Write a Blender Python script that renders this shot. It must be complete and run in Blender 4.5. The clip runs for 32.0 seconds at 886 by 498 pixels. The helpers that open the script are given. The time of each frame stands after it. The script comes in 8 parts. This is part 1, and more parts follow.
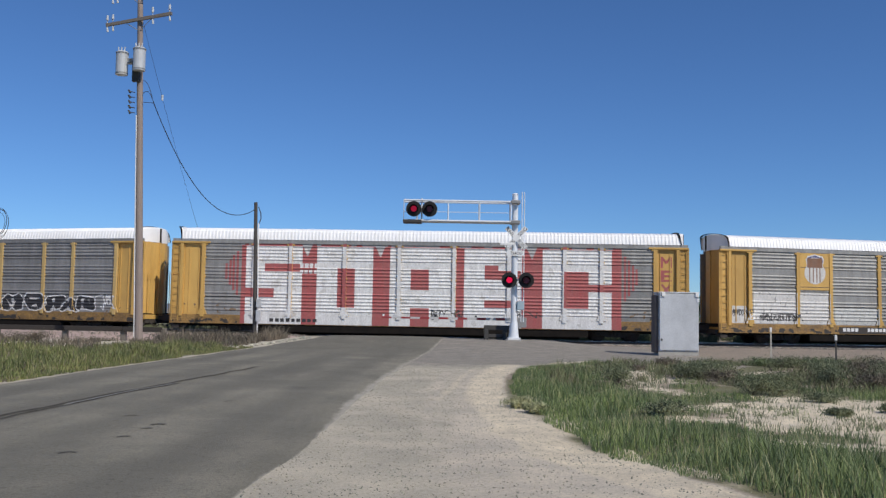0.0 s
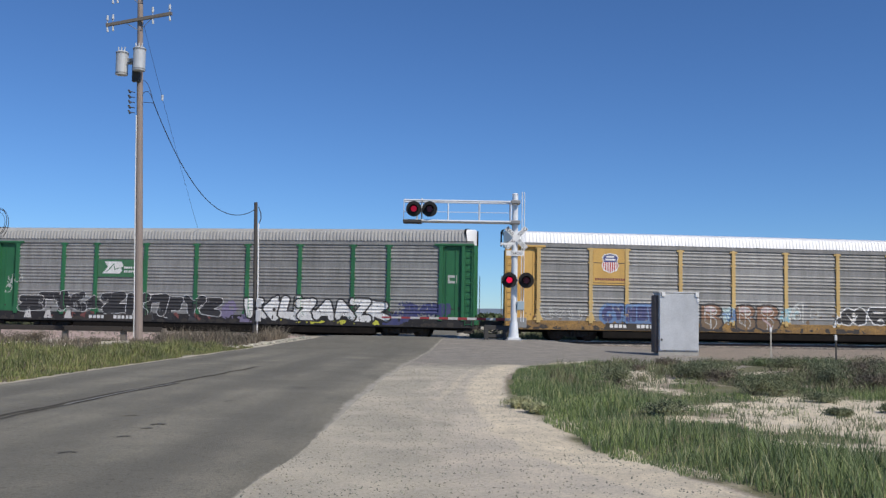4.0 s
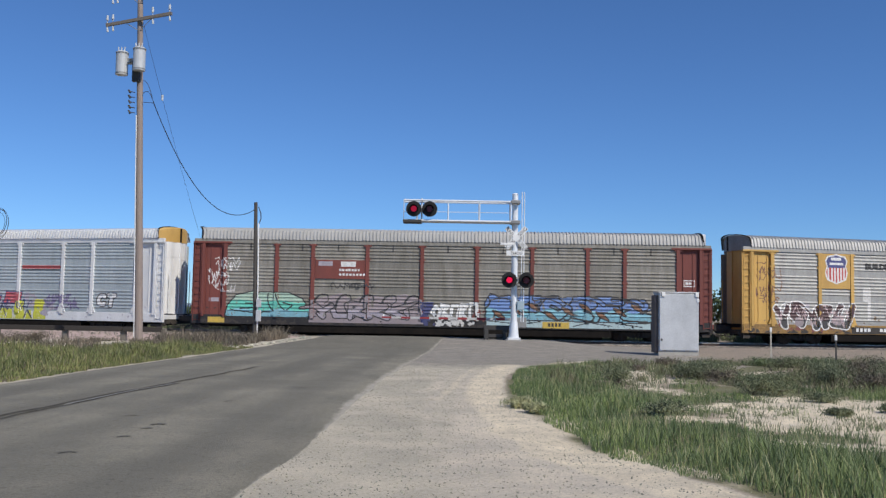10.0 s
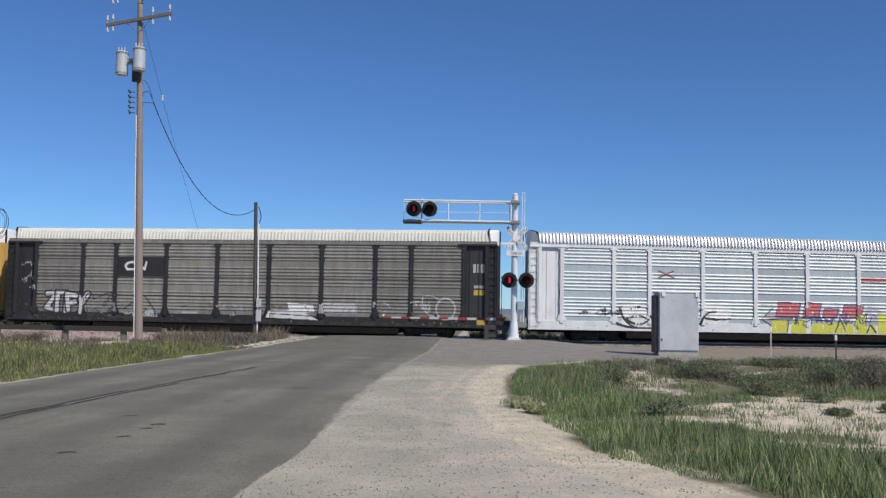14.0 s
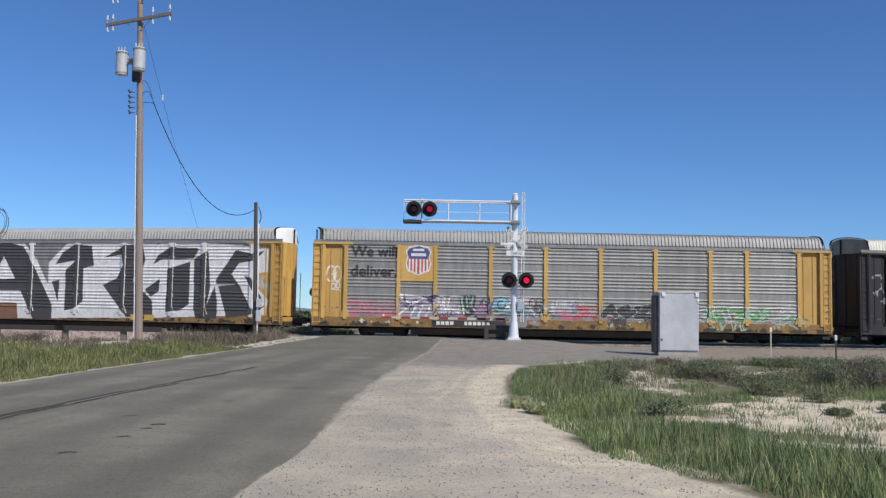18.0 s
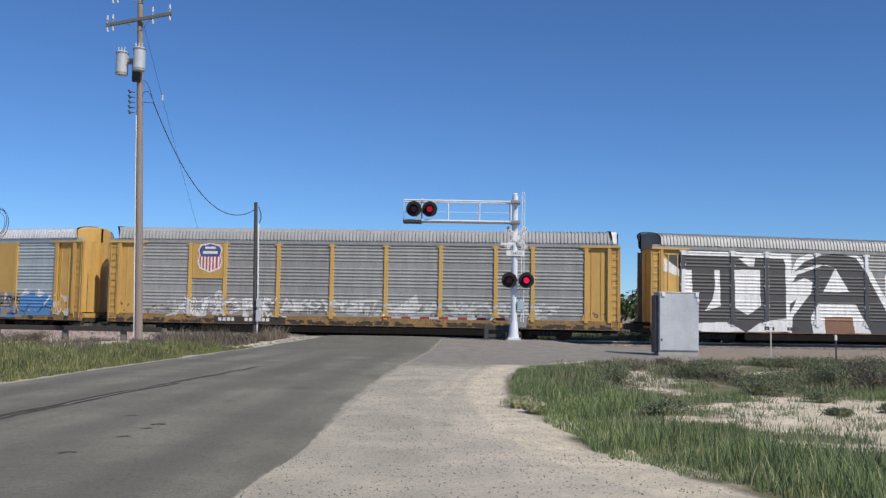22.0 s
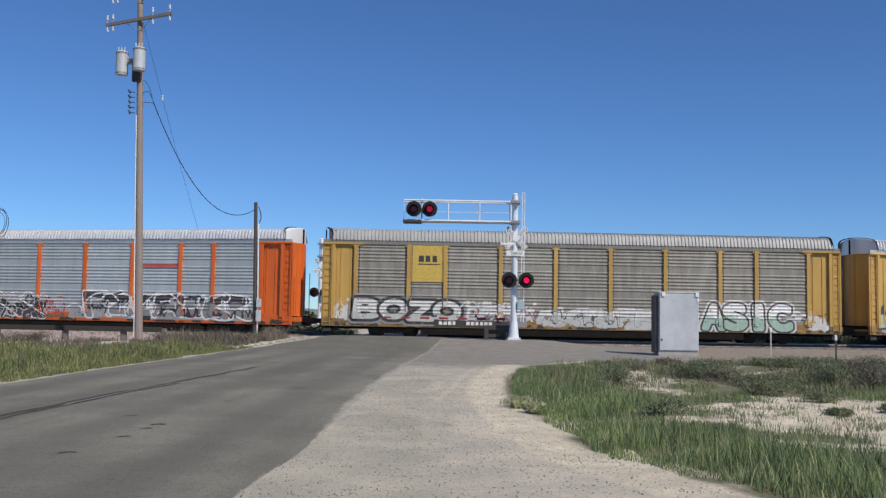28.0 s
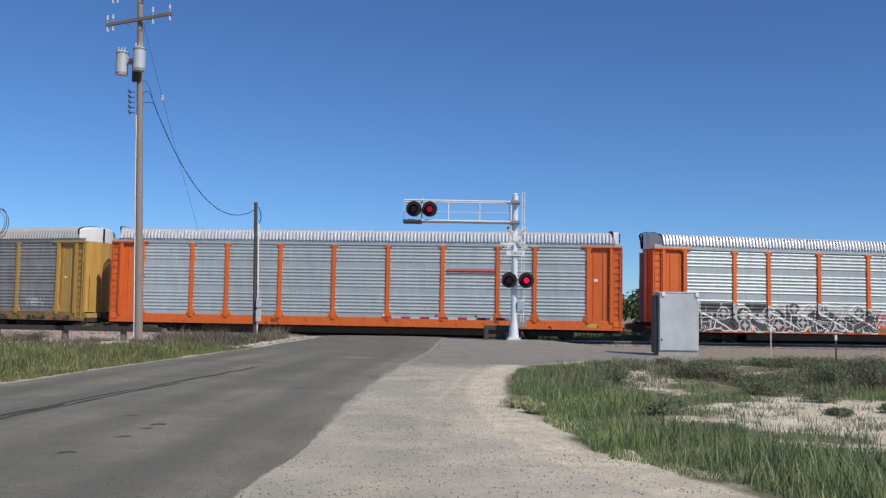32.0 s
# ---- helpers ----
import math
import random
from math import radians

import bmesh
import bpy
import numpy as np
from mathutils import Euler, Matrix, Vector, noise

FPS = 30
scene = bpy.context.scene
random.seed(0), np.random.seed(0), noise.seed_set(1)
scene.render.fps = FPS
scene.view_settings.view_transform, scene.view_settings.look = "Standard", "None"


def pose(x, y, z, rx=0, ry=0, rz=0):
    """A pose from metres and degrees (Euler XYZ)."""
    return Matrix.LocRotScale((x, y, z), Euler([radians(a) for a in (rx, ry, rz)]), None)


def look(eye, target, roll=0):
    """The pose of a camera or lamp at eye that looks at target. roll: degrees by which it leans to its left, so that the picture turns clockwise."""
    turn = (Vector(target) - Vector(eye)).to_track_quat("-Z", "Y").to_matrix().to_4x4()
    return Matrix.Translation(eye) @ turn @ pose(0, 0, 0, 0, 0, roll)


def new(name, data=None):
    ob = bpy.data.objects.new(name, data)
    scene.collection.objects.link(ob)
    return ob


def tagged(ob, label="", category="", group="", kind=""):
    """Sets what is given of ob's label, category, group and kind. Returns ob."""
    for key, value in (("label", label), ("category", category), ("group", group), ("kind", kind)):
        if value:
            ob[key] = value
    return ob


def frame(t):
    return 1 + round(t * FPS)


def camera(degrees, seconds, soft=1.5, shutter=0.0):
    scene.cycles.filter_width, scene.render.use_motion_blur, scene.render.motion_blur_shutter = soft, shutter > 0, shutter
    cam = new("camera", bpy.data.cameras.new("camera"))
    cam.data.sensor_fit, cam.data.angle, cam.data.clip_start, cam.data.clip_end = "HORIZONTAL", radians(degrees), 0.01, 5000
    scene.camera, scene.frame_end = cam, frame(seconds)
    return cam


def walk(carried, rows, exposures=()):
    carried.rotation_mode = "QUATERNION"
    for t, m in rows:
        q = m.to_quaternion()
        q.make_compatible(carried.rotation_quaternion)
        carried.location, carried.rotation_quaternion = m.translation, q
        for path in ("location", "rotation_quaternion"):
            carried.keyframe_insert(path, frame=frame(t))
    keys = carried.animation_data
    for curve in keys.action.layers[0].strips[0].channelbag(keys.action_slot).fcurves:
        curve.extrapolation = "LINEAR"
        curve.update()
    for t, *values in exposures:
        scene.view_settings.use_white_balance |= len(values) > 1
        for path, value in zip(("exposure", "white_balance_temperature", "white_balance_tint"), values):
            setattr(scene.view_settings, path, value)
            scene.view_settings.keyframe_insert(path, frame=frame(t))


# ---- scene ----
from mathutils import geometry

SECONDS = 32.0
EYE = (0.0, 0.0, 1.35)
PITCH = 112.86 / 1600
cam = camera(52.217, SECONDS, soft=1.35, shutter=0.05)
AIM = look(EYE, (0.0, math.cos(PITCH), 1.35 + math.sin(PITCH)), 1.0075)
walk(cam, [(0.0, AIM), (SECONDS, AIM)], [(0.0, 0.12), (1.0, 0.10), (2.0, 0.06), (3.2, 0.14), (5.5, 0.28), (13.0, 0.29), (14.0, 0.19), (15.8, 0.28), (20.0, 0.3), (26.0, 0.22), (SECONDS, 0.22)])

# ---- light ----
SUN_AZ, SUN_EL = radians(42), radians(45)
to_sun = Vector((math.sin(SUN_AZ) * math.cos(SUN_EL), -math.cos(SUN_AZ) * math.cos(SUN_EL), math.sin(SUN_EL)))
world = bpy.data.worlds.new("sky")
scene.world = world
world.use_nodes = True
wn = world.node_tree
sky = wn.nodes.new("ShaderNodeTexSky")
sky.sky_type, sky.sun_disc = "NISHITA", False
sky.sun_elevation, sky.sun_rotation = SUN_EL, math.pi - SUN_AZ
sky.altitude, sky.air_density, sky.dust_density, sky.ozone_density = 1500, 1.0, 0.0, 6.0
tint = wn.nodes.new("ShaderNodeMix")
tint.data_type, tint.blend_type = "RGBA", "MULTIPLY"
tint.inputs[0].default_value, tint.inputs[7].default_value = 1.0, (0.73, 0.97, 1.23, 1)
wn.links.new(sky.outputs[0], tint.inputs[6])
wn.links.new(tint.outputs[2], wn.nodes["Background"].inputs[0])
wn.nodes["Background"].inputs[1].default_value = 0.075
sun = new("sun", bpy.data.lights.new("sun", "SUN"))
sun.data.energy, sun.data.angle, sun.data.color = 3.5, radians(0.55), (1.0, 0.93, 0.82)
sun.matrix_world = look(to_sun * 60, (0, 0, 0))

# ---- helpers ----
MATS = {}


def mat(name, color, color2=None, rough=0.7, metal=0.0, scale=3.0, stretch=(1, 1, 1), bump=0.0, bump_scale=60.0, grain=0.12, grain_scale=40.0, vary=0.0, amount=0.5):
    """A weathered surface: two colours mixed by a broad noise, a fine grain over them, fine relief."""
    if name in MATS:
        return MATS[name]
    m = bpy.data.materials.new(name)
    m.use_nodes = True
    nt = m.node_tree
    N, L = nt.nodes, nt.links
    b = N["Principled BSDF"]
    b.inputs["Roughness"].default_value, b.inputs["Metallic"].default_value = rough, metal
    co = N.new("ShaderNodeTexCoord")
    mp = N.new("ShaderNodeMapping")
    mp.inputs["Scale"].default_value = stretch
    L.new(co.outputs["Object"], mp.inputs[0])
    oi = N.new("ShaderNodeObjectInfo")
    off = N.new("ShaderNodeVectorMath")
    off.operation = "MULTIPLY_ADD"
    L.new(oi.outputs["Random"], off.inputs[0])
    off.inputs[1].default_value = (31, 17, 23)
    L.new(mp.outputs[0], off.inputs[2])
    n1 = N.new("ShaderNodeTexNoise")
    n1.inputs["Scale"].default_value, n1.inputs["Detail"].default_value, n1.inputs["Roughness"].default_value = scale, 6, 0.62
    L.new(off.outputs[0], n1.inputs["Vector"])
    ramp = N.new("ShaderNodeMapRange")
    ramp.inputs[1].default_value, ramp.inputs[2].default_value = 0.5 - 0.28 * amount - 0.08, 0.5 + 0.28
    L.new(n1.outputs[0], ramp.inputs[0])
    mix = N.new("ShaderNodeMix")
    mix.data_type = "RGBA"
    c2 = color2 or tuple(c * 0.72 for c in color)
    mix.inputs[6].default_value, mix.inputs[7].default_value = (*color, 1), (*c2, 1)
    L.new(ramp.outputs[0], mix.inputs[0])
    n2 = N.new("ShaderNodeTexNoise")
    n2.inputs["Scale"].default_value, n2.inputs["Detail"].default_value = grain_scale, 4
    L.new(co.outputs["Object"], n2.inputs["Vector"])
    gr = N.new("ShaderNodeMapRange")
    gr.inputs[1].default_value, gr.inputs[2].default_value = 0.3, 0.7
    gr.inputs[3].default_value, gr.inputs[4].default_value = 1 - grain, 1 + grain
    L.new(n2.outputs[0], gr.inputs[0])
    val = gr.outputs[0]
    if vary:
        vr = N.new("ShaderNodeMapRange")
        vr.inputs[3].default_value, vr.inputs[4].default_value = 1 - vary, 1 + vary
        L.new(oi.outputs["Random"], vr.inputs[0])
        mu = N.new("ShaderNodeMath")
        mu.operation = "MULTIPLY"
        L.new(gr.outputs[0], mu.inputs[0]), L.new(vr.outputs[0], mu.inputs[1])
        val = mu.outputs[0]
    mul = N.new("ShaderNodeMix")
    mul.data_type, mul.blend_type = "RGBA", "MULTIPLY"
    mul.inputs[0].default_value = 1.0
    L.new(mix.outputs[2], mul.inputs[6]), L.new(val, mul.inputs[7])
    L.new(mul.outputs[2], b.inputs["Base Color"])
    if bump:
        n3 = N.new("ShaderNodeTexNoise")
        n3.inputs["Scale"].default_value, n3.inputs["Detail"].default_value = bump_scale, 5
        L.new(co.outputs["Object"], n3.inputs["Vector"])
        bp = N.new("ShaderNodeBump")
        bp.inputs["Strength"].default_value, bp.inputs["Distance"].default_value = bump, 0.02
        L.new(n3.outputs[0], bp.inputs["Height"]), L.new(bp.outputs[0], b.inputs["Normal"])
    MATS[name] = m
    return m


def obj(name, mesh, material, parent=None, label=""):
    """One mesh object; its material sits on the object, so that alike things share a mesh."""
    ob = new(name, mesh)
    if material:
        if not mesh.materials:
            mesh.materials.append(material)
        if mesh.materials[0] != material:
            ob.material_slots[0].link = "OBJECT"
            ob.material_slots[0].material = material
    if parent:
        ob.parent = parent
    if label:
        ob["label"] = label
    return ob


def mesh_of(name, bm, smooth=False):
    me = bpy.data.meshes.new(name)
    bm.to_mesh(me)
    bm.free()
    if smooth:
        me.shade_smooth()
    return me


def part(name, bm, material, parent=None, label="", smooth=False):
    return obj(name, mesh_of(name, bm, smooth), material, parent, label)


def box(bm, x0, y0, z0, x1, y1, z1, bevel=0.0):
    r = bmesh.ops.create_cube(bm, size=1.0, matrix=Matrix.Translation(((x0 + x1) / 2, (y0 + y1) / 2, (z0 + z1) / 2)) @ Matrix.Diagonal((abs(x1 - x0), abs(y1 - y0), abs(z1 - z0), 1)))
    if bevel:
        es = {e for v in r["verts"] for e in v.link_edges}
        bmesh.ops.bevel(bm, geom=list(es), offset=bevel, segments=2, affect="EDGES", profile=0.6)
    return bm


def cyl(bm, a, b, r0, r1=None, seg=14):
    a, b = Vector(a), Vector(b)
    d = b - a
    m = Matrix.Translation((a + b) / 2) @ d.to_track_quat("Z", "Y").to_matrix().to_4x4()
    bmesh.ops.create_cone(bm, cap_ends=True, segments=seg, radius1=r0, radius2=r0 if r1 is None else r1, depth=d.length, matrix=m)
    return bm


def tube(bm, pts, r, seg=6):
    for a, b in zip(pts, pts[1:]):
        cyl(bm, a, b, r, r, seg)
    return bm


def pydata(name, verts, faces):
    me = bpy.data.meshes.new(name)
    me.from_pydata(verts, [], faces)
    me.update()
    return me


def thing(name, m, label, category, group="", kind=""):
    e = new(name)
    e.matrix_basis = m
    e.empty_display_size = 0.3
    return tagged(e, label, category, group, kind)


# ---- the track's line: a gentle curve past the crossing, straight beyond it ----
D0, ANG, KAP, ARC = 48.715, -0.04393, 0.00838, 45.0
SPEED, S0, PITCH_CARS = 11.523, 14.222, 28.615


def line_at(s, side=0.0, z=0.0):
    c = max(-ARC, min(ARC, s))
    th = ANG + KAP * c
    x = (math.sin(th) - math.sin(ANG)) / KAP + (s - c) * math.cos(th)
    y = D0 - (math.cos(th) - math.cos(ANG)) / KAP + (s - c) * math.sin(th)
    return Vector((x - side * math.sin(th), y + side * math.cos(th), z)), th


def track_y(x):
    """The track's middle over x, near the crossing."""
    p, th = line_at(x)
    p, th = line_at(x + (x - p.x))
    return p.y + (x - p.x) * math.tan(th)


def smooth01(a, b, v):
    v = max(0.0, min(1.0, (v - a) / (b - a)))
    return v * v * (3 - 2 * v)


def road_edges(y):
    """The road's two edges at the depth y."""
    right = np.interp(y, [-30, 7.2, 8.7, 10.1, 18.4, 25, 31, 38, 46, 90], [-1.7, -1.38, -1.28, -1.25, -1.1, -0.75, -0.32, 0.12, 0.75, 2.6])
    left = np.interp(y, [-30, 10, 15.6, 20.5, 29, 34.3, 36.8, 46, 90], [-7.7, -7.65, -7.56, -7.4, -6.86, -6.0, -5.3, -4.9, -3.2])
    return float(left), float(right)


def ground_z(x, y):
    """The height of the earth: a hump before the crossing, a trough beside the ballast."""
    l, r = road_edges(y)
    d = track_y(x) - y if abs(x) < 60 else 50.0
    off = smooth01(0.3, 3.2, max(l - x, x - r, 0.0))
    left = smooth01(l - 0.3, l - 3.0, x)
    z = 0.25 * math.exp(-((y - 39) / 5.5) ** 2) * (1 - left) * (1 - smooth01(4.0, 7.5, x))
    z -= off * left * 0.42 * math.exp(-((d - 6.5) / 3.6) ** 2)
    z -= off * 0.27 * smooth01(8.5, 4.0, abs(d)) * (1 - left)
    z += off * (0.04 * left + 0.12) * smooth01(4.4, 2.6, abs(d))
    z -= off * 0.02 * smooth01(2.6, 1.6, abs(d)) + (1 - off) * (0.07 * smooth01(6.0, 1.6, abs(d)))
    if y < 30:
        z += 0.10 * off * noise.noise((x * 0.35, y * 0.35, 3.0)) + 0.025 * off * noise.noise((x * 1.7, y * 1.7, 0.0))
    return z

# ---- ground, road, track ----
def ground_material():
    m = bpy.data.materials.new("earth")
    m.use_nodes = True
    nt = m.node_tree
    N, L = nt.nodes, nt.links
    b = N["Principled BSDF"]
    b.inputs["Roughness"].default_value = 0.95
    co = N.new("ShaderNodeTexCoord")

    def tex(scale, detail=6, rough=0.6):
        n = N.new("ShaderNodeTexNoise")
        n.inputs["Scale"].default_value, n.inputs["Detail"].default_value, n.inputs["Roughness"].default_value = scale, detail, rough
        L.new(co.outputs["Object"], n.inputs["Vector"])
        return n.outputs[0]

    def rng(src, a, c, lo=0.0, hi=1.0):
        n = N.new("ShaderNodeMapRange")
        for i, v in ((1, a), (2, c), (3, lo), (4, hi)):
            n.inputs[i].default_value = v
        L.new(src, n.inputs[0])
        return n.outputs[0]

    def blend(f, a, c, kind="MIX"):
        n = N.new("ShaderNodeMix")
        n.data_type, n.blend_type = "RGBA", kind
        for i, v in ((0, f), (6, a), (7, c)):
            if hasattr(v, "links"):
                L.new(v, n.inputs[i])
            else:
                n.inputs[i].default_value = v if i == 0 else (*v, 1)
        return n.outputs[2]

    def attr(name):
        n = N.new("ShaderNodeAttribute")
        n.attribute_name = name
        return n.outputs["Fac"]

    def add(a, c, k):
        n = N.new("ShaderNodeMath")
        n.operation = "MULTIPLY_ADD"
        L.new(c, n.inputs[0])
        n.inputs[1].default_value = k
        L.new(a, n.inputs[2])
        return n.outputs[0]

    broad, mid, fine, pebble = tex(0.5), tex(2.2), tex(26, 5, 0.7), tex(75, 3, 0.7)
    dirt = blend(rng(mid, 0.35, 0.65), (0.32, 0.262, 0.20), (0.235, 0.195, 0.152))
    gravel = blend(rng(broad, 0.42, 0.58), (0.56, 0.495, 0.395), (0.45, 0.405, 0.33))
    sand = blend(rng(mid, 0.3, 0.7), (0.76, 0.665, 0.50), (0.52, 0.455, 0.345))
    stone = blend(rng(fine, 0.35, 0.65), (0.235, 0.195, 0.17), (0.12, 0.105, 0.095))
    pink = blend(rng(fine, 0.35, 0.65), (0.52, 0.40, 0.37), (0.30, 0.235, 0.22))
    turf = blend(rng(fine, 0.35, 0.65), (0.20, 0.19, 0.10), (0.115, 0.115, 0.058))
    grey = blend(rng(broad, 0.40, 0.6), (0.40, 0.365, 0.29), (0.50, 0.45, 0.355))
    c = blend(rng(add(attr("shoulder"), mid, 0.5), 0.62, 0.86), dirt, gravel)
    c = blend(rng(add(attr("grey"), mid, 0.5), 0.62, 0.86), c, grey)
    c = blend(rng(add(attr("apron"), mid, 0.6), 0.6, 1.1), c, blend(rng(mid, 0.35, 0.65), (0.295, 0.268, 0.228), (0.225, 0.207, 0.177)))
    c = blend(rng(add(attr("turf"), mid, 0.5), 0.55, 0.85), c, turf)
    c = blend(rng(add(attr("sand"), mid, 0.7), 0.72, 0.95), c, sand)
    c = blend(rng(add(attr("ballast"), mid, 0.3), 0.6, 0.75), c, stone)
    c = blend(rng(add(attr("pink"), mid, 0.3), 0.6, 0.75), c, pink)
    # Oily ballast by the rails; its black also paints the shade under the cars.
    c = blend(rng(add(attr("oily_shade"), mid, 0.3), 0.5, 0.85), c, blend(rng(fine, 0.35, 0.65), (0.075, 0.06, 0.05), (0.035, 0.03, 0.026)))
    specks = blend(rng(pebble, 0.60, 0.66), (1, 1, 1), (0.62, 0.60, 0.58))
    c = blend(1.0, c, specks, "MULTIPLY")
    c = blend(1.0, c, blend(rng(fine, 0.3, 0.7), (0.78, 0.78, 0.78), (1.2, 1.2, 1.2)), "MULTIPLY")
    c = blend(1.0, c, blend(rng(tex(1.3, 5, 0.65), 0.36, 0.64), (0.90, 0.90, 0.91), (1.09, 1.08, 1.06)), "MULTIPLY")
    L.new(c, b.inputs["Base Color"])
    bp = N.new("ShaderNodeBump")
    bp.inputs["Strength"].default_value, bp.inputs["Distance"].default_value = 0.7, 0.025
    L.new(add(fine, pebble, 0.6), bp.inputs["Height"])
    L.new(bp.outputs[0], b.inputs["Normal"])
    return m


def grass_edge(y):
    """Where the green verge on the road's bare shoulder begins, at the depth y."""
    return float(np.interp(y, [-5, 5, 6.9, 7.7, 8.9, 11.9, 15.2, 18.4, 22.1, 25, 26.7, 27.5], [3.5, 2.95, 2.4, 2.1, 1.72, 1.32, 1.18, 1.4, 1.9, 3.4, 5.3, 9.0]))


def sand_at(x, y):
    """How bare the ground among the grass is."""
    a = 1.1 - math.hypot((x - 6.9) / 2.8, (y - 12.9) / 2.6)
    b = 1 - math.hypot((x - 4.15) / 0.6, (y - 9.75) / 0.4)
    c = 1 - math.hypot((x - 7.2) / 1.0, (y - 21.5) / 1.3)
    d = 1 - math.hypot((x - 4.7 - 0.18 * (y - 21)) / 0.85, (y - 21.2) / 3.6)
    tongue = 0.45 * math.exp(-((x - 5.9) / 1.3) ** 2 - ((y - 11.6) / 0.45) ** 2)
    return max(a - tongue, 0.6 * b, 0.5 * c, 0.55 * d, -1.0) + 0.5 * noise.noise((x * 1.1, y * 0.9, 7.0)) + 0.3 * noise.noise((x * 3.1, y * 2.6, 2.0))


def build_ground():
    xs = np.unique(np.concatenate([np.linspace(-3000, -120, 12), np.linspace(-120, -24, 25), np.linspace(-24, 18, 190), np.linspace(-2.0, 3.2, 80), np.linspace(18, 120, 26), np.linspace(120, 3000, 12)]))
    ys = np.unique(np.concatenate([np.linspace(-800, -30, 8), np.linspace(-30, 4, 18), np.linspace(4, 30, 150), np.linspace(30, 62, 90), np.linspace(62, 140, 16), np.linspace(140, 3800, 14)]))
    verts, masks = [], {k: [] for k in ("shoulder", "sand", "ballast", "grey", "turf", "pink", "oily_shade", "apron")}
    for y in ys:
        l, r = road_edges(y)
        for x in xs:
            near = -60 < x < 60 and y < 140
            verts.append((x, y, ground_z(x, y) if near else 0.0))
            d = abs(track_y(x) - y) if near else 99.0
            edge = grass_edge(y)
            bare = smooth01(edge + 0.3, edge - 0.5, x) * smooth01(r - 1, r, x) if y < 27.5 else smooth01(-1, 0, x - r) * smooth01(8, 3, x - r) * smooth01(46, 40, y)
            masks["shoulder"].append(0.9 * bare if near else 0.3)
            track_rut = math.exp(-((x - r - 1.0 - 0.02 * y) / 0.35) ** 2)
            masks["grey"].append(max(0.55 * track_rut, smooth01(0.5, 0.0, x - r), 0.95 * smooth01(0.60, 0.2, (x - r) / max(0.5, edge - r)) * smooth01(-0.5, 0, x - r), 0.95 * smooth01(17, 25, y) * smooth01(46, 43, y) * smooth01(9.0, 6.0, x) * smooth01(-0.5, 0, x - r), smooth01(30, 33, y) * smooth01(46, 43, y) * smooth01(5.5, 3.0, x) * smooth01(-2, 0, x - r) * 0.9) if near else 0.0)
            s = sand_at(x, y) if (near and x > 1.0 and y < 28) else -1.0
            lip = math.exp(-((x - edge + 0.45 + 0.12 * noise.noise((2.0, y * 0.5, 1.0))) / 0.42) ** 2) * smooth01(30, 24, y) if x < edge + 0.6 else 0.0
            for k, o in ((0.75, 0.75), (0.6, 1.1), (0.6, 1.5), (0.5, 1.9), (0.4, 2.4)):
                if x < edge and y < 24:
                    lip = max(lip, k * 0.95 * math.exp(-((x - edge + o - 0.02 * y + 0.15 * noise.noise((0.0, y * 0.3, o))) / 0.16) ** 2) * smooth01(-0.1, 0.35, noise.noise((o * 3.7, y * 0.16, 3.0))))
            if x < edge + 0.4 and y < 20:
                drift = 0.6 * noise.noise((x * 1.4, y * 0.5, 17.0)) + 0.3 * noise.noise((x * 4.0, y * 1.1, 5.0))
                lip = max(lip, smooth01(19, 12, y) * smooth01(1.7, 0.3, edge - x) * (0.6 + drift))
            verge = math.exp(-((x - l + 0.45) / 0.35) ** 2) * smooth01(36, 30, y)
            masks["sand"].append(max((0.9 if y < 17 or x > 6.6 else 0.55) * smooth01(-0.28, 0.15, s), 0.9 * lip, 0.12 * verge) if near else 0.0)
            green = smooth01(edge - 0.25, edge + 0.15, x) * (1 if y < 27.3 else 0) * (1 - smooth01(-0.3, -0.05, s))
            if y > 18:
                green *= smooth01(-0.2, 0.1, noise.noise((x * 0.8, y * 0.8, 2.0)))
            masks["turf"].append(max(green, smooth01(l - 0.1, l - 0.35, x) * smooth01(32, 29, y)) if near else 0.35)
            masks["pink"].append(smooth01(9.0, 7.5, d) * smooth01(l - 1.5, l - 3.0, x) if near else 0.0)
            masks["apron"].append(smooth01(19, 27, y) * smooth01(47, 44, y) * smooth01(10.5, 7.0, x) * smooth01(-0.6, 0, x - r) if near else 0.0)
            masks["oily_shade"].append(smooth01(3.0, 1.7, d) * (1 - smooth01(-0.5, 0.3, x - l) * smooth01(0.5, -0.3, x - r)) if near else 0.0)
            masks["ballast"].append(smooth01(6.2, 5.0, d) * (1 - smooth01(-0.5, 0.3, x - l) * smooth01(0.5, -0.3, x - r)) if near else 0.0)
    nx = len(xs)
    faces = [(j * nx + i, j * nx + i + 1, (j + 1) * nx + i + 1, (j + 1) * nx + i) for j in range(len(ys) - 1) for i in range(nx - 1)]
    me = pydata("ground", verts, faces)
    for k, v in masks.items():
        me.attributes.new(k, "FLOAT", "POINT").data.foreach_set("value", np.array(v, dtype=np.float32))
    me.shade_smooth()
    return tagged(obj("ground", me, ground_material()), "dry tan earth, gravel and bare sand beside the railway", "ground", kind="structure")


build_ground()

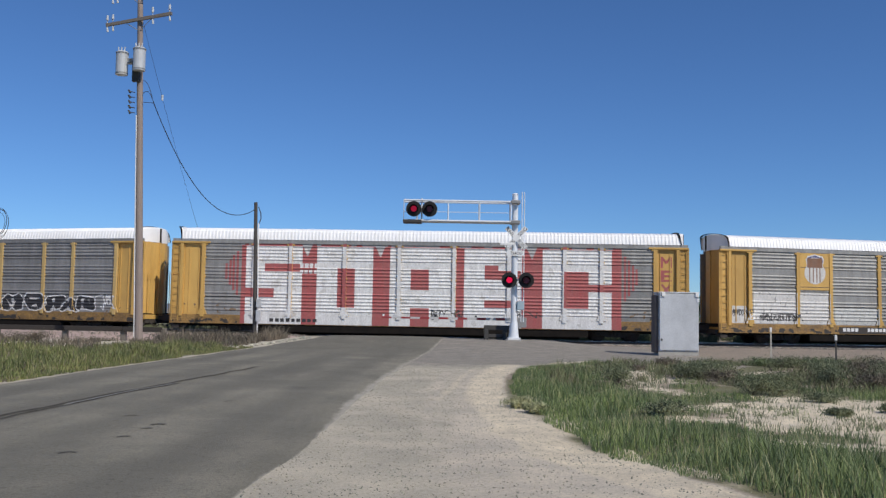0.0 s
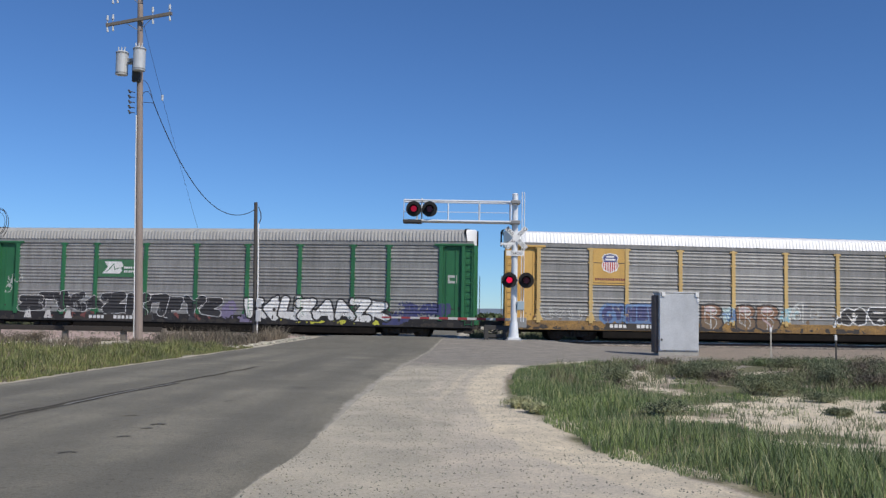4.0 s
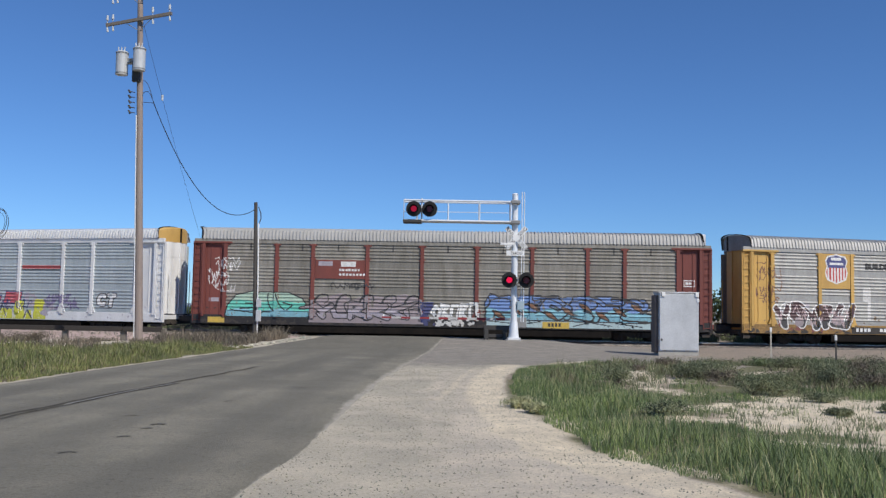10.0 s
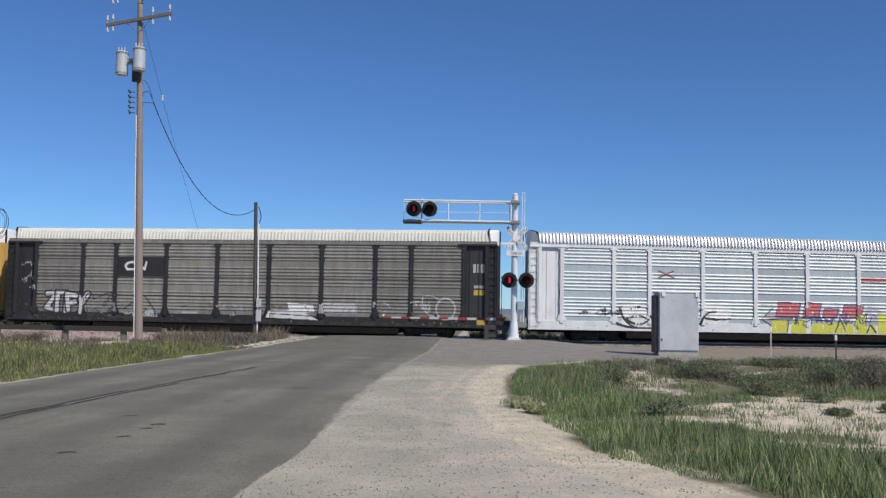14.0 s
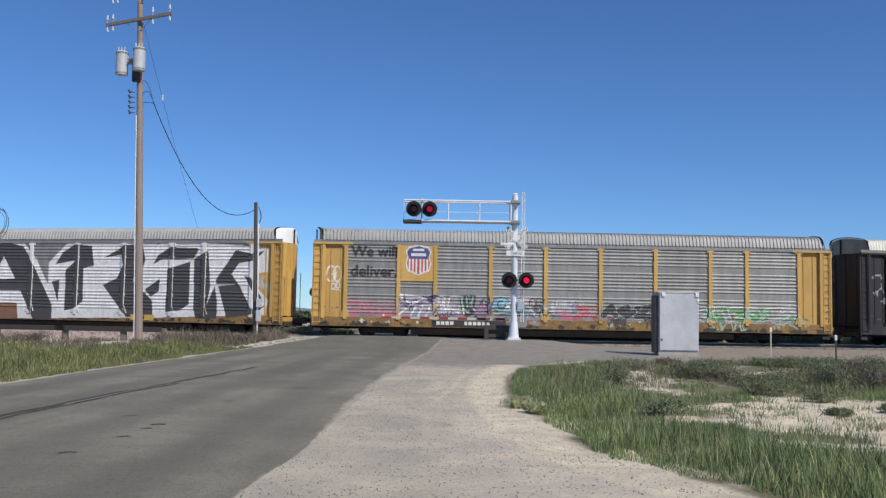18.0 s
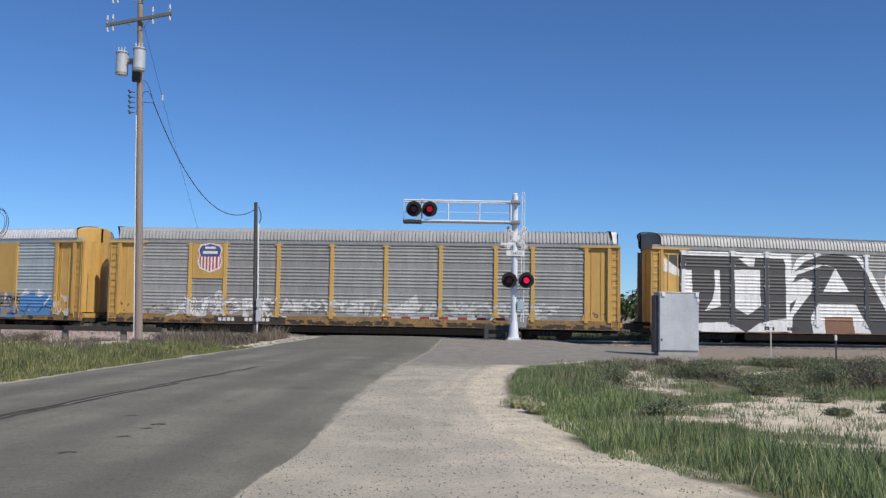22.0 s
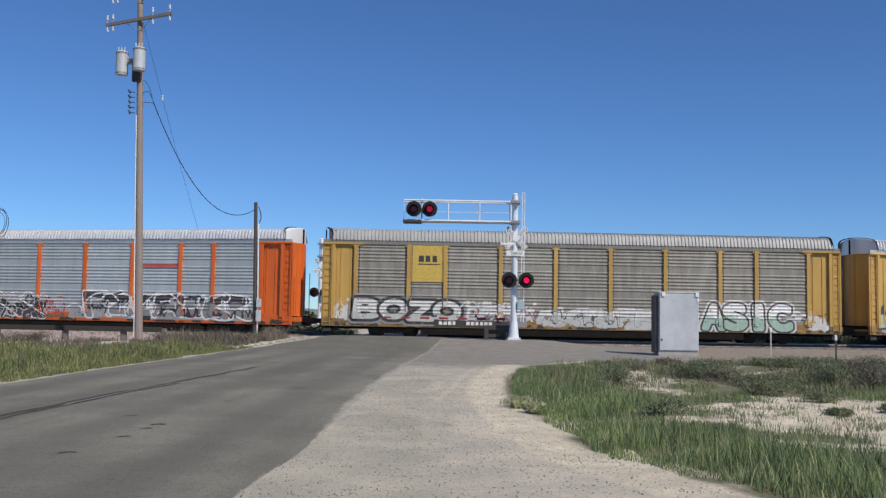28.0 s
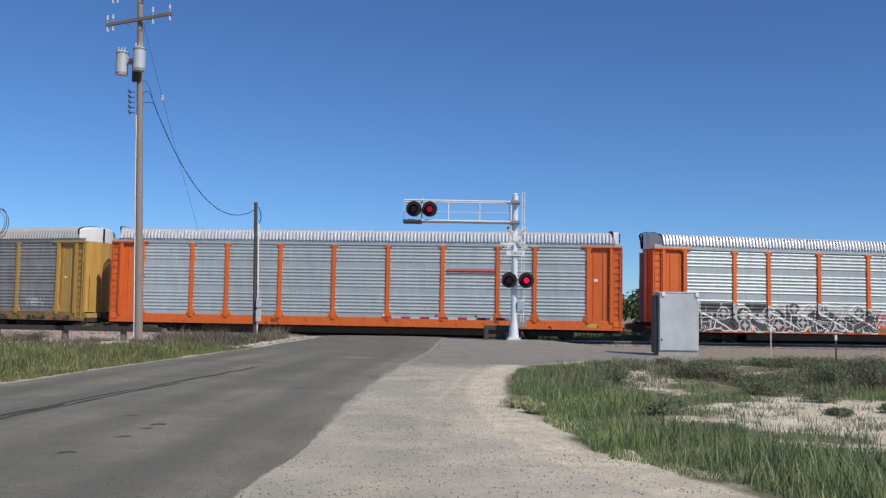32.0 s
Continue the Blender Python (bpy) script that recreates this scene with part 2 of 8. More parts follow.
def road_material():
    """Old asphalt: broad stains, polished darker wheel paths, stone grain, edges that fray into gravel."""
    m = bpy.data.materials.new("asphalt")
    m.use_nodes = True
    N, L = m.node_tree.nodes, m.node_tree.links
    b = N["Principled BSDF"]
    b.inputs["Roughness"].default_value = 0.92
    co = N.new("ShaderNodeTexCoord")

    def tex(scale, stretch=(1, 1, 1), detail=6, rough=0.6):
        mp = N.new("ShaderNodeMapping")
        mp.inputs["Scale"].default_value = stretch
        L.new(co.outputs["Object"], mp.inputs[0])
        n = N.new("ShaderNodeTexNoise")
        n.inputs["Scale"].default_value, n.inputs["Detail"].default_value, n.inputs["Roughness"].default_value = scale, detail, rough
        L.new(mp.outputs[0], n.inputs["Vector"])
        return n.outputs[0]

    def rng(src, a, c, lo=0.0, hi=1.0):
        n = N.new("ShaderNodeMapRange")
        for i, v in ((1, a), (2, c), (3, lo), (4, hi)):
            n.inputs[i].default_value = v
        L.new(src, n.inputs[0])
        return n.outputs[0]

    def blend(f, a, c, kind="MIX"):
        n = N.new("ShaderNodeMix")
        n.data_type, n.blend_type = "RGBA", kind
        for i, v in ((0, f), (6, a), (7, c)):
            if hasattr(v, "links"):
                L.new(v, n.inputs[i])
            else:
                n.inputs[i].default_value = v if i == 0 else (*v, 1)
        return n.outputs[2]

    def attr(name):
        n = N.new("ShaderNodeAttribute")
        n.attribute_name = name
        return n.outputs["Fac"]

    def add(a, c, k):
        n = N.new("ShaderNodeMath")
        n.operation = "MULTIPLY_ADD"
        L.new(c, n.inputs[0])
        n.inputs[1].default_value = k
        L.new(a, n.inputs[2])
        return n.outputs[0]

    broad, streak, mid, fine, coarse = tex(0.5), tex(0.7, (1, 0.12, 1)), tex(2.6), tex(48, detail=4, rough=0.75), tex(17, detail=3, rough=0.7)
    c = blend(rng(broad, 0.38, 0.62), (0.222, 0.205, 0.158), (0.155, 0.145, 0.113))
    c = blend(rng(streak, 0.5, 0.66, 0.0, 0.75), c, (0.124, 0.116, 0.091))
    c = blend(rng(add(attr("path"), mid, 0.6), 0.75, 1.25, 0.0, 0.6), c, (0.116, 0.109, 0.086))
    c = blend(rng(add(attr("fray"), mid, 0.75), 0.80, 1.05), c, (0.335, 0.31, 0.26))
    c = blend(1.0, c, blend(rng(fine, 0.32, 0.68), (0.72, 0.72, 0.72), (1.28, 1.28, 1.28)), "MULTIPLY")
    c = blend(1.0, c, blend(rng(coarse, 0.56, 0.72), (1.04, 1.04, 1.04), (0.62, 0.62, 0.62)), "MULTIPLY")
    L.new(c, b.inputs["Base Color"])
    bp = N.new("ShaderNodeBump")
    bp.inputs["Strength"].default_value, bp.inputs["Distance"].default_value = 0.8, 0.015
    L.new(add(fine, coarse, 0.8), bp.inputs["Height"])
    L.new(bp.outputs[0], b.inputs["Normal"])
    return m


ASPHALT = road_material()


def build_road():
    ys = np.unique(np.concatenate([np.linspace(-60, 4, 20), np.linspace(4, 40, 170), np.linspace(40, 90, 70)]))
    nx = 44
    verts, faces, fray, path = [], [], [], []
    for y in ys:
        l, r = road_edges(y)
        l += 0.10 * noise.noise((0.0, y * 0.5, 1.0)) + 0.03 * noise.noise((0.0, y * 3.3, 4.0))
        r += 0.05 * noise.noise((5.0, y * 0.4, 2.0)) + 0.03 * noise.noise((9.0, y * 3.1, 5.0))
        for i in range(nx):
            k = i / (nx - 1)
            x = l + (r - l) * k
            edge = min(k, 1 - k) * (r - l)
            fray.append((0.95 - 0.2 * smooth01(14, 26, y)) * smooth01(0.16 + 0.2 * smooth01(8, 14, y), 0.0, (1 - k) * (r - l)) + 0.5 * smooth01(0.25, 0.0, k * (r - l)))
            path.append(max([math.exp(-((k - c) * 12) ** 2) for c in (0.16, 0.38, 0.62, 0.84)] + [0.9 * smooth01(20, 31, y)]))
            verts.append((x, y, ground_z(x, y) + 0.035 * smooth01(0.0, 0.35, edge) - 0.012 * smooth01(0.12, 0.0, edge) + 0.02 * math.sin(k * math.pi)))
    for j in range(len(ys) - 1):
        faces += [(j * nx + i, j * nx + i + 1, (j + 1) * nx + i + 1, (j + 1) * nx + i) for i in range(nx - 1)]
    me = pydata("road", verts, faces)
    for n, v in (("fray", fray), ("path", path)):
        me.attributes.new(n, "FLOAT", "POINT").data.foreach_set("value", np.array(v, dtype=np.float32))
    me.shade_smooth()
    return tagged(obj("road", me, ASPHALT), "worn grey asphalt road with ragged edges over the railway", "road", kind="structure")


road = build_road()


def road_z(x, y):
    l, r = road_edges(y)
    return ground_z(x, y) + 0.035 + 0.02 * math.sin(math.pi * min(1, max(0, (x - l) / (r - l))))


TAR = mat("crack_tar", (0.05, 0.045, 0.038), (0.115, 0.105, 0.088), rough=0.95, scale=6, amount=0.8)
TAR.node_tree.nodes["Principled BSDF"].inputs["Specular IOR Level"].default_value = 0.1
SPOT = mat("old_patch", (0.105, 0.098, 0.079), (0.135, 0.126, 0.10), rough=0.95, scale=9, amount=0.8)
PALE = mat("worn_paint", (0.42, 0.41, 0.38), (0.2, 0.2, 0.19), rough=0.85, scale=5, amount=0.9)


def strip(name, path, width, material, wobble=0.03, seed=0.0, lift=0.008, parent=None):
    """A ragged band that lies on the road along a path."""
    verts, faces, pts = [], [], []
    for (x0, y0), (x1, y1) in zip(path, path[1:]):
        n = max(2, int(math.hypot(x1 - x0, y1 - y0) / 0.12))
        pts += [(x0 + (x1 - x0) * i / n, y0 + (y1 - y0) * i / n) for i in range(n)]
    pts.append(path[-1])
    for i, (x, y) in enumerate(pts):
        a, b = pts[max(0, i - 1)], pts[min(len(pts) - 1, i + 1)]
        t = Vector((b[0] - a[0], b[1] - a[1])).normalized()
        w = width * 0.5 * (0.7 + 0.6 * abs(noise.noise((x * 2.1, y * 2.1, seed))))
        dx = wobble * noise.noise((x, y * 1.4, seed + 3))
        for s in (-1, 1):
            px, py = x - t.y * w * s + dx, y + t.x * w * s
            verts.append((px, py, road_z(px, py) + lift))
    faces = [(2 * i, 2 * i + 1, 2 * i + 3, 2 * i + 2) for i in range(len(pts) - 1)]
    return obj(name, pydata(name, verts, faces), material, parent)


SEAM = [(-5.32, 7.6), (-5.14, 10.75), (-5.03, 12.0), (-4.93, 13.8), (-4.67, 15.75), (-4.25, 19.6), (-4.15, 20.6)]
strip("crack_seal", SEAM, 0.075, TAR, 0.05, 1.0, parent=road)
strip("crack_seal", [(x + 0.12 + 0.01 * i, y) for i, (x, y) in enumerate(SEAM[:5])], 0.04, TAR, 0.06, 5.0, parent=road)
strip("worn_line", [(x + 0.085, y) for x, y in SEAM[2:5]], 0.04, PALE, 0.05, 8.0, lift=0.007, parent=road)
for k, (x, y, ln) in enumerate([(-3.19, 10.15, 0.16), (-3.8, 10.9, 0.14), (-2.5, 15.3, 0.34), (-3.32, 8.1, 0.14), (-3.25, 9.15, 0.12), (-3.2, 9.8, 0.1), (-3.03, 12.85, 0.1), (-1.9, 21.5, 0.3)]):
    strip("patched_crack", [(x, y), (x + ln * 0.5, y + 0.1), (x + ln, y + 0.06)], 0.06, SPOT, 0.12, 11.0 + k, parent=road)

# crossing deck and track
RAIL = mat("rail_steel", (0.16, 0.11, 0.085), (0.09, 0.065, 0.055), rough=0.6, metal=0.5, scale=6)
# Near-white, hardly metallic: the rail head's glint is put into its colour.
RAILTOP = mat("rail_white_glint", (0.88, 0.87, 0.84), (0.78, 0.77, 0.74), rough=0.4, metal=0.08, scale=8)
TIE = mat("tie_wood", (0.11, 0.085, 0.068), (0.06, 0.05, 0.043), rough=0.9, scale=4, stretch=(6, 1, 1), vary=0.3)
CONCRETE = mat("concrete", (0.36, 0.345, 0.315), (0.27, 0.258, 0.24), rough=0.9, scale=2.0, bump=0.3, vary=0.12)


def sweep(name, profile, s0, s1, step, material, parent, label=""):
    """A profile (side, height) drawn along the track."""
    n = int((s1 - s0) / step)
    verts, k = [], len(profile)
    for i in range(n + 1):
        for side, z in profile:
            p, _ = line_at(s0 + (s1 - s0) * i / n, side, z)
            verts.append(p)
    faces = [(i * k + j, i * k + (j + 1) % k, (i + 1) * k + (j + 1) % k, (i + 1) * k + j) for i in range(n) for j in range(k)]
    faces += [tuple(range(k))[::-1], tuple(n * k + j for j in range(k))]
    return obj(name, pydata(name, verts, faces), material, parent, label)


track = thing("railway_track", pose(0, 0, 0), "single railway track of steel rails on timber ties", "railway track", kind="structure")
for side in (-0.7525, 0.7525):
    rail = sweep("rail", [(side - 0.07, -0.17), (side + 0.07, -0.17), (side + 0.07, -0.155), (side + 0.012, -0.13), (side + 0.012, -0.045), (side + 0.036, -0.03), (side + 0.036, -0.004), (side - 0.036, -0.004), (side - 0.036, -0.03), (side - 0.012, -0.045), (side - 0.012, -0.13), (side - 0.07, -0.155)], -120, 120, 2.0, RAIL, track)
    sweep("running_surface", [(side - 0.039, -0.016), (side + 0.039, -0.016), (side + 0.037, 0.0), (side + 0.03, 0.002), (side - 0.03, 0.002), (side - 0.037, 0.0)], -120, 120, 2.0, RAILTOP, rail, "rail head coloured white for its glint")
bm = bmesh.new()
box(bm, -0.11, -1.3, -0.33, 0.11, 1.3, -0.165, 0.01)
tie_mesh = mesh_of("tie", bm)
for i in range(190):
    s = -52 + i * 0.55
    p, th = line_at(s, 0.0, random.uniform(-0.008, 0.004))
    t = obj("tie", tie_mesh, TIE, track)
    t.matrix_basis = Matrix.Translation(p) @ Matrix.Rotation(th + random.uniform(-0.012, 0.012), 4, "Z")
for i in range(3):
    for side, w in ((-1.18, 0.66), (-0.36, 0.52), (0.36, 0.52), (1.18, 0.66)):
        s0, s1 = -5.4 + i * 2.15, -5.4 + i * 2.15 + 2.12
        a = sweep("crossing_panel", [(side - w / 2, -0.14), (side + w / 2, -0.14), (side + w / 2, -0.012), (side - w / 2, -0.012)], s0, s1, 1.0, CONCRETE, track, "grey concrete crossing panel")


def stones(name, count, place, size, material, label):
    """Loose stones, each a rough lump of its own."""
    base = [(1, 0, 0), (-1, 0, 0), (0, 1, 0), (0, -1, 0), (0, 0, 1), (0, 0, -0.6)]
    tri = [(0, 2, 4), (2, 1, 4), (1, 3, 4), (3, 0, 4), (2, 0, 5), (1, 2, 5), (3, 1, 5), (0, 3, 5)]
    verts, faces = [], []
    for _ in range(count):
        x, y, z = place()
        r = size * random.uniform(0.5, 1.4)
        a = random.uniform(0, 6.28)
        c, s = math.cos(a), math.sin(a)
        o = len(verts)
        for bx, by, bz in base:
            k = random.uniform(0.7, 1.2)
            bx, by, bz = bx * k, by * k * 0.8, bz * k * 0.7
            verts.append((x + r * (bx * c - by * s), y + r * (bx * s + by * c), z + r * (bz + 0.2)))
        faces += [(o + i, o + j, o + k) for i, j, k in tri]
    return tagged(obj(name, pydata(name, verts, faces), material), label, "gravel", kind="stuff")


def island_mat(name, a, b, rough=0.9):
    """Many small pieces in one mesh, each with its own shade between two colours."""
    m = bpy.data.materials.new(name)
    m.use_nodes = True
    N, L = m.node_tree.nodes, m.node_tree.links
    bs = N["Principled BSDF"]
    bs.inputs["Roughness"].default_value = rough
    g = N.new("ShaderNodeNewGeometry")
    mix = N.new("ShaderNodeMix")
    mix.data_type = "RGBA"
    mix.inputs[6].default_value, mix.inputs[7].default_value = (*a, 1), (*b, 1)
    L.new(g.outputs["Random Per Island"], mix.inputs[0])
    # broad patches of lusher and of drier growth
    co, tx, rm, mul = N.new("ShaderNodeTexCoord"), N.new("ShaderNodeTexNoise"), N.new("ShaderNodeMapRange"), N.new("ShaderNodeMix")
    tx.inputs["Scale"].default_value, tx.inputs["Detail"].default_value = 1.1, 4
    L.new(co.outputs["Object"], tx.inputs["Vector"])
    rm.inputs[1].default_value, rm.inputs[2].default_value = 0.36, 0.64
    L.new(tx.outputs[0], rm.inputs[0])
    pat = N.new("ShaderNodeMix")
    pat.data_type = mul.data_type = "RGBA"
    pat.inputs[6].default_value, pat.inputs[7].default_value = (0.62, 0.73, 0.70, 1), (1.18, 1.22, 1.08, 1)
    L.new(rm.outputs[0], pat.inputs[0])
    mul.blend_type = "MULTIPLY"
    mul.inputs[0].default_value = 1.0
    L.new(mix.outputs[2], mul.inputs[6])
    L.new(pat.outputs[2], mul.inputs[7])
    L.new(mul.outputs[2], bs.inputs["Base Color"])
    return m


def on_ballast():
    while True:
        s = random.uniform(-36, 34)
        d = random.choice((-1, -1, -1, 1)) * random.uniform(0.95, 4.4)
        if s < -6 and random.random() < 0.7:
            d = -random.uniform(2.0, 8.5)
        p, _ = line_at(s, d)
        l, r = road_edges(p.y)
        if not l - 0.3 < p.x < r + 0.3:
            return p.x, p.y, ground_z(p.x, p.y)


def on_shoulder():
    y = 5.5 + 26 * random.random() ** 1.7
    r = road_edges(y)[1]
    x = random.uniform(r - 0.1, max(r + 0.5, grass_edge(y) if y < 27 else 9.0))
    return x, y, ground_z(x, y)


stones("ballast_stones", 14000, on_ballast, 0.05, island_mat("ballast_stone", (0.46, 0.36, 0.33), (0.13, 0.115, 0.105)), "grey and pinkish crushed ballast stones beside the rails")
stones("shoulder_gravel", 9000, on_shoulder, 0.009, island_mat("gravel_stone", (0.42, 0.375, 0.31), (0.15, 0.138, 0.12)), "small loose gravel on the bare road shoulder")

def by_the_verge():
    y = random.uniform(30.8, 37.5)
    x = road_edges(y)[0] - random.uniform(0.05, 0.5) - 0.12 * max(0.0, 33 - y)
    return x, y, ground_z(x, y)


stones("pale_rubble", 60, by_the_verge, 0.075, island_mat("rubble_stone", (0.60, 0.55, 0.48), (0.25, 0.215, 0.185)), "pale broken rubble at the road's edge")

# ---- the train: closed car carriers ----
CL, CZ0, RES = 27.4, 0.40, 0.03
HALF = 1.46
BAYS = [1.75, 2.77, 1.93, 2.90, 2.90, 2.90, 2.90, 2.90, 1.93, 2.77, 1.75]
EDGES = [sum(BAYS[:i]) for i in range(12)]
POSTS = EDGES[1:11]
SILL_TOP, EAVE = 1.06, 4.90
POST_W, POST_Y, DOOR_Y, SILL_Y = 0.20, HALF + 0.085, HALF - 0.06, HALF + 0.03


def ridge(z):
    """How far the corrugated side sheet stands out at the height z."""
    k = round((z - SILL_TOP) / RES) % 45
    return (0.0, 0.0, 0.027, 0.032, 0.016, 0.0)[(k - 6) % 6] if 6 <= k < 42 else 0.0


PAINT = {
    "yellow": mat("yellow_paint", (0.60, 0.375, 0.105), (0.45, 0.27, 0.08), rough=0.6, scale=1.6, stretch=(1, 1, 0.35), vary=0.1, bump=0.05),
    "mustard": mat("mustard_paint", (0.50, 0.31, 0.075), (0.37, 0.22, 0.06), rough=0.6, scale=1.6, stretch=(1, 1, 0.35), vary=0.1),
    "green": mat("green_paint", (0.028, 0.165, 0.065), (0.02, 0.105, 0.05), rough=0.55, scale=1.6, stretch=(1, 1, 0.35), vary=0.1),
    "maroon": mat("maroon_paint", (0.205, 0.055, 0.042), (0.13, 0.042, 0.035), rough=0.65, scale=1.6, stretch=(1, 1, 0.35), vary=0.1),
    "white": mat("white_paint", (0.74, 0.75, 0.76), (0.58, 0.58, 0.57), rough=0.5, scale=1.6, stretch=(1, 1, 0.35), vary=0.06),
    "black": mat("black_paint", (0.016, 0.016, 0.019), (0.032, 0.030, 0.030), rough=0.75, scale=1.6, stretch=(1, 1, 0.35), vary=0.1),
    "orange": mat("orange_paint", (0.70, 0.142, 0.02), (0.54, 0.108, 0.02), rough=0.5, scale=1.6, stretch=(1, 1, 0.35), vary=0.08),
}
PAINT["tan"] = mat("faded_yellow_paint", (0.60, 0.425, 0.17), (0.46, 0.31, 0.12), rough=0.65, scale=1.6, stretch=(1, 1, 0.35), vary=0.1)
PAINT["weathered"] = mat("weathered_yellow", (0.44, 0.255, 0.07), (0.115, 0.075, 0.045), rough=0.8, scale=1.7, stretch=(0.8, 1, 1.5), vary=0.1, grain=0.3, grain_scale=12, amount=0.95)
SHEET = {
    "dull": mat("galvanised_dull", (0.325, 0.325, 0.315), (0.19, 0.187, 0.18), rough=0.6, metal=0.25, scale=1.8, stretch=(1.6, 1, 0.3), vary=0.14, grain=0.14, grain_scale=14, amount=0.7),
    "dark": mat("galvanised_grimy_shade", (0.305, 0.305, 0.30), (0.185, 0.185, 0.182), rough=0.65, metal=0.2, scale=1.8, stretch=(1.6, 1, 0.3), vary=0.14, grain=0.14, grain_scale=14, amount=0.7),
    "brown": mat("galvanised_rusty", (0.30, 0.29, 0.26), (0.165, 0.15, 0.125), rough=0.7, metal=0.15, scale=1.8, stretch=(1.6, 1, 0.3), vary=0.16, grain=0.16, grain_scale=14, amount=0.7),
    "pale": mat("galvanised_pale", (0.37, 0.37, 0.355), (0.26, 0.255, 0.245), rough=0.6, metal=0.2, scale=1.8, stretch=(1.6, 1, 0.3), vary=0.12, grain=0.14, grain_scale=14, amount=0.7),
    "bright": mat("galvanised_bright", (0.44, 0.49, 0.505), (0.33, 0.375, 0.395), rough=0.5, metal=0.2, scale=1.8, stretch=(1.6, 1, 0.3), vary=0.1, grain=0.1, grain_scale=14, amount=0.6),
}
ROOF = {
    "white": mat("roof_white", (0.90, 0.90, 0.90), (0.82, 0.82, 0.81), rough=0.5, scale=1.0, vary=0.04),
    "cream": mat("roof_cream", (0.72, 0.71, 0.64), (0.6, 0.58, 0.5), rough=0.6, scale=1.0),
    "grey": mat("roof_grey", (0.44, 0.435, 0.42), (0.34, 0.335, 0.32), rough=0.6, metal=0.2, scale=1.0, vary=0.08),
    "silver": mat("roof_silver", (0.72, 0.73, 0.74), (0.62, 0.63, 0.64), rough=0.42, metal=0.35, scale=1.0),
}
# Near black with low specular, for the underframe and the roof straps.
UNDER = mat("underframe_black", (0.010, 0.009, 0.0085), (0.022, 0.018, 0.015), rough=0.9, scale=3)
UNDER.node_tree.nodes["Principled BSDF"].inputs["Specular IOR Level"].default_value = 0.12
WHEEL = mat("wheel_steel", (0.085, 0.07, 0.06), (0.05, 0.042, 0.038), rough=0.7, metal=0.4, scale=5)
TRUCKM = mat("truck_grime", (0.06, 0.05, 0.042), (0.035, 0.03, 0.027), rough=0.9, scale=5)
SPRAY = {
    "white": (0.79, 0.79, 0.78), "black": (0.018, 0.018, 0.022), "red": (0.42, 0.06, 0.065), "brick": (0.40, 0.085, 0.085), "teal": (0.10, 0.52, 0.42), "blue": (0.10, 0.20, 0.40),
    "sky": (0.35, 0.55, 0.62), "navy": (0.03, 0.04, 0.16), "pink": (0.55, 0.18, 0.24), "purple": (0.20, 0.17, 0.30), "lilac": (0.40, 0.36, 0.42), "grey": (0.40, 0.40, 0.40), "pale": (0.52, 0.53, 0.51),
    "green": (0.10, 0.30, 0.10), "bngreen": (0.02, 0.15, 0.06), "lime": (0.62, 0.62, 0.05), "yellow": (0.58, 0.365, 0.105), "gold": (0.62, 0.42, 0.06), "rust": (0.22, 0.10, 0.05), "maroon": (0.19, 0.04, 0.035),
    "charcoal": (0.058, 0.058, 0.062), "ink": (0.03, 0.03, 0.035), "shieldblue": (0.045, 0.06, 0.22), "shieldred": (0.50, 0.05, 0.05), "orange": (0.62, 0.13, 0.02), "primer": (0.64, 0.63, 0.61), "seam": (0.05, 0.05, 0.05), "mint": (0.36, 0.52, 0.42), "blush": (0.50, 0.38, 0.39), "haze": (0.44, 0.58, 0.60), "aqua": (0.20, 0.46, 0.56), "cobalt": (0.13, 0.24, 0.52), "scarlet": (0.52, 0.09, 0.11), "mauve": (0.30, 0.25, 0.27), "plum": (0.085, 0.04, 0.045), "taupe": (0.33, 0.29, 0.25), "azure": (0.06, 0.27, 0.58), "silver": (0.34, 0.35, 0.36), "dullgrey": (0.24, 0.245, 0.25), "grime": (0.17, 0.105, 0.055), "soot": (0.04, 0.032, 0.027),
}


def spray(c):
    col = SPRAY[c]
    dust = (0.25, 0.235, 0.21) if max(col) > 0.1 else (0.10, 0.094, 0.085)
    return mat("paint_" + c, col, tuple(0.62 * v + 0.28 * d for v, d in zip(col, dust)), rough=0.65, scale=2.2, stretch=(2.2, 1, 0.5), grain=0.18, grain_scale=16, amount=0.6)


NX, NZ = int(CL / RES), int((EAVE + 0.0 - CZ0) / RES)
GU = (np.arange(NX) + 0.5) * RES
GZ = CZ0 + (np.arange(NZ) + 0.5) * RES
UU, ZZ = np.meshgrid(GU, GZ)
KIND = np.zeros(NX, int)
for e in POSTS:
    KIND[np.abs(GU - e) < POST_W / 2] = 1
KIND[(GU < EDGES[1] - POST_W / 2) | (GU > EDGES[10] + POST_W / 2)] = 2
POST_D = np.min([np.abs(GU - e) for e in POSTS], axis=0)
PLATE_Y = HALF + 0.056
TEXTS = {}


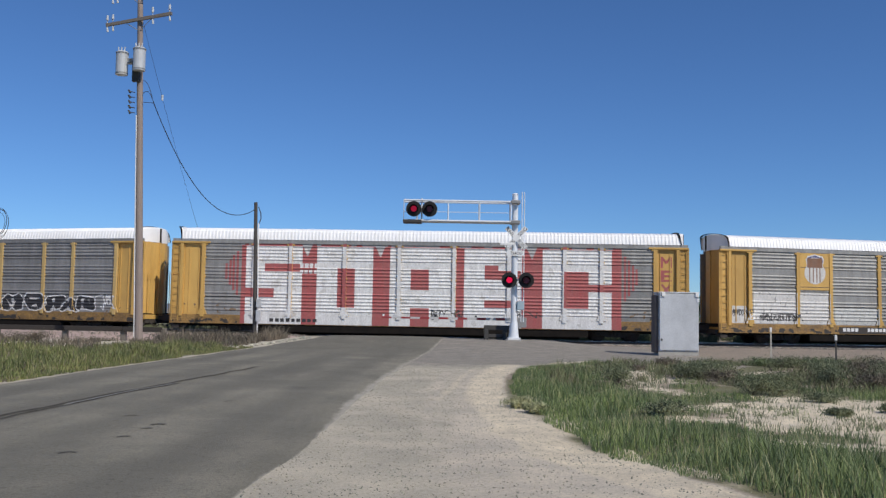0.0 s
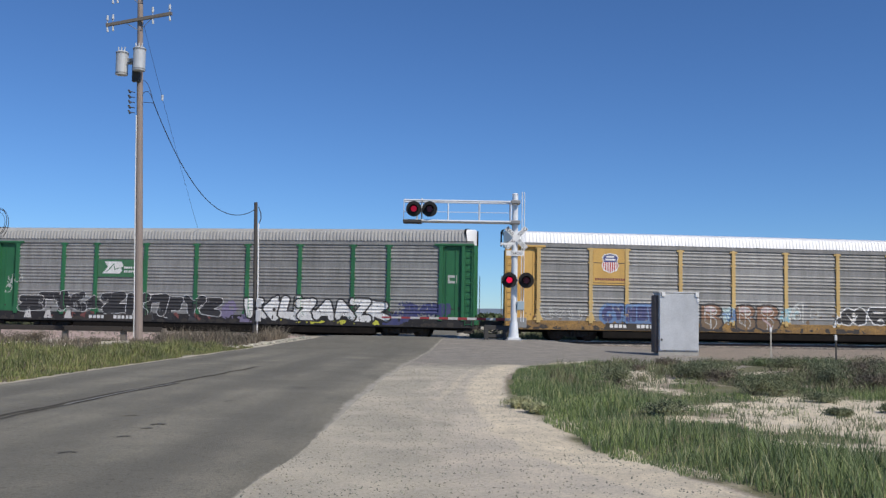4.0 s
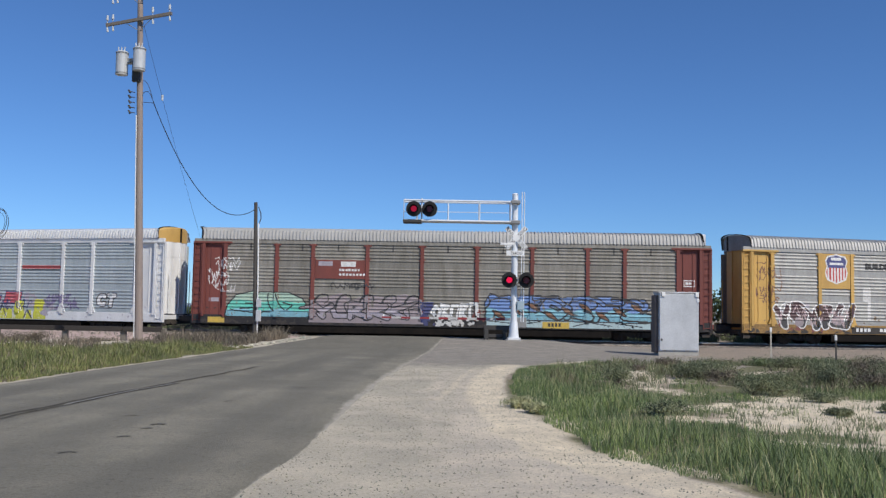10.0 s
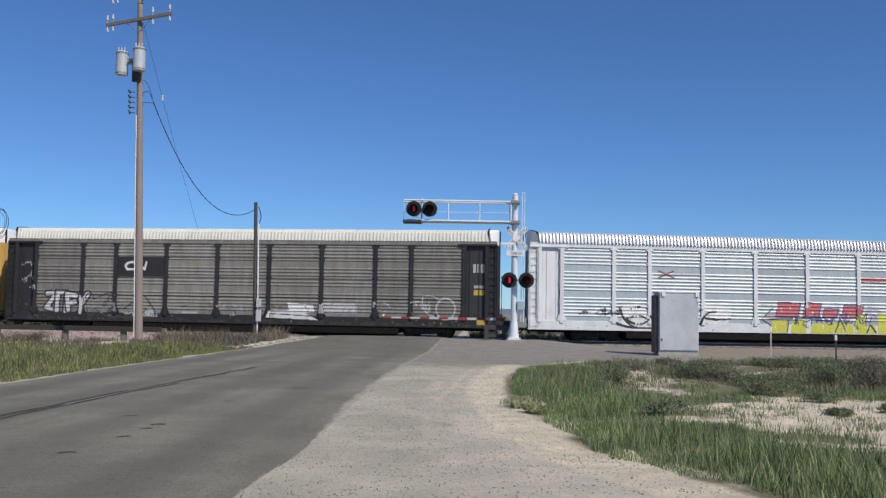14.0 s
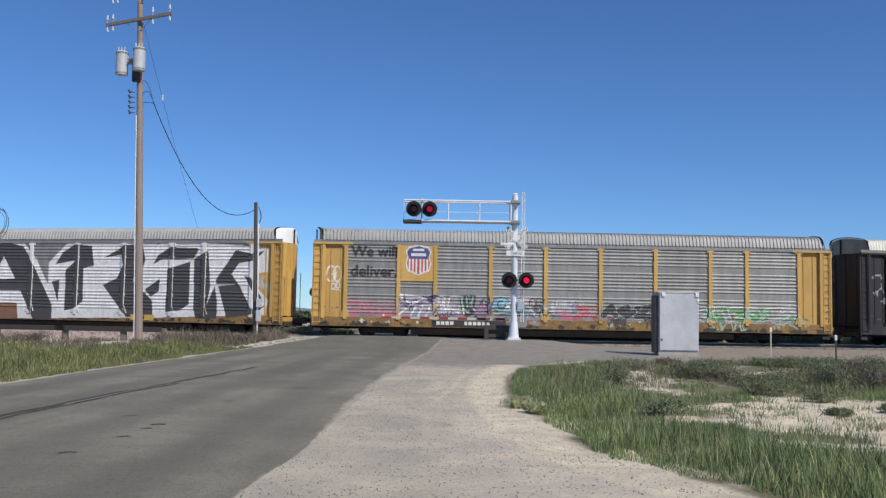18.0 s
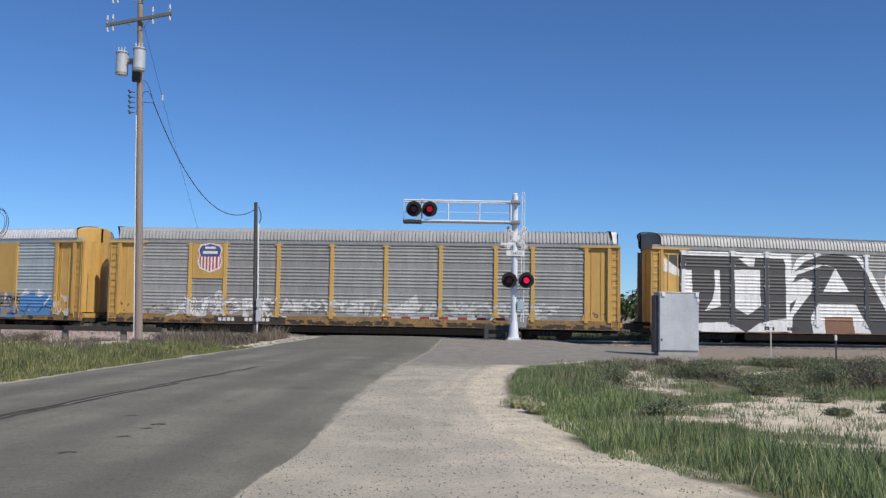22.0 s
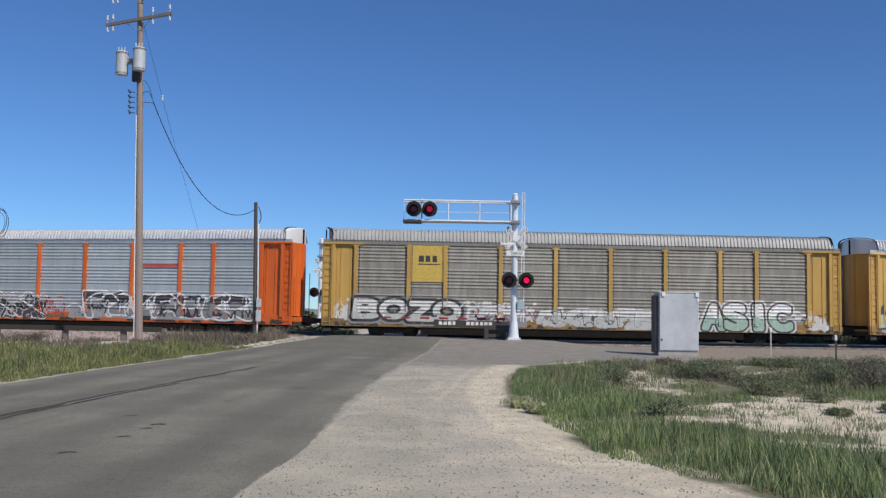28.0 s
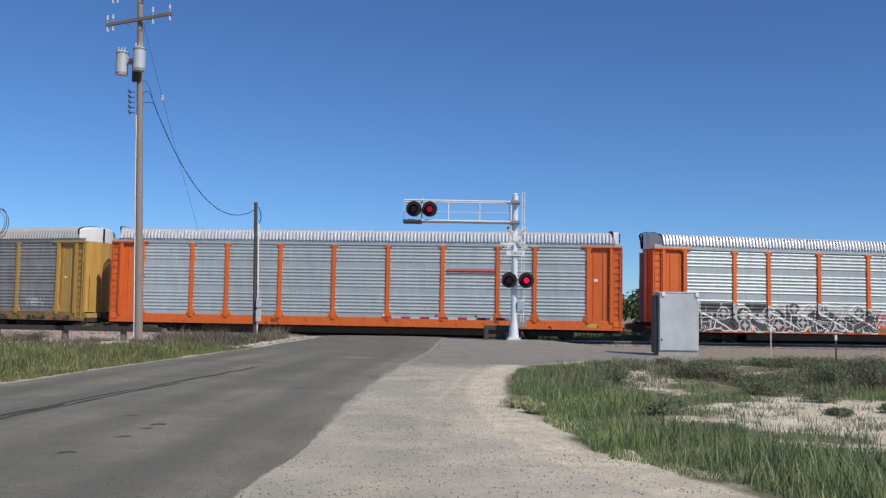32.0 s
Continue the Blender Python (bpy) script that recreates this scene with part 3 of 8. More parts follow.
def text_tris(word):
    """The triangles of a word in the built-in letters, in a unit box."""
    if word not in TEXTS:
        cu = bpy.data.curves.new("word", "FONT")
        cu.body = word
        ob = new("word", cu)
        dg = bpy.context.evaluated_depsgraph_get()
        me = ob.evaluated_get(dg).to_mesh()
        me.calc_loop_triangles()
        vs = np.array([v.co[:2] for v in me.vertices])
        tr = np.array([t.vertices[:] for t in me.loop_triangles])
        ob.evaluated_get(dg).to_mesh_clear()
        bpy.data.objects.remove(ob)
        bpy.data.curves.remove(cu)
        lo, hi = vs.min(0), vs.max(0)
        TEXTS[word] = ((vs - lo) / (hi - lo), tr)
    return TEXTS[word]


def grow(m, n):
    """The mask m, wider by n cells on all sides."""
    for i in range(n):
        g = m.copy()
        g[1:] |= m[:-1]
        g[:-1] |= m[1:]
        g[:, 1:] |= m[:, :-1]
        g[:, :-1] |= m[:, 1:]
        if i % 2:
            g[1:, 1:] |= m[:-1, :-1]
            g[:-1, :-1] |= m[1:, 1:]
            g[1:, :-1] |= m[:-1, 1:]
            g[:-1, 1:] |= m[1:, :-1]
        m = g
    return m


class Side:
    """The painted side of one car: a fine grid of paint colours that is turned into thin paint films on the sheets, posts and sill."""

    def __init__(self, seed):
        self.c = np.zeros((NZ, NX), np.int16)
        self.item = np.zeros((NZ, NX), np.int16)
        self.colors, self.items, self.now = [""], [("", "")], 0
        self.r = random.Random(seed)
        self.flat, self.plates = np.zeros((NZ, NX), bool), []
        self.chips = True
        self.start("stencil_mark")

    def plate(self, u0, z0, u1, z1, color, label=""):
        """A flat sheet fixed over the corrugation; later marks in it lie flat."""
        self.plates.append((u0, z0, u1, z1, color, label))
        self.flat |= (UU > u0) & (UU < u1) & (ZZ > z0) & (ZZ < z1)

    def start(self, name, label=""):
        """What is painted from here on is one part of this name."""
        self.items.append((name, label))
        self.now = len(self.items) - 1

    def put(self, mask, color):
        if color not in self.colors:
            self.colors.append(color)
        self.c[mask] = self.colors.index(color)
        self.item[mask] = self.now

    def rect_mask(self, u0, z0, u1, z1):
        return (UU > u0) & (UU < u1) & (ZZ > z0) & (ZZ < z1)

    def rect(self, u0, z0, u1, z1, color):
        self.put((UU > u0) & (UU < u1) & (ZZ > z0) & (ZZ < z1), color)

    def blank(self):
        return np.zeros((NZ, NX), bool)

    def stroke(self, pts, w, w2=None):
        """A stroke along pts; with w2 it tapers from w to w2."""
        m = self.blank()
        n = len(pts) - 1
        for k, ((a, b), (c, d)) in enumerate(zip(pts, pts[1:])):
            wa = w if w2 is None else w + (w2 - w) * k / n
            wb = w if w2 is None else w + (w2 - w) * (k + 1) / n
            r = max(wa, wb) / 2 + RES
            i0, i1 = max(0, int((min(a, c) - r) / RES)), min(NX, int((max(a, c) + r) / RES) + 2)
            j0, j1 = max(0, int((min(b, d) - r - CZ0) / RES)), min(NZ, int((max(b, d) + r - CZ0) / RES) + 2)
            if i0 >= i1 or j0 >= j1:
                continue
            U, Z = UU[j0:j1, i0:i1], ZZ[j0:j1, i0:i1]
            q = np.clip(((U - a) * (c - a) + (Z - b) * (d - b)) / ((c - a) ** 2 + (d - b) ** 2 + 1e-9), 0, 1)
            m[j0:j1, i0:i1] |= np.hypot(U - a - q * (c - a), Z - b - q * (d - b)) < (wa + (wb - wa) * q) / 2
        return m

    def curve(self, a, b, c, w, w2=None):
        return self.stroke([((1 - k) ** 2 * a[0] + 2 * k * (1 - k) * b[0] + k * k * c[0], (1 - k) ** 2 * a[1] + 2 * k * (1 - k) * b[1] + k * k * c[1]) for k in np.linspace(0, 1, 7)], w, w2)

    def oval(self, u, z, a, b):
        return ((UU - u) / a) ** 2 + ((ZZ - z) / b) ** 2 < 1

    def ring(self, u, z, a, b, w):
        return self.stroke([(u + a * math.cos(k), z + b * math.sin(k)) for k in np.linspace(0, 6.2832, 19)], w)

    def poly(self, pts):
        m = self.blank()
        for (a, b), (c, d) in zip(pts, pts[1:] + pts[:1]):
            if b != d:
                m ^= ((ZZ > b) != (ZZ > d)) & (UU < (c - a) * (ZZ - b) / (d - b) + a)
        return m

    def word(self, text, u0, z0, u1, z1, slant=0.0):
        vs, tr = text_tris(text)
        m = self.blank()
        p = np.empty_like(vs)
        p[:, 1] = z0 + vs[:, 1] * (z1 - z0)
        p[:, 0] = u0 + vs[:, 0] * (u1 - u0) + slant * (p[:, 1] - z0)
        for t in tr:
            (ax, ay), (bx, by), (cx, cy) = p[t]
            i0, i1 = max(0, int((min(ax, bx, cx)) / RES) - 1), min(NX, int(max(ax, bx, cx) / RES) + 2)
            j0, j1 = max(0, int((min(ay, by, cy) - CZ0) / RES) - 1), min(NZ, int((max(ay, by, cy) - CZ0) / RES) + 2)
            U, Z = UU[j0:j1, i0:i1], ZZ[j0:j1, i0:i1]
            e = [(bx - ax) * (Z - ay) - (by - ay) * (U - ax), (cx - bx) * (Z - by) - (cy - by) * (U - bx), (ax - cx) * (Z - cy) - (ay - cy) * (U - cx)]
            m[j0:j1, i0:i1] |= ((e[0] >= 0) & (e[1] >= 0) & (e[2] >= 0)) | ((e[0] <= 0) & (e[1] <= 0) & (e[2] <= 0))
        return m

    def bold(self, mask, fill, line="black", thick=2, fat=1, fill2=None, halo=None):
        body = grow(mask, fat)
        if halo:
            self.put(grow(body, thick + 2), halo)
        self.put(grow(body, thick), line)
        self.put(body, fill)
        if fill2:
            mid = np.median(ZZ[body]) if body.any() else 2
            self.put(body & (ZZ < mid + 0.12 * np.sin(UU * 4.1) + 0.05 * np.sin(UU * 11)), fill2)

    def wild(self, u0, u1, z0, z1, fills, line="black", n=0, shine="white", label="interlocking sprayed graffiti", thick=1):
        """A tangle of slanting bars, arrows and hooks that spells nothing; fills run from the base upwards."""
        self.start("graffiti_piece", label)
        r, h = self.r, z1 - z0
        n = round(0.6 * n) if n else round((u1 - u0) / h * 5)
        cloud = self.blank()
        m = max(3, round((u1 - u0) / h * 3))
        for i in range(m):
            cloud |= self.oval(u0 + (i + 0.5) * (u1 - u0) / m, (z0 + z1) / 2 + r.uniform(-0.1, 0.1) * h, 0.9 * (u1 - u0) / m, h * r.uniform(0.36, 0.5))
        cloud &= (UU > u0) & (UU < u1) & (ZZ > z0 - 0.02) & (ZZ < z1)
        self.put(grow(cloud, 2), line)
        band = np.clip((ZZ - z0) / h + 0.10 * np.sin(UU * 2.3 + u0) + 0.06 * np.sin(UU * 6.1), 0, 0.999)

        def fill(mask):
            for k, c in enumerate(fills):
                self.put(mask & (band >= k / len(fills)) & (band < (k + 1) / len(fills)), c)

        fill(cloud)
        order = [u0 + (i + r.uniform(0.2, 0.8)) * (u1 - u0) / n for i in range(n)]
        r.shuffle(order)
        for u in order:
            z = z0 + h * r.uniform(0.2, 0.8)
            a = math.radians(r.choice((12, -14, 35, -38, 62, 70, 88, 105, -60)) + r.uniform(-9, 9))
            ln, wt = h * r.uniform(0.3, 0.6), h * r.uniform(0.08, 0.15)
            ca, sa = math.cos(a), math.sin(a)
            q = [(-ln, -wt * r.uniform(0.6, 1.5)), (0.1 * ln, -wt), (0.6 * ln, -wt * r.uniform(0.8, 2.0)), (ln, r.uniform(-0.5, 0.5) * wt), (0.55 * ln, wt * r.uniform(0.8, 2.2)), (0.05 * ln, wt), (-ln, wt * r.uniform(0.5, 1.3))]
            pts = [(min(u1, max(u0, u + x * ca - y * sa)), min(z1, max(z0, z + x * sa + y * ca))) for x, y in q]
            form = self.poly(pts)
            if r.random() < 0.35:
                form |= self.curve(pts[0], (pts[0][0] + r.uniform(-0.4, 0.4) * h, pts[0][1] + r.uniform(-0.3, 0.3) * h), (pts[0][0] + r.uniform(0.1, 0.5) * h, min(z1, max(z0, pts[0][1] + r.uniform(-0.2, 0.2) * h))), wt * 1.6, wt * 0.8)
            self.put(grow(form, thick), line)
            if r.random() < 0.22:
                self.put(form, r.choice(fills))
            else:
                fill(form)
            if shine and r.random() < 0.6:
                self.put(self.stroke([pts[5], pts[4]], 0.045), shine)
            if r.random() < 0.5:
                self.put(self.stroke([pts[6], pts[5], pts[4]], 0.09, 0.03) & form, r.choice(fills))
            if r.random() < 0.4:
                self.put(self.stroke([pts[0], pts[1]], 0.07, 0.03) & form, line)

    def letters(self, text, u0, u1, z0, z1, fill, line, fat=2, edge=3, fill2=None, halo=None, jitter=0.08, close=0.0, label="block letters with dark outlines"):
        """Stout sprayed letters, each with its own lean, size and outline."""
        self.start("graffiti_piece", label)
        r, w = self.r, (u1 - u0) / len(text)
        pad = (fat + 1) * RES - close * w
        forms = []
        for k, ch in enumerate(text):
            thin = 0.28 * w if ch == "I" else 0.0
            dz = r.uniform(-jitter, jitter) * (z1 - z0)
            forms.append(grow(self.word(ch, u0 + k * w + pad + thin, z0 + pad * 0.5 + max(0, dz), u0 + (k + 1) * w - pad - thin, z1 - pad * 0.5 + min(0, dz), r.uniform(-0.12, 0.16)), fat))
        if halo:
            for f in forms:
                self.put(grow(f, edge + 3), halo)
        for f in forms:
            self.put(grow(f, edge), line)
            self.put(f, fill)
            if fill2:
                self.put(f & (ZZ < (z0 + z1) / 2 + 0.08 * np.sin(UU * 5 + u0)), fill2)

    GLYPHS = ([[(0, 0), (0, 1), (1, 1), (1, 0)]], [[(0, 0), (0.5, 1), (1, 0)], [(0.25, 0.35), (0.75, 0.35)]], [[(0, 1), (0.5, 0.45), (1, 1)], [(0.5, 0.45), (0.5, 0)]], [[(0, 0.95), (1, 1), (0, 0.05), (1, 0)]], [[(0, 0), (0, 1), (1, 1)], [(0, 0.5), (0.8, 0.5)]],
              [[(1, 0.95), (0.1, 0.8), (0.9, 0.4), (0, 0)]], [[(0, 0), (0, 1)], [(1, 1), (0.1, 0.5), (1, 0)]], [[(0, 1), (0, 0.05), (1, 0), (1, 1)]], [[(0.5, 1), (0, 0.5), (0.5, 0), (1, 0.5), (0.5, 1)]], [[(0, 0), (0, 1), (0.9, 0.9), (0.1, 0.45), (1, 0)]])

    def blocks(self, u0, u1, z0, z1, n, fill, line, wt=0.3, edge=2, fill2=None, halo=None, lean=0.12, hollow=False, flow=0.0, label="unreadable sprayed block forms"):
        """A row of stout bent bars like letter forms, overlapping, each outlined; hollow leaves the sheet bare inside."""
        self.start("graffiti_piece", label)
        r, w, h = self.r, (u1 - u0) / n, z1 - z0
        cells = list(range(n))
        r.shuffle(cells)
        masks = []
        for k in cells:
            a, b = u0 + k * w + 0.3 * wt, u0 + (k + 1) * w - 0.1 * wt
            lo, hi = z0 + wt * 0.5 + r.uniform(0, 0.1) * h, z1 - wt * 0.5 - r.uniform(0, 0.16) * h
            sl, m = r.uniform(-lean, lean) * h, self.blank()
            for line_pts in r.choice(self.GLYPHS):
                pts = [(a + (b - a) * x + sl * (y - 0.5) + r.uniform(-0.07, 0.07) * w, lo + (hi - lo) * y + r.uniform(-0.05, 0.05) * h) for x, y in line_pts]
                m |= self.stroke(pts, wt * r.uniform(0.8, 1.15), wt * r.uniform(0.8, 1.15))
                if flow and r.random() < flow:
                    e = r.choice((pts[0], pts[-1]))
                    m |= self.curve(e, (e[0] + r.uniform(-0.5, 0.5) * w, e[1] + r.uniform(-0.2, 0.3) * h), (e[0] + r.uniform(-0.8, 0.8) * w, min(z1, max(z0, e[1] + r.uniform(-0.3, 0.3) * h))), wt * 0.8, wt * 0.25)
            masks.append(m & (ZZ > z0) & (ZZ < z1))
        if halo:
            for m in masks:
                self.put(grow(m, edge + 3), halo)
        for m in masks:
            rim = grow(m, edge)
            self.put(rim & ~m if hollow else rim, line)
            if fill and not hollow:
                self.put(m, fill)
                if fill2:
                    self.put(m & (ZZ < z0 + (0.48 + 0.1 * math.sin(3 * u0)) * h + 0.1 * np.sin(UU * 3.7)), fill2)

    def tags(self, u0, u1, z0, z1, color, n=3, w=0.045):
        """Thin, unreadable scrawls."""
        self.start("graffiti_tag")
        r = self.r
        for _ in range(n):
            u, z = r.uniform(u0, u1), r.uniform(z0, z1)
            pts, k = [(u, z)], r.uniform(0.12, 0.3)
            for i in range(r.randrange(6, 13)):
                pts.append((pts[-1][0] + r.uniform(-0.3, 0.9) * k, min(z1, max(z0, z + r.uniform(-1, 1) * k * 1.4))))
            self.put(self.stroke(pts, w), color)

    def haze(self, u0, u1, z0, z1, color, cover=0.5, size=0.35):
        """Faded, patchy overspray."""
        self.start("faded_paint")
        i0, i1, j0, j1 = int(u0 / RES), int(u1 / RES), int((z0 - CZ0) / RES), int((z1 - CZ0) / RES)
        m, k = self.blank(), self.r.uniform(0, 50)
        for j in range(max(0, j0), min(NZ, j1)):
            for i in range(max(0, i0), min(NX, i1)):
                e = min(i - i0, i1 - i, (j - j0) * 2, (j1 - j) * 2) * RES / 0.3
                if noise.noise((i * RES / size + k, j * RES / size * 1.2, k)) + 0.35 * noise.noise((i * RES * 9, j * RES * 9, k)) > 0.62 - 1.1 * cover + max(0, 0.4 * (1 - e)):
                    m[j, i] = True
        self.put(m, color)

    def bars(self, u0, u1, z0, z1, color, n):
        """Writing too small to read: plain bars."""
        self.start("stencil_mark")
        w = (u1 - u0) / n
        for i in range(n):
            self.rect(u0 + i * w, z0, u0 + (i + 0.72) * w, z1, color)

    def grime(self, color="grime", sill=0.4, ends=0.3, base=0.2, low=0.55):
        """Road dirt and rust on what is still bare along the base."""
        was, old = self.c.copy(), self.item.copy()
        self.haze(0.1, CL - 0.1, 0.56, 1.08, color, sill * 0.35, 0.14)
        self.haze(0.1, 1.75, 1.06, 1.7, color, ends * 0.6, 0.14), self.haze(CL - 1.75, CL - 0.1, 1.06, 1.7, color, ends * 0.6, 0.14)
        if base:
            self.haze(1.8, CL - 1.8, 1.0, 1.7, color, base * 0.8, 0.25)
        if low:
            self.haze(0.1, CL - 0.1, 0.5, 0.86, "soot", low, 0.35)
        keep = was > 0
        self.c[keep], self.item[keep] = was[keep], old[keep]

    def films(self, car):
        for u0, z0, u1, z1, color, label in self.plates:
            bm = bmesh.new()
            box(bm, u0 - CL / 2, -PLATE_Y, z0, u1 - CL / 2, -HALF + 0.01, z1, 0.004)
            ob = obj("badge_plate", mesh_of("badge_plate", bm), PAINT[color] if color in PAINT else spray(color), car)
            if label:
                ob["label"] = label
        worn = np.array([[noise.noise((u * 7.0, z * 3.2, 0.7 * len(self.items))) + 0.5 * noise.noise((u * 17.0, z * 15.0, 4.0)) for u in GU[:300]] for z in GZ]) > 0.56
        worn = np.concatenate([worn] * 4, axis=1)[:, :NX]
        for it in range(1, len(self.items)):
            here = self.item == it
            if self.chips and self.items[it][0] in ("graffiti_piece", "graffiti_tag", "faded_paint"):
                here &= ~worn
            if not here.any():
                continue
            verts, faces, mats, slots = [], [], [], []
            for ci in sorted(set(self.c[here].tolist())):
                mk = here & (self.c == ci)
                mats.append(spray(self.colors[ci]))
                for j in np.where(mk.any(1))[0]:
                    if CZ0 + j * RES < 0.6:
                        continue
                    d = np.diff(np.concatenate([[0], mk[j].astype(int), [0]]))
                    z0, z1 = CZ0 + j * RES, CZ0 + (j + 1) * RES
                    kind = KIND.copy()
                    kind[self.flat[j] & (KIND == 0)] = 3
                    if SILL_TOP < z1 < SILL_TOP + 0.42:
                        kind[(kind != 1) & (POST_D < POST_W / 2 + 0.16 * (1 - (z0 - SILL_TOP) / 0.42))] = 4
                    for a, b in zip(np.where(d == 1)[0], np.where(d == -1)[0]):
                        i = a
                        while i < b:
                            k = i
                            while k < b and kind[k] == kind[i]:
                                k += 1
                            if z1 <= SILL_TOP + 1e-6 and not (kind[i] == 1 and z1 > SILL_TOP - 0.12):
                                ya = yb = SILL_Y
                            elif kind[i] == 1:
                                ya = yb = POST_Y
                            elif kind[i] == 2:
                                ya = yb = DOOR_Y
                            elif kind[i] == 3:
                                ya = yb = PLATE_Y
                            elif kind[i] == 4:
                                ya = yb = POST_Y - 0.02
                            else:
                                ya, yb = HALF + ridge(z0), HALF + ridge(z1)
                            o = len(verts)
                            u0, u1 = i * RES - CL / 2, k * RES - CL / 2
                            verts += [(u0, -ya - 0.005, z0), (u1, -ya - 0.005, z0), (u1, -yb - 0.005, z1), (u0, -yb - 0.005, z1)]
                            faces.append((o, o + 1, o + 2, o + 3))
                            slots.append(len(mats) - 1)
                            i = k
            name, label = self.items[it]
            ob = new(name, pydata(name, verts, faces))
            for m in mats:
                ob.data.materials.append(m)
            ob.data.polygons.foreach_set("material_index", slots)
            ob.parent = car
            ob["kind"] = "stuff"
            if label:
                ob["label"] = label


# shared meshes of one car, in the car's own space: x along it, -y towards the road's near side
def panel_mesh(width):
    zs, ys = [], []
    n = round((EAVE - SILL_TOP) / RES)
    for k in range(n + 1):
        if k in (0, n) or ridge(SILL_TOP + k * RES) != ridge(SILL_TOP + (k - 1) * RES) or ridge(SILL_TOP + k * RES) != ridge(SILL_TOP + (k + 1) * RES):
            zs.append(SILL_TOP + k * RES)
            ys.append(-HALF - ridge(SILL_TOP + k * RES))
    w = width / 2
    verts = [(x, y, z) for z, y in zip(zs, ys) for x in (-w, w)]
    m = len(zs)
    faces = [(2 * i, 2 * i + 1, 2 * i + 3, 2 * i + 2) for i in range(m - 1)]
    o = len(verts)
    verts += [(-w, -HALF + 0.05, SILL_TOP), (w, -HALF + 0.05, SILL_TOP), (w, -HALF + 0.05, EAVE), (-w, -HALF + 0.05, EAVE)]
    faces.append((o + 3, o + 2, o + 1, o))
    return pydata("side_panel", verts, faces)


CAP_HALF = [(1.53, 5.08), (1.50, 5.30), (1.45, 5.53), (1.32, 5.64), (1.0, 5.73), (0.5, 5.79), (0, 5.81)]
CAP_PROF = CAP_HALF + [(-a, b) for a, b in CAP_HALF[-2::-1]]


def cap_edge(sign, z):
    """How far from the car's end the ribbed roof stops at the height z."""
    if sign < 0:
        return float(np.interp(z, [5.08, 5.51, 5.63, 5.71, 5.77, 5.81], [0.54, 0.48, 0.40, 0.27, 0.14, 0.10]))
    return 0.40 + 0.10 * min(1.0, (z - 5.08) / 0.5)


def roof_mesh(deep):
    """A ribbed roof: steep ribbed flanks, a low rounded crown."""
    prof = [(1.53, 5.08), (1.49, 5.30), (1.43, 5.51), (1.30, 5.61), (1.0, 5.69), (0.5, 5.745), (0.0, 5.76)]
    prof = prof + [(-a, b) for a, b in prof[-2::-1]]
    xs, off = [], []
    x, p = -CL / 2 + 0.12, 0.186
    while x < CL / 2 - 0.14:
        for k, o in ((0.0, 0.0), (0.02, deep), (0.062, deep), (0.085, 0.0)) if deep > 0.06 else ((0.0, 0.0), (0.02, deep), (0.08, deep), (0.105, 0.0)):
            xs.append(x + k)
            off.append(o)
        x += p
    xs = [-CL / 2 + 0.1] + xs + [CL / 2 - 0.1]
    off = [0.0] + off + [0.0]
    verts = []
    for x, o in zip(xs, off):
        for y, z in prof:
            n = Vector((y, (z - 4.6) * 1.5)).normalized() * (o if z < 5.6 or deep < 0.06 else 0.0)
            verts.append((min(max(x, cap_edge(-1, z) - CL / 2), CL / 2 - cap_edge(1, z)), -(y + n.x), z + n.y))
    k = len(prof)
    faces = [(i * k + j, (i + 1) * k + j, (i + 1) * k + j + 1, i * k + j + 1) for i in range(len(xs) - 1) for j in range(k - 1)]
    return pydata("roof", verts, faces)


def end_cap_mesh(sign):
    """The plain hood between the ribbed roof and the end doors: an upright curved face and a smooth top."""
    ys = np.linspace(-1.42, 1.42, 25)
    half = CAP_HALF[::-1]
    tops = [float(np.interp(abs(y), [a for a, b in half], [b for a, b in half])) for y in ys]
    verts = []
    for y, z in zip(ys, tops):
        e = cap_edge(sign, z)
        f = 0.05 + 0.46 * (abs(y) / 1.45) ** 2.2
        e = max(e, f + 0.06)
        for x, h in ((f, 4.95), (f, z - 0.07), (f + 0.03, z - 0.02), (e, z + 0.01)):
            verts.append((sign * (CL / 2 - x), float(y), h))
    n = len(ys)
    faces = [(4 * i + j, 4 * i + j + 1, 4 * i + j + 5, 4 * i + j + 4) for i in range(n - 1) for j in range(3)]
    faces += [(0, 1, 2, 3), (4 * n - 1, 4 * n - 2, 4 * n - 3, 4 * n - 4)]
    me = pydata("roof_end", verts, faces)
    bm = bmesh.new()
    bm.from_mesh(me)
    bmesh.ops.recalc_face_normals(bm, faces=bm.faces)
    bm.to_mesh(me)
    bm.free()
    return me


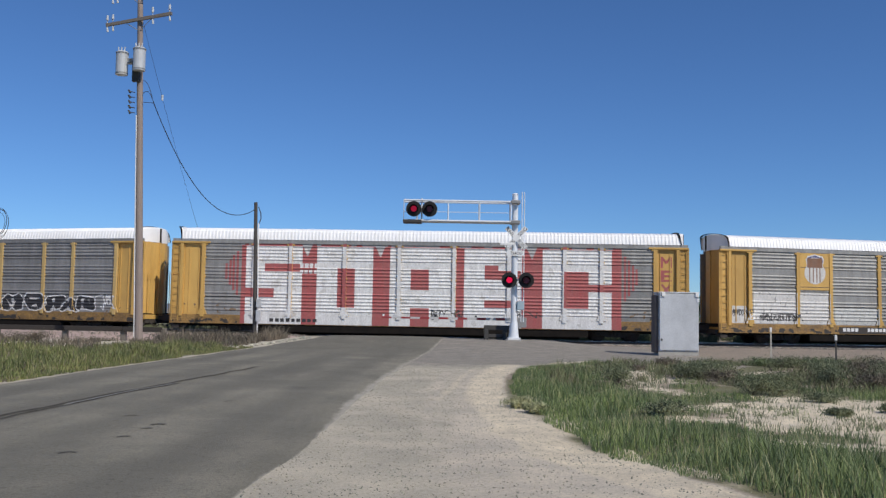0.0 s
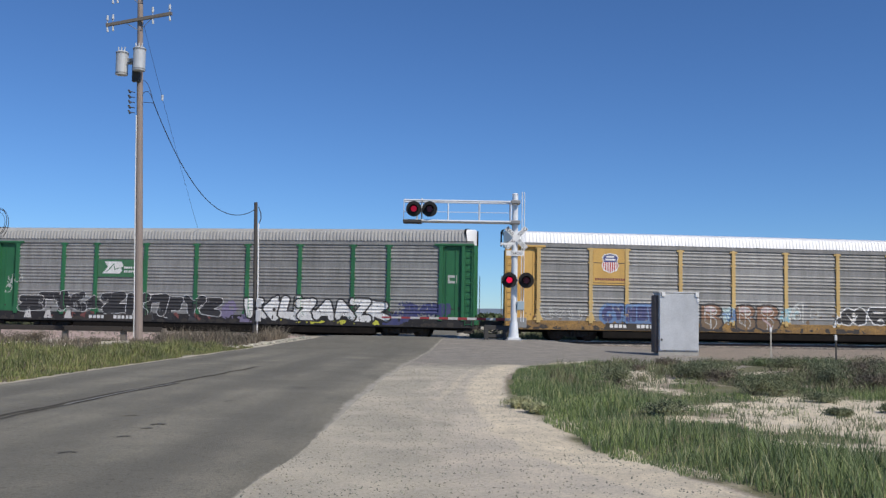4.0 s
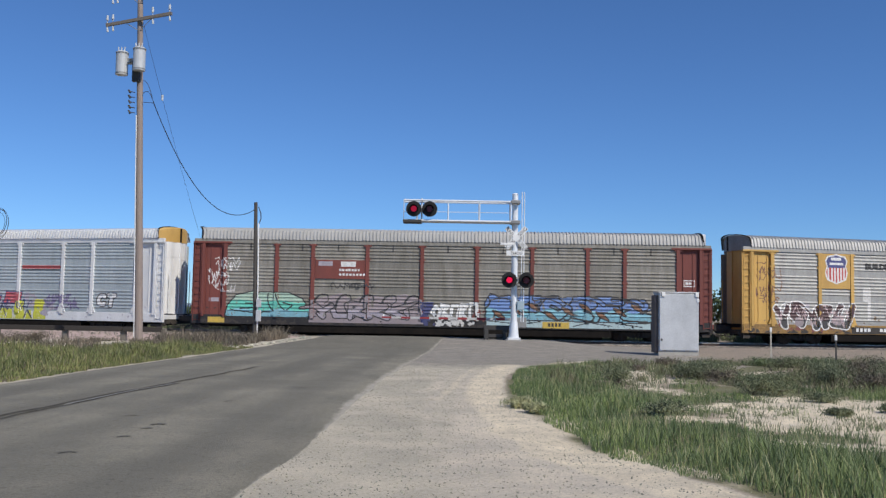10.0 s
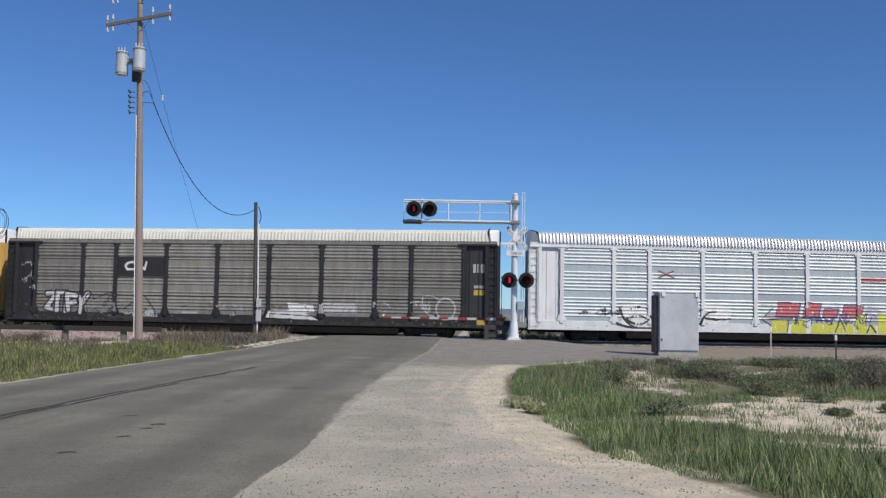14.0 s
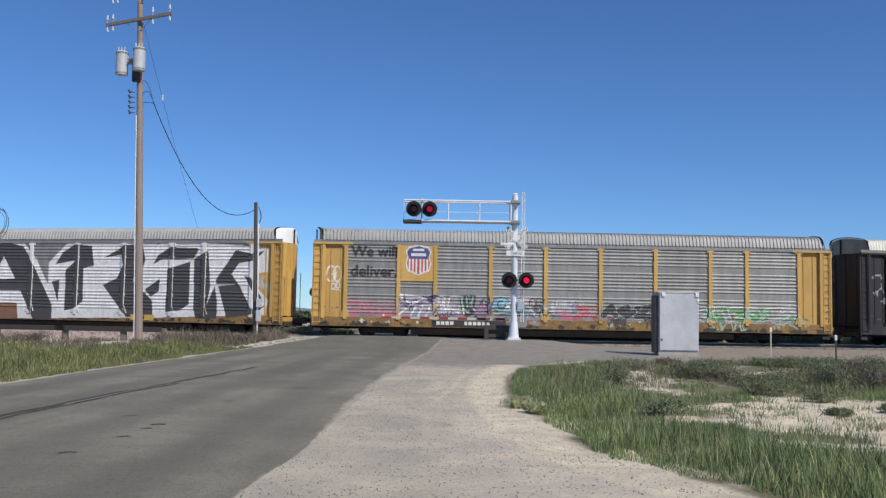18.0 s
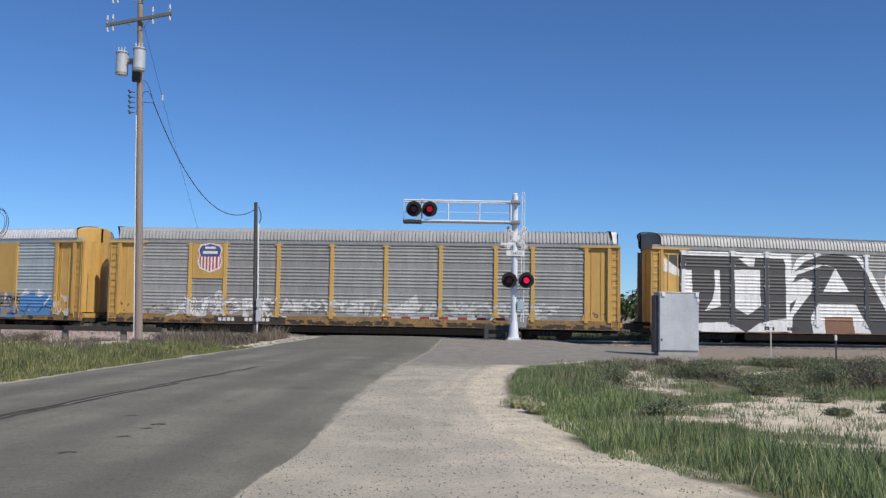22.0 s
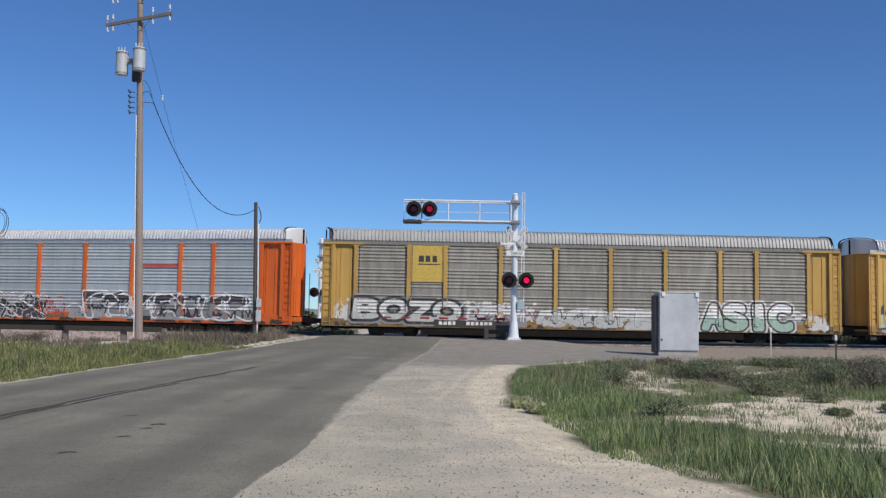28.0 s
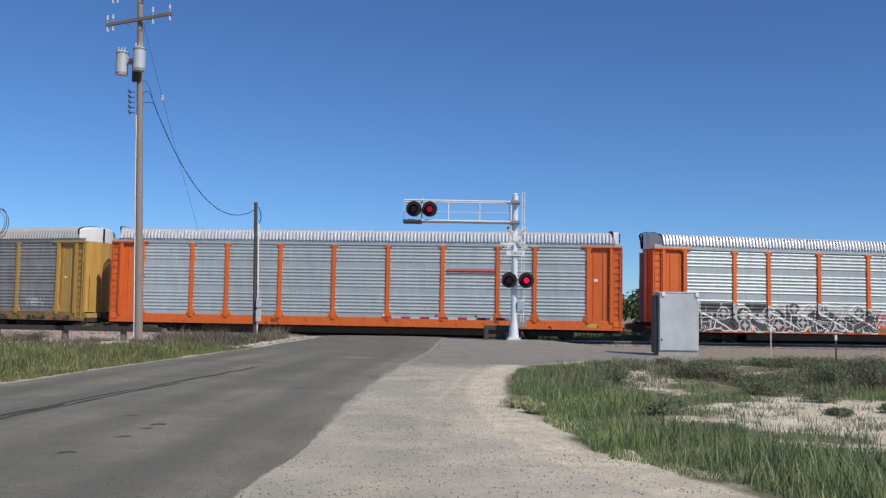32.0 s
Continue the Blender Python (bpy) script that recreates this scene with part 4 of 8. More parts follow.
def cap_band_mesh(sign):
    """The dark strap over the roof's last rib, and the upright bar where the end doors meet."""
    bm = bmesh.new()
    x = sign * CL / 2
    rows = [[bm.verts.new((x - sign * (cap_edge(sign, z) + d * (0.4 + 0.6 * min(1, (z - 5.08) / 0.5))), -y * k, z + q * (z - 5.08) / 0.6)) for y, z in CAP_PROF] for d, k, q in ((-0.04, 1.008, 0.012), (-0.04, 1.025, 0.035), (0.06, 1.025, 0.035), (0.06, 1.008, 0.012))]
    for a, b in zip(rows, rows[1:] + rows[:1]):
        for i in range(len(CAP_PROF) - 1):
            bm.faces.new((a[i], a[i + 1], b[i + 1], b[i]))
    box(bm, min(x - sign * 0.04, x + sign * 0.03), -0.035, 4.95, max(x - sign * 0.04, x + sign * 0.03), 0.035, 5.74)
    bmesh.ops.recalc_face_normals(bm, faces=bm.faces)
    return mesh_of("roof_strap", bm)


def simple(name, fn, smooth=False):
    bm = bmesh.new()
    fn(bm)
    return mesh_of(name, bm, smooth)


def post_fn(bm):
    w = POST_W / 2
    box(bm, -w, -POST_Y, SILL_TOP - 0.12, w, -HALF + 0.04, EAVE - 0.02, 0.012)
    f = [bm.verts.new(p) for p in ((-w - 0.16, -POST_Y + 0.02, SILL_TOP), (w + 0.16, -POST_Y + 0.02, SILL_TOP), (w, -POST_Y + 0.02, SILL_TOP + 0.42), (-w, -POST_Y + 0.02, SILL_TOP + 0.42))]
    box(bm, -w - 0.10, -POST_Y + 0.012, EAVE - 0.13, w + 0.10, -HALF + 0.03, EAVE - 0.045, 0.008)
    for z in (2.02, 3.06, 4.1):
        box(bm, -w - 0.045, -POST_Y + 0.03, z - 0.05, w + 0.045, -HALF + 0.03, z + 0.05)
    g = [bm.verts.new((v.co.x, -HALF + 0.02, v.co.z)) for v in f]
    bm.faces.new(f)
    for i in range(4):
        bm.faces.new((f[i], f[(i + 1) % 4], g[(i + 1) % 4], g[i]))


def sill_fn(bm):
    box(bm, -CL / 2, -SILL_Y, 0.58, CL / 2, -SILL_Y + 0.16, SILL_TOP, 0.012)
    box(bm, -CL / 2, SILL_Y - 0.16, 0.58, CL / 2, SILL_Y, SILL_TOP, 0.012)


def under_fn(bm):
    box(bm, -CL / 2 + 0.1, -1.36, 0.86, CL / 2 - 0.1, 1.36, 1.05)
    box(bm, -CL / 2 + 0.3, -0.35, 0.42, CL / 2 - 0.3, 0.35, 0.9)
    # Black skirt, and a low black box that closes the view beneath the car.
    box(bm, -CL / 2 + 5.2, -SILL_Y + 0.05, 0.20, CL / 2 - 5.2, -SILL_Y + 0.16, 0.62, 0.01), box(bm, -CL / 2 + 5.6, -0.9, 0.08, CL / 2 - 5.6, 0.9, 0.4)
    box(bm, -CL / 2 + 5.2, -1.2, 0.24, CL / 2 - 5.2, 1.2, 0.85)
    box(bm, -CL / 2 + 0.2, -SILL_Y + 0.1, 0.5, -CL / 2 + 5.2, -SILL_Y + 0.16, 0.64)
    box(bm, CL / 2 - 5.2, -SILL_Y + 0.1, 0.5, CL / 2 - 0.2, -SILL_Y + 0.16, 0.64)
    for x in (-2.0, 1.0, 4.2):
        cyl(bm, (x, -1.0, 0.52), (x + 1.3, -1.0, 0.52), 0.19)


def chord_fn(bm):
    for y, e in ((-HALF, 0.06), (HALF, 0.62)):
        box(bm, -CL / 2 + e, y - 0.06, EAVE - 0.03, CL / 2 - e, y + 0.06, 5.10, 0.012)


def farwall_fn(bm):
    box(bm, -CL / 2 + 0.4, HALF - 0.05, SILL_TOP, CL / 2 - 0.4, HALF, EAVE - 0.04)
    for e in POSTS:
        box(bm, e - CL / 2 - 0.12, HALF - 0.02, SILL_TOP - 0.1, e - CL / 2 + 0.12, HALF + 0.08, EAVE - 0.06)


def endpanel_fn(bm):
    """The recessed side sheet of the end bay, with its two folds (x from 0, the car's end, inwards)."""
    box(bm, 0.62, -DOOR_Y, SILL_TOP, BAYS[0] - POST_W / 2, -DOOR_Y + 0.05, EAVE - 0.05, 0.008)
    box(bm, 0.95, -DOOR_Y - 0.03, SILL_TOP + 0.1, 1.0, -DOOR_Y, EAVE - 0.25)
    box(bm, 1.46, -DOOR_Y - 0.03, SILL_TOP + 0.1, 1.5, -DOOR_Y, EAVE - 0.25)


def corner_fn(bm):
    box(bm, 0.50, -POST_Y, SILL_TOP - 0.1, 0.66, -DOOR_Y + 0.05, EAVE + 0.02, 0.012)
    box(bm, 0.0, -HALF + 0.03, SILL_TOP - 0.08, 0.52, -HALF + 0.10, EAVE - 0.02, 0.01)
    box(bm, 0.0, -HALF - 0.02, SILL_TOP - 0.08, 0.05, -HALF + 0.06, EAVE - 0.02)


def header_fn(bm):
    box(bm, 0.02, -POST_Y - 0.02, EAVE - 0.05, 2.1, -HALF + 0.02, EAVE + 0.05, 0.015)


def ladder_fn(bm):
    for x in (0.08, 0.44):
        box(bm, x, -HALF - 0.07, 0.7, x + 0.03, -HALF - 0.03, EAVE - 0.1)
    for i in range(12):
        z = 0.78 + i * 0.355
        cyl(bm, (0.08, -HALF - 0.05, z), (0.46, -HALF - 0.05, z), 0.016, seg=6)


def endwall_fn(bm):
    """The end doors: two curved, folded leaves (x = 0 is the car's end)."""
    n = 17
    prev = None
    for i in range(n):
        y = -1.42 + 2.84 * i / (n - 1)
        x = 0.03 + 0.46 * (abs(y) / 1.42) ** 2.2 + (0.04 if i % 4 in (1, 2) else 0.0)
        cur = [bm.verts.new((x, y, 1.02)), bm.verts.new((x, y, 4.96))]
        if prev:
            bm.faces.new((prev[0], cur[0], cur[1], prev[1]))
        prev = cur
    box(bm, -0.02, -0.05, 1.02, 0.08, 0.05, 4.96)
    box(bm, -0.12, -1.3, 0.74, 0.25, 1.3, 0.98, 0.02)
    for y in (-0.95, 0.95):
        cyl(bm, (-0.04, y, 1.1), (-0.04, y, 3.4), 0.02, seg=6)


def coupler_fn(bm):
    box(bm, -0.58, -0.12, 0.68, 0.5, 0.12, 0.94, 0.03)
    box(bm, -0.66, -0.2, 0.64, -0.4, 0.16, 0.98, 0.04)
    box(bm, -0.1, -1.25, 0.50, 0.75, 1.25, 0.72, 0.03), box(bm, 0.1, -1.38, 0.30, 0.5, -1.28, 0.6, 0.02), cyl(bm, (0.0, -1.2, 0.46), (0.9, -1.2, 0.42), 0.09, seg=8)
    tube(bm, [(-0.1, -0.9, 0.6), (-0.3, -0.85, 0.4), (-0.5, -0.8, 0.36), (-0.62, -0.75, 0.5)], 0.03)
    tube(bm, [(-0.05, -0.5, 0.75), (-0.25, -0.42, 0.52), (-0.45, -0.34, 0.42), (-0.62, -0.28, 0.45)], 0.025)


def frame_fn(bm):
    """One side frame of a truck: an arched casting with a spring pocket and two axle boxes."""
    pts = [(-1.2, 0.50), (-1.12, 0.62), (-0.7, 0.66), (-0.42, 0.78), (0.42, 0.78), (0.7, 0.66), (1.12, 0.62), (1.2, 0.50), (1.05, 0.34), (0.72, 0.34), (0.42, 0.22), (-0.42, 0.22), (-0.72, 0.34), (-1.05, 0.34)]
    a = [bm.verts.new((x, -0.07, z)) for x, z in pts]
    b = [bm.verts.new((x, 0.07, z)) for x, z in pts]
    bm.faces.new(a), bm.faces.new(b[::-1])
    for i in range(len(pts)):
        j = (i + 1) % len(pts)
        bm.faces.new((a[i], b[i], b[j], a[j]))
    for x in (-0.89, 0.89):
        cyl(bm, (x, -0.16, 0.44), (x, 0.02, 0.44), 0.13, 0.15, 10)
    for x in (-0.2, 0.0, 0.2):
        cyl(bm, (x, -0.1, 0.28), (x, -0.1, 0.58), 0.075, seg=8)
    bmesh.ops.recalc_face_normals(bm, faces=bm.faces)


def bolster_fn(bm):
    box(bm, -0.22, -1.1, 0.5, 0.22, 1.1, 0.74, 0.03)


def wheelset_fn(bm):
    cyl(bm, (0, -0.95, 0), (0, 0.95, 0), 0.075, seg=10)
    for s in (-1, 1):
        cyl(bm, (0, s * 0.69, 0), (0, s * 0.82, 0), 0.42, 0.415, 28)
        cyl(bm, (0, s * 0.665, 0), (0, s * 0.69, 0), 0.45, 0.44, 28)
        cyl(bm, (0, s * 0.82, 0), (0, s * 0.86, 0), 0.14, 0.12, 14)
        for k in range(3):
            a = k * 2.094
            cyl(bm, (0.27 * math.cos(a), s * 0.815, 0.27 * math.sin(a)), (0.27 * math.cos(a), s * 0.828, 0.27 * math.sin(a)), 0.045, seg=8)


M_PANEL = {w: panel_mesh(w - POST_W) for w in sorted(set(BAYS[1:10]))}
M_ROOF = {"white": roof_mesh(0.022), "cream": roof_mesh(0.03), "grey": roof_mesh(0.05), "silver": roof_mesh(0.11)}
M_CAP, M_STRAP = {s: end_cap_mesh(s) for s in (-1, 1)}, {s: cap_band_mesh(s) for s in (-1, 1)}
M_POST, M_SILL, M_UNDER, M_CHORD, M_FAR = simple("post", post_fn), simple("side_sill", sill_fn), simple("underframe", under_fn), simple("top_chord", chord_fn), simple("far_side_wall", farwall_fn)


def mirrored(name, fn):
    """The mesh at a car's rear end, and the same turned for its front end."""
    out = {}
    for s in (-1, 1):
        bm = bmesh.new()
        fn(bm)
        for v in bm.verts:
            v.co.x = s * (CL / 2 - v.co.x)
        bmesh.ops.recalc_face_normals(bm, faces=bm.faces)
        out[s] = mesh_of(name, bm)
    return out


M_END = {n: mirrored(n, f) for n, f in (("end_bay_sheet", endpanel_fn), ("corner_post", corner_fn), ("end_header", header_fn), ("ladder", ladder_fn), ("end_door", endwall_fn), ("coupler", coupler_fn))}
M_FRAME, M_BOLSTER, M_WHEELS = simple("side_frame", frame_fn), simple("bolster", bolster_fn), simple("wheelset", wheelset_fn, True)
CARS, WHEELSETS = [], []


def make_car(label, trim, sheet, roof, sill=None, end=None, cap=None, post=None):
    car = thing("autorack_car", pose(0, 0, 0), label, "freight car", "cars of the train")
    P, S = PAINT[trim], SHEET[sheet]
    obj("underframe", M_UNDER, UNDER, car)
    obj("side_sill", M_SILL, PAINT[sill] if sill else PAINT["weathered"] if trim in ("yellow", "mustard") else P, car)
    obj("top_chord", M_CHORD, S if trim != "white" else P, car)
    obj("roof", M_ROOF[roof], ROOF[roof], car, "ribbed sheet-metal roof")
    obj("far_side_wall", M_FAR, S, car)
    for i in range(1, 10):
        w = BAYS[i]
        p = obj("side_panel", M_PANEL[w], S, car)
        p.location.x = (EDGES[i] + EDGES[i + 1]) / 2 - CL / 2
    for e in POSTS:
        p = obj("post", M_POST, PAINT[post] if post else P, car)
        p.location.x = e - CL / 2
    for s in (-1, 1):
        obj("end_bay_sheet", M_END["end_bay_sheet"][s], P, car)
        obj("corner_post", M_END["corner_post"][s], P, car)
        obj("end_header", M_END["end_header"][s], P, car)
        obj("ladder", M_END["ladder"][s], P, car)
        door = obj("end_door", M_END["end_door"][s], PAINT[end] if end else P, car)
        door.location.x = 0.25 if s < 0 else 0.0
        # Rear hoods under grey and cream roofs get dark sheet to paint their shade.
        hood = obj("roof_end", M_CAP[s], SHEET["dark"] if s < 0 and roof in ("grey", "cream") else ROOF[roof] if s < 0 else ROOF[roof] if cap == "roof" else PAINT[cap] if cap else ROOF["white"], car)
        hood.location.x = 0.12 if s < 0 else 0.0
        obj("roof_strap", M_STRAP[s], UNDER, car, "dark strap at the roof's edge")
        obj("coupler", M_END["coupler"][s], TRUCKM, car, "grimy brown coupler and hoses")
        truck = obj("truck", M_BOLSTER, TRUCKM, car, "grimy cast-steel truck with two wheelsets")
        truck.location.x = s * (CL / 2 - 3.75)
        for y in (-1.0, 1.0):
            f = obj("side_frame", M_FRAME, TRUCKM, truck)
            f.location.y = y
        for x in (-0.89, 0.89):
            wset = obj("wheelset", M_WHEELS, WHEEL, truck)
            wset.location = (x, 0, 0.42)
            WHEELSETS.append((wset, x))
    CARS.append(car)
    return car


def shield(s, u, z, h):
    """A shield badge: blue chief with two pale bars, red and white stripes below, white rim."""
    s.start("shield_badge", "blue, red and white shield badge")

    def m(k):
        a = 0.42 * h * k
        b = 0.5 * h * k
        return s.poly([(u - 0.80 * a, z + 0.86 * b), (u - 0.35 * a, z + 0.93 * b), (u, z + 1.02 * b), (u + 0.35 * a, z + 0.93 * b), (u + 0.80 * a, z + 0.86 * b), (u + 1.0 * a, z + 0.55 * b), (u + 0.86 * a, z + 0.18 * b), (u + 1.02 * a, z - 0.25 * b), (u + 0.84 * a, z - 0.74 * b), (u + 0.4 * a, z - 0.88 * b), (u, z - 1.02 * b), (u - 0.4 * a, z - 0.88 * b), (u - 0.84 * a, z - 0.74 * b), (u - 1.02 * a, z - 0.25 * b), (u - 0.86 * a, z + 0.18 * b), (u - 1.0 * a, z + 0.55 * b)])
    s.put(m(1.0), "white")
    inner = m(0.90)
    s.put(inner & (ZZ > z + 0.04 * h), "shieldblue")
    low = inner & (ZZ <= z + 0.04 * h)
    s.put(low, "white")
    s.put(low & (np.floor((UU - u) / (0.058 * h) + 0.5) % 2 == 0), "shieldred")
    for dz, w in ((0.33, 0.19), (0.17, 0.25)):
        s.rect(u - w * h, z + (dz - 0.04) * h, u + w * h, z + (dz + 0.045) * h, "white")


def badge_panel(s, bay, color, z0=2.85, z1=4.86):
    s.plate(EDGES[bay] + 0.12, z0, EDGES[bay + 1] - 0.12, z1, color)


def seams(s, zs=(2.02, 3.06, 4.1)):
    s.start("sheet_seam")
    for z in zs:
        s.put((np.abs(ZZ - z) < 0.022) & (KIND == 0), "seam")


def data_marks(s, u=6.2, z=0.82):
    """Car marks on the sill: plain white bars on a dark field."""
    s.start("stencil_mark")
    s.rect(u - 0.1, 0.58, u + 3.8, z + 0.16, "soot")
    s.bars(u + 0.15, u + 1.1, z - 0.08, z + 0.09, "white", 4)
    s.bars(u + 1.6, u + 3.0, z - 0.08, z + 0.09, "white", 6)


def car_a():
    s = Side(1)
    seams(s)
    badge_panel(s, 2, "yellow", 2.9)
    shield(s, 5.5, 4.15, 1.3)
    s.put(s.oval(5.5, 3.8, 0.62, 0.58), "primer")
    for du in (-0.3, -0.1, 0.1, 0.3):
        s.rect(5.5 + du - 0.03, 3.3, 5.5 + du + 0.03, 4.5, "rust")
    s.rect(5.05, 4.1, 5.95, 4.6, "rust")
    s.rect(0.75, 1.1, 1.6, 2.0, "primer"), s.tags(0.8, 1.55, 1.3, 1.8, "charcoal", 6, 0.05), s.haze(2.2, 4.4, 1.2, 1.45, "pale", 0.3, 0.3)
    s.rect(1.95, 1.1, 4.45, 2.75, "primer"), s.rect(4.6, 1.1, 6.4, 2.7, "primer"), s.rect(6.7, 1.1, 9.3, 1.95, "pale")
    s.tags(0.8, 1.6, 1.3, 1.9, "white", 3), s.tags(2.3, 4.3, 1.25, 1.6, "charcoal", 9, 0.05)
    s.blocks(7.2, 9.2, 1.1, 1.9, 3, "pale", "grey", 0.22, 1, label="faded pale graffiti"), data_marks(s, 7.0)
    s.grime()
    s.films(make_car("yellow autorack freight car with white roof and patched grey panels", "yellow", "dull", "white"))


def car_b():
    s = Side(2)
    s.chips = False
    seams(s)
    s.start("graffiti_piece", "tall white block letters on brick red")
    red, wh = "brick", "white"
    s.rect(3.8, 0.62, 23.9, 4.98, red)
    for sgn, u in ((-1, 3.8), (1, 23.9)):
        for k in range(4):
            a = u + sgn * 0.2 * (k + 1)
            s.rect(a - 0.06, 2.1 + 0.28 * k, a + 0.06, 4.45 - 0.22 * k, red)
    # five block letters, in white, with red counters
    for a, b in ((4.04, 7.08), (7.87, 10.87), (11.75, 15.27), (15.7, 18.72), (19.8, 23.4)):
        s.rect(a, 0.6, b, 4.76, wh)
    s.rect(5.07, 3.41, 7.2, 3.82, red), s.rect(3.9, 2.02, 5.57, 2.51, red)
    s.rect(8.98, 1.55, 9.9, 3.6, red)
    s.rect(12.87, 2.54, 13.84, 3.6, red), s.rect(12.87, 0.6, 13.85, 1.58, red)
    s.rect(16.78, 3.13, 18.8, 3.61, red), s.rect(16.78, 3.13, 17.5, 3.87, red), s.rect(16.78, 1.66, 18.8, 2.04, red)
    s.rect(20.9, 1.68, 22.2, 3.61, red), s.rect(22.1, 2.55, 23.5, 2.95, red)
    for i in range(26):
        u = s.r.uniform(3, 23.5)
        s.rect(u, 4.78, u + s.r.uniform(0.2, 0.9), 4.98, "grey")
    for u in (7.3, 11.2, 19.2):
        s.put(s.poly([(u - 0.3, 4.95), (u + 0.35, 4.95), (u + 0.05, 4.2)]), "grey")
    was = s.c == s.colors.index(red)
    s.haze(4.1, 23.3, 0.62, 4.7, "primer", 0.18, 0.5)
    s.put(was & (s.c == s.colors.index("primer")), red)
    s.bars(6.95, 9.05, 3.62, 3.84, wh, 8), s.bars(6.95, 8.7, 3.3, 3.5, wh, 7)
    s.bars(5.4, 8.0, 0.72, 0.9, "ink", 9)
    s.tags(12, 20, 1.0, 1.5, "charcoal", 8, 0.05)
    s.start("graffiti_tag")
    for k, ch in enumerate("MEX"):
        s.put(grow(s.word(ch, 25.95, 3.9 - 0.72 * k, 26.5, 4.45 - 0.72 * k), 1), "brick")
    s.grime()
    s.films(make_car("yellow autorack freight car with tall white block graffiti on red", "yellow", "dull", "white"))


def car_c():
    s = Side(3)
    seams(s)
    badge_panel(s, 2, "yellow", 2.95)
    shield(s, 5.55, 4.1, 1.05)
    s.bars(4.75, 6.35, 3.2, 3.3, "maroon", 14)
    s.blocks(1.9, 4.5, 1.15, 1.7, 5, None, "pale", 0.1, 1, None, None, 0.1, True, label="faint pale graffiti outlines")
    s.haze(4.9, 8.6, 1.0, 2.0, "blue", 0.35, 0.4), s.haze(8.3, 9.1, 1.1, 1.8, "haze", 0.55, 0.4)
    s.letters("CYMEK", 5.05, 8.3, 1.08, 1.85, "navy", "blue", 3, 2, fill2="navy", halo="blue", label="dark blue graffiti letters")
    s.tags(8.0, 9.1, 1.15, 1.7, "haze", 5, 0.05)
    s.haze(11.4, 12.5, 1.0, 1.9, "haze", 0.6, 0.3), s.tags(11.5, 12.4, 1.2, 1.8, "blue", 6, 0.05), s.haze(14.6, 15.4, 1.1, 1.9, "aqua", 0.5, 0.3), s.tags(14.7, 15.4, 1.2, 1.9, "haze", 6, 0.05)
    s.start("graffiti_piece", "rust-brown rounded graffiti with pale inner lines")
    for u0, u1, open_top in ((9.2, 10.12, False), (10.45, 11.6, True), (12.35, 13.45, True), (13.5, 14.75, False)):
        c, w = (u0 + u1) / 2, u1 - u0
        m = s.oval(c, 1.70, 0.47 * w, 0.33) | s.oval(c + 0.03, 1.08, 0.5 * w, 0.36) | s.rect_mask(u0 + 0.06, 0.85, u0 + 0.4 * w, 1.95)
        s.put(grow(m, 3), "ink"), s.put(m, "rust"), s.put(m & (ZZ < 1.25), "grime")
        s.put(s.oval(c - 0.05, 1.80, 0.26 * w, 0.16), "blush")
        s.put(s.ring(c, 1.68, 0.27 * w, 0.22, 0.045) | s.stroke([(c, 1.95), (c - 0.02, 0.78)], 0.05) | s.curve((c, 1.4), (u1 - 0.02, 1.2), (c + 0.1, 0.75), 0.06, 0.04), "pale")
        if open_top:
            s.put(s.ring(c + 0.12, 1.72, 0.14 * w, 0.16, 0.05) | s.stroke([(u0 + 0.22, 1.95), (u0 + 0.25, 1.1), (c, 0.95)], 0.045), "pale")
        else:
            s.put(s.stroke([(c - 0.25, 1.3), (c + 0.1, 1.05), (c + 0.2, 0.8)], 0.09), "blush")
    s.start("graffiti_piece", "white outlined graffiti letter form")
    s.put(s.curve((15.35, 1.2), (15.5, 2.2), (16.05, 2.2), 0.1, 0.1) | s.stroke([(16.1, 2.2), (16.1, 1.2)], 0.09) | s.ring(15.75, 1.55, 0.22, 0.26, 0.07) | s.curve((15.6, 1.95), (15.9, 2.1), (15.95, 1.6), 0.07), "pale")
    s.put(s.stroke([(16.52, 1.45), (16.55, 1.87), (16.95, 1.85), (16.93, 1.45), (16.52, 1.45)], 0.035), "pale")
    s.put(s.curve((17.85, 1.0), (17.95, 1.3), (17.95, 1.65), 0.16, 0.06), "white")
    s.start("graffiti_piece", "black graffiti with white outlines")
    a = s.poly([(18.3, 1.15), (18.26, 1.7), (18.6, 1.95), (18.95, 1.8), (19.35, 1.98), (19.62, 1.75), (19.58, 1.2), (19.2, 1.12), (18.9, 1.3), (18.7, 1.12)])
    b = s.poly([(19.75, 1.75), (19.9, 2.0), (20.9, 2.0), (21.1, 1.8), (20.95, 1.25), (20.5, 1.15), (20.1, 1.2), (19.85, 1.5)])
    s.bold(a | s.oval(18.1, 1.3, 0.14, 0.12), "ink", "white", 2, 1), s.bold(b, "ink", "white", 2, 1)
    s.put(s.poly([(18.5, 1.7), (18.85, 1.4), (19.2, 1.65), (19.0, 1.25), (18.85, 1.2)]) | s.oval(18.95, 1.62, 0.1, 0.12), "primer"), s.put(s.poly([(20.0, 1.85), (20.85, 1.8), (20.8, 1.74), (20.1, 1.72)]) | s.poly([(20.2, 1.3), (20.5, 1.48), (20.7, 1.25)]), "primer")
    s.blocks(21.2, 24.3, 1.05, 1.95, 3, "ink", "white", 0.42, 2, None, None, 0.1, flow=0.4, label="black graffiti with white outlines")
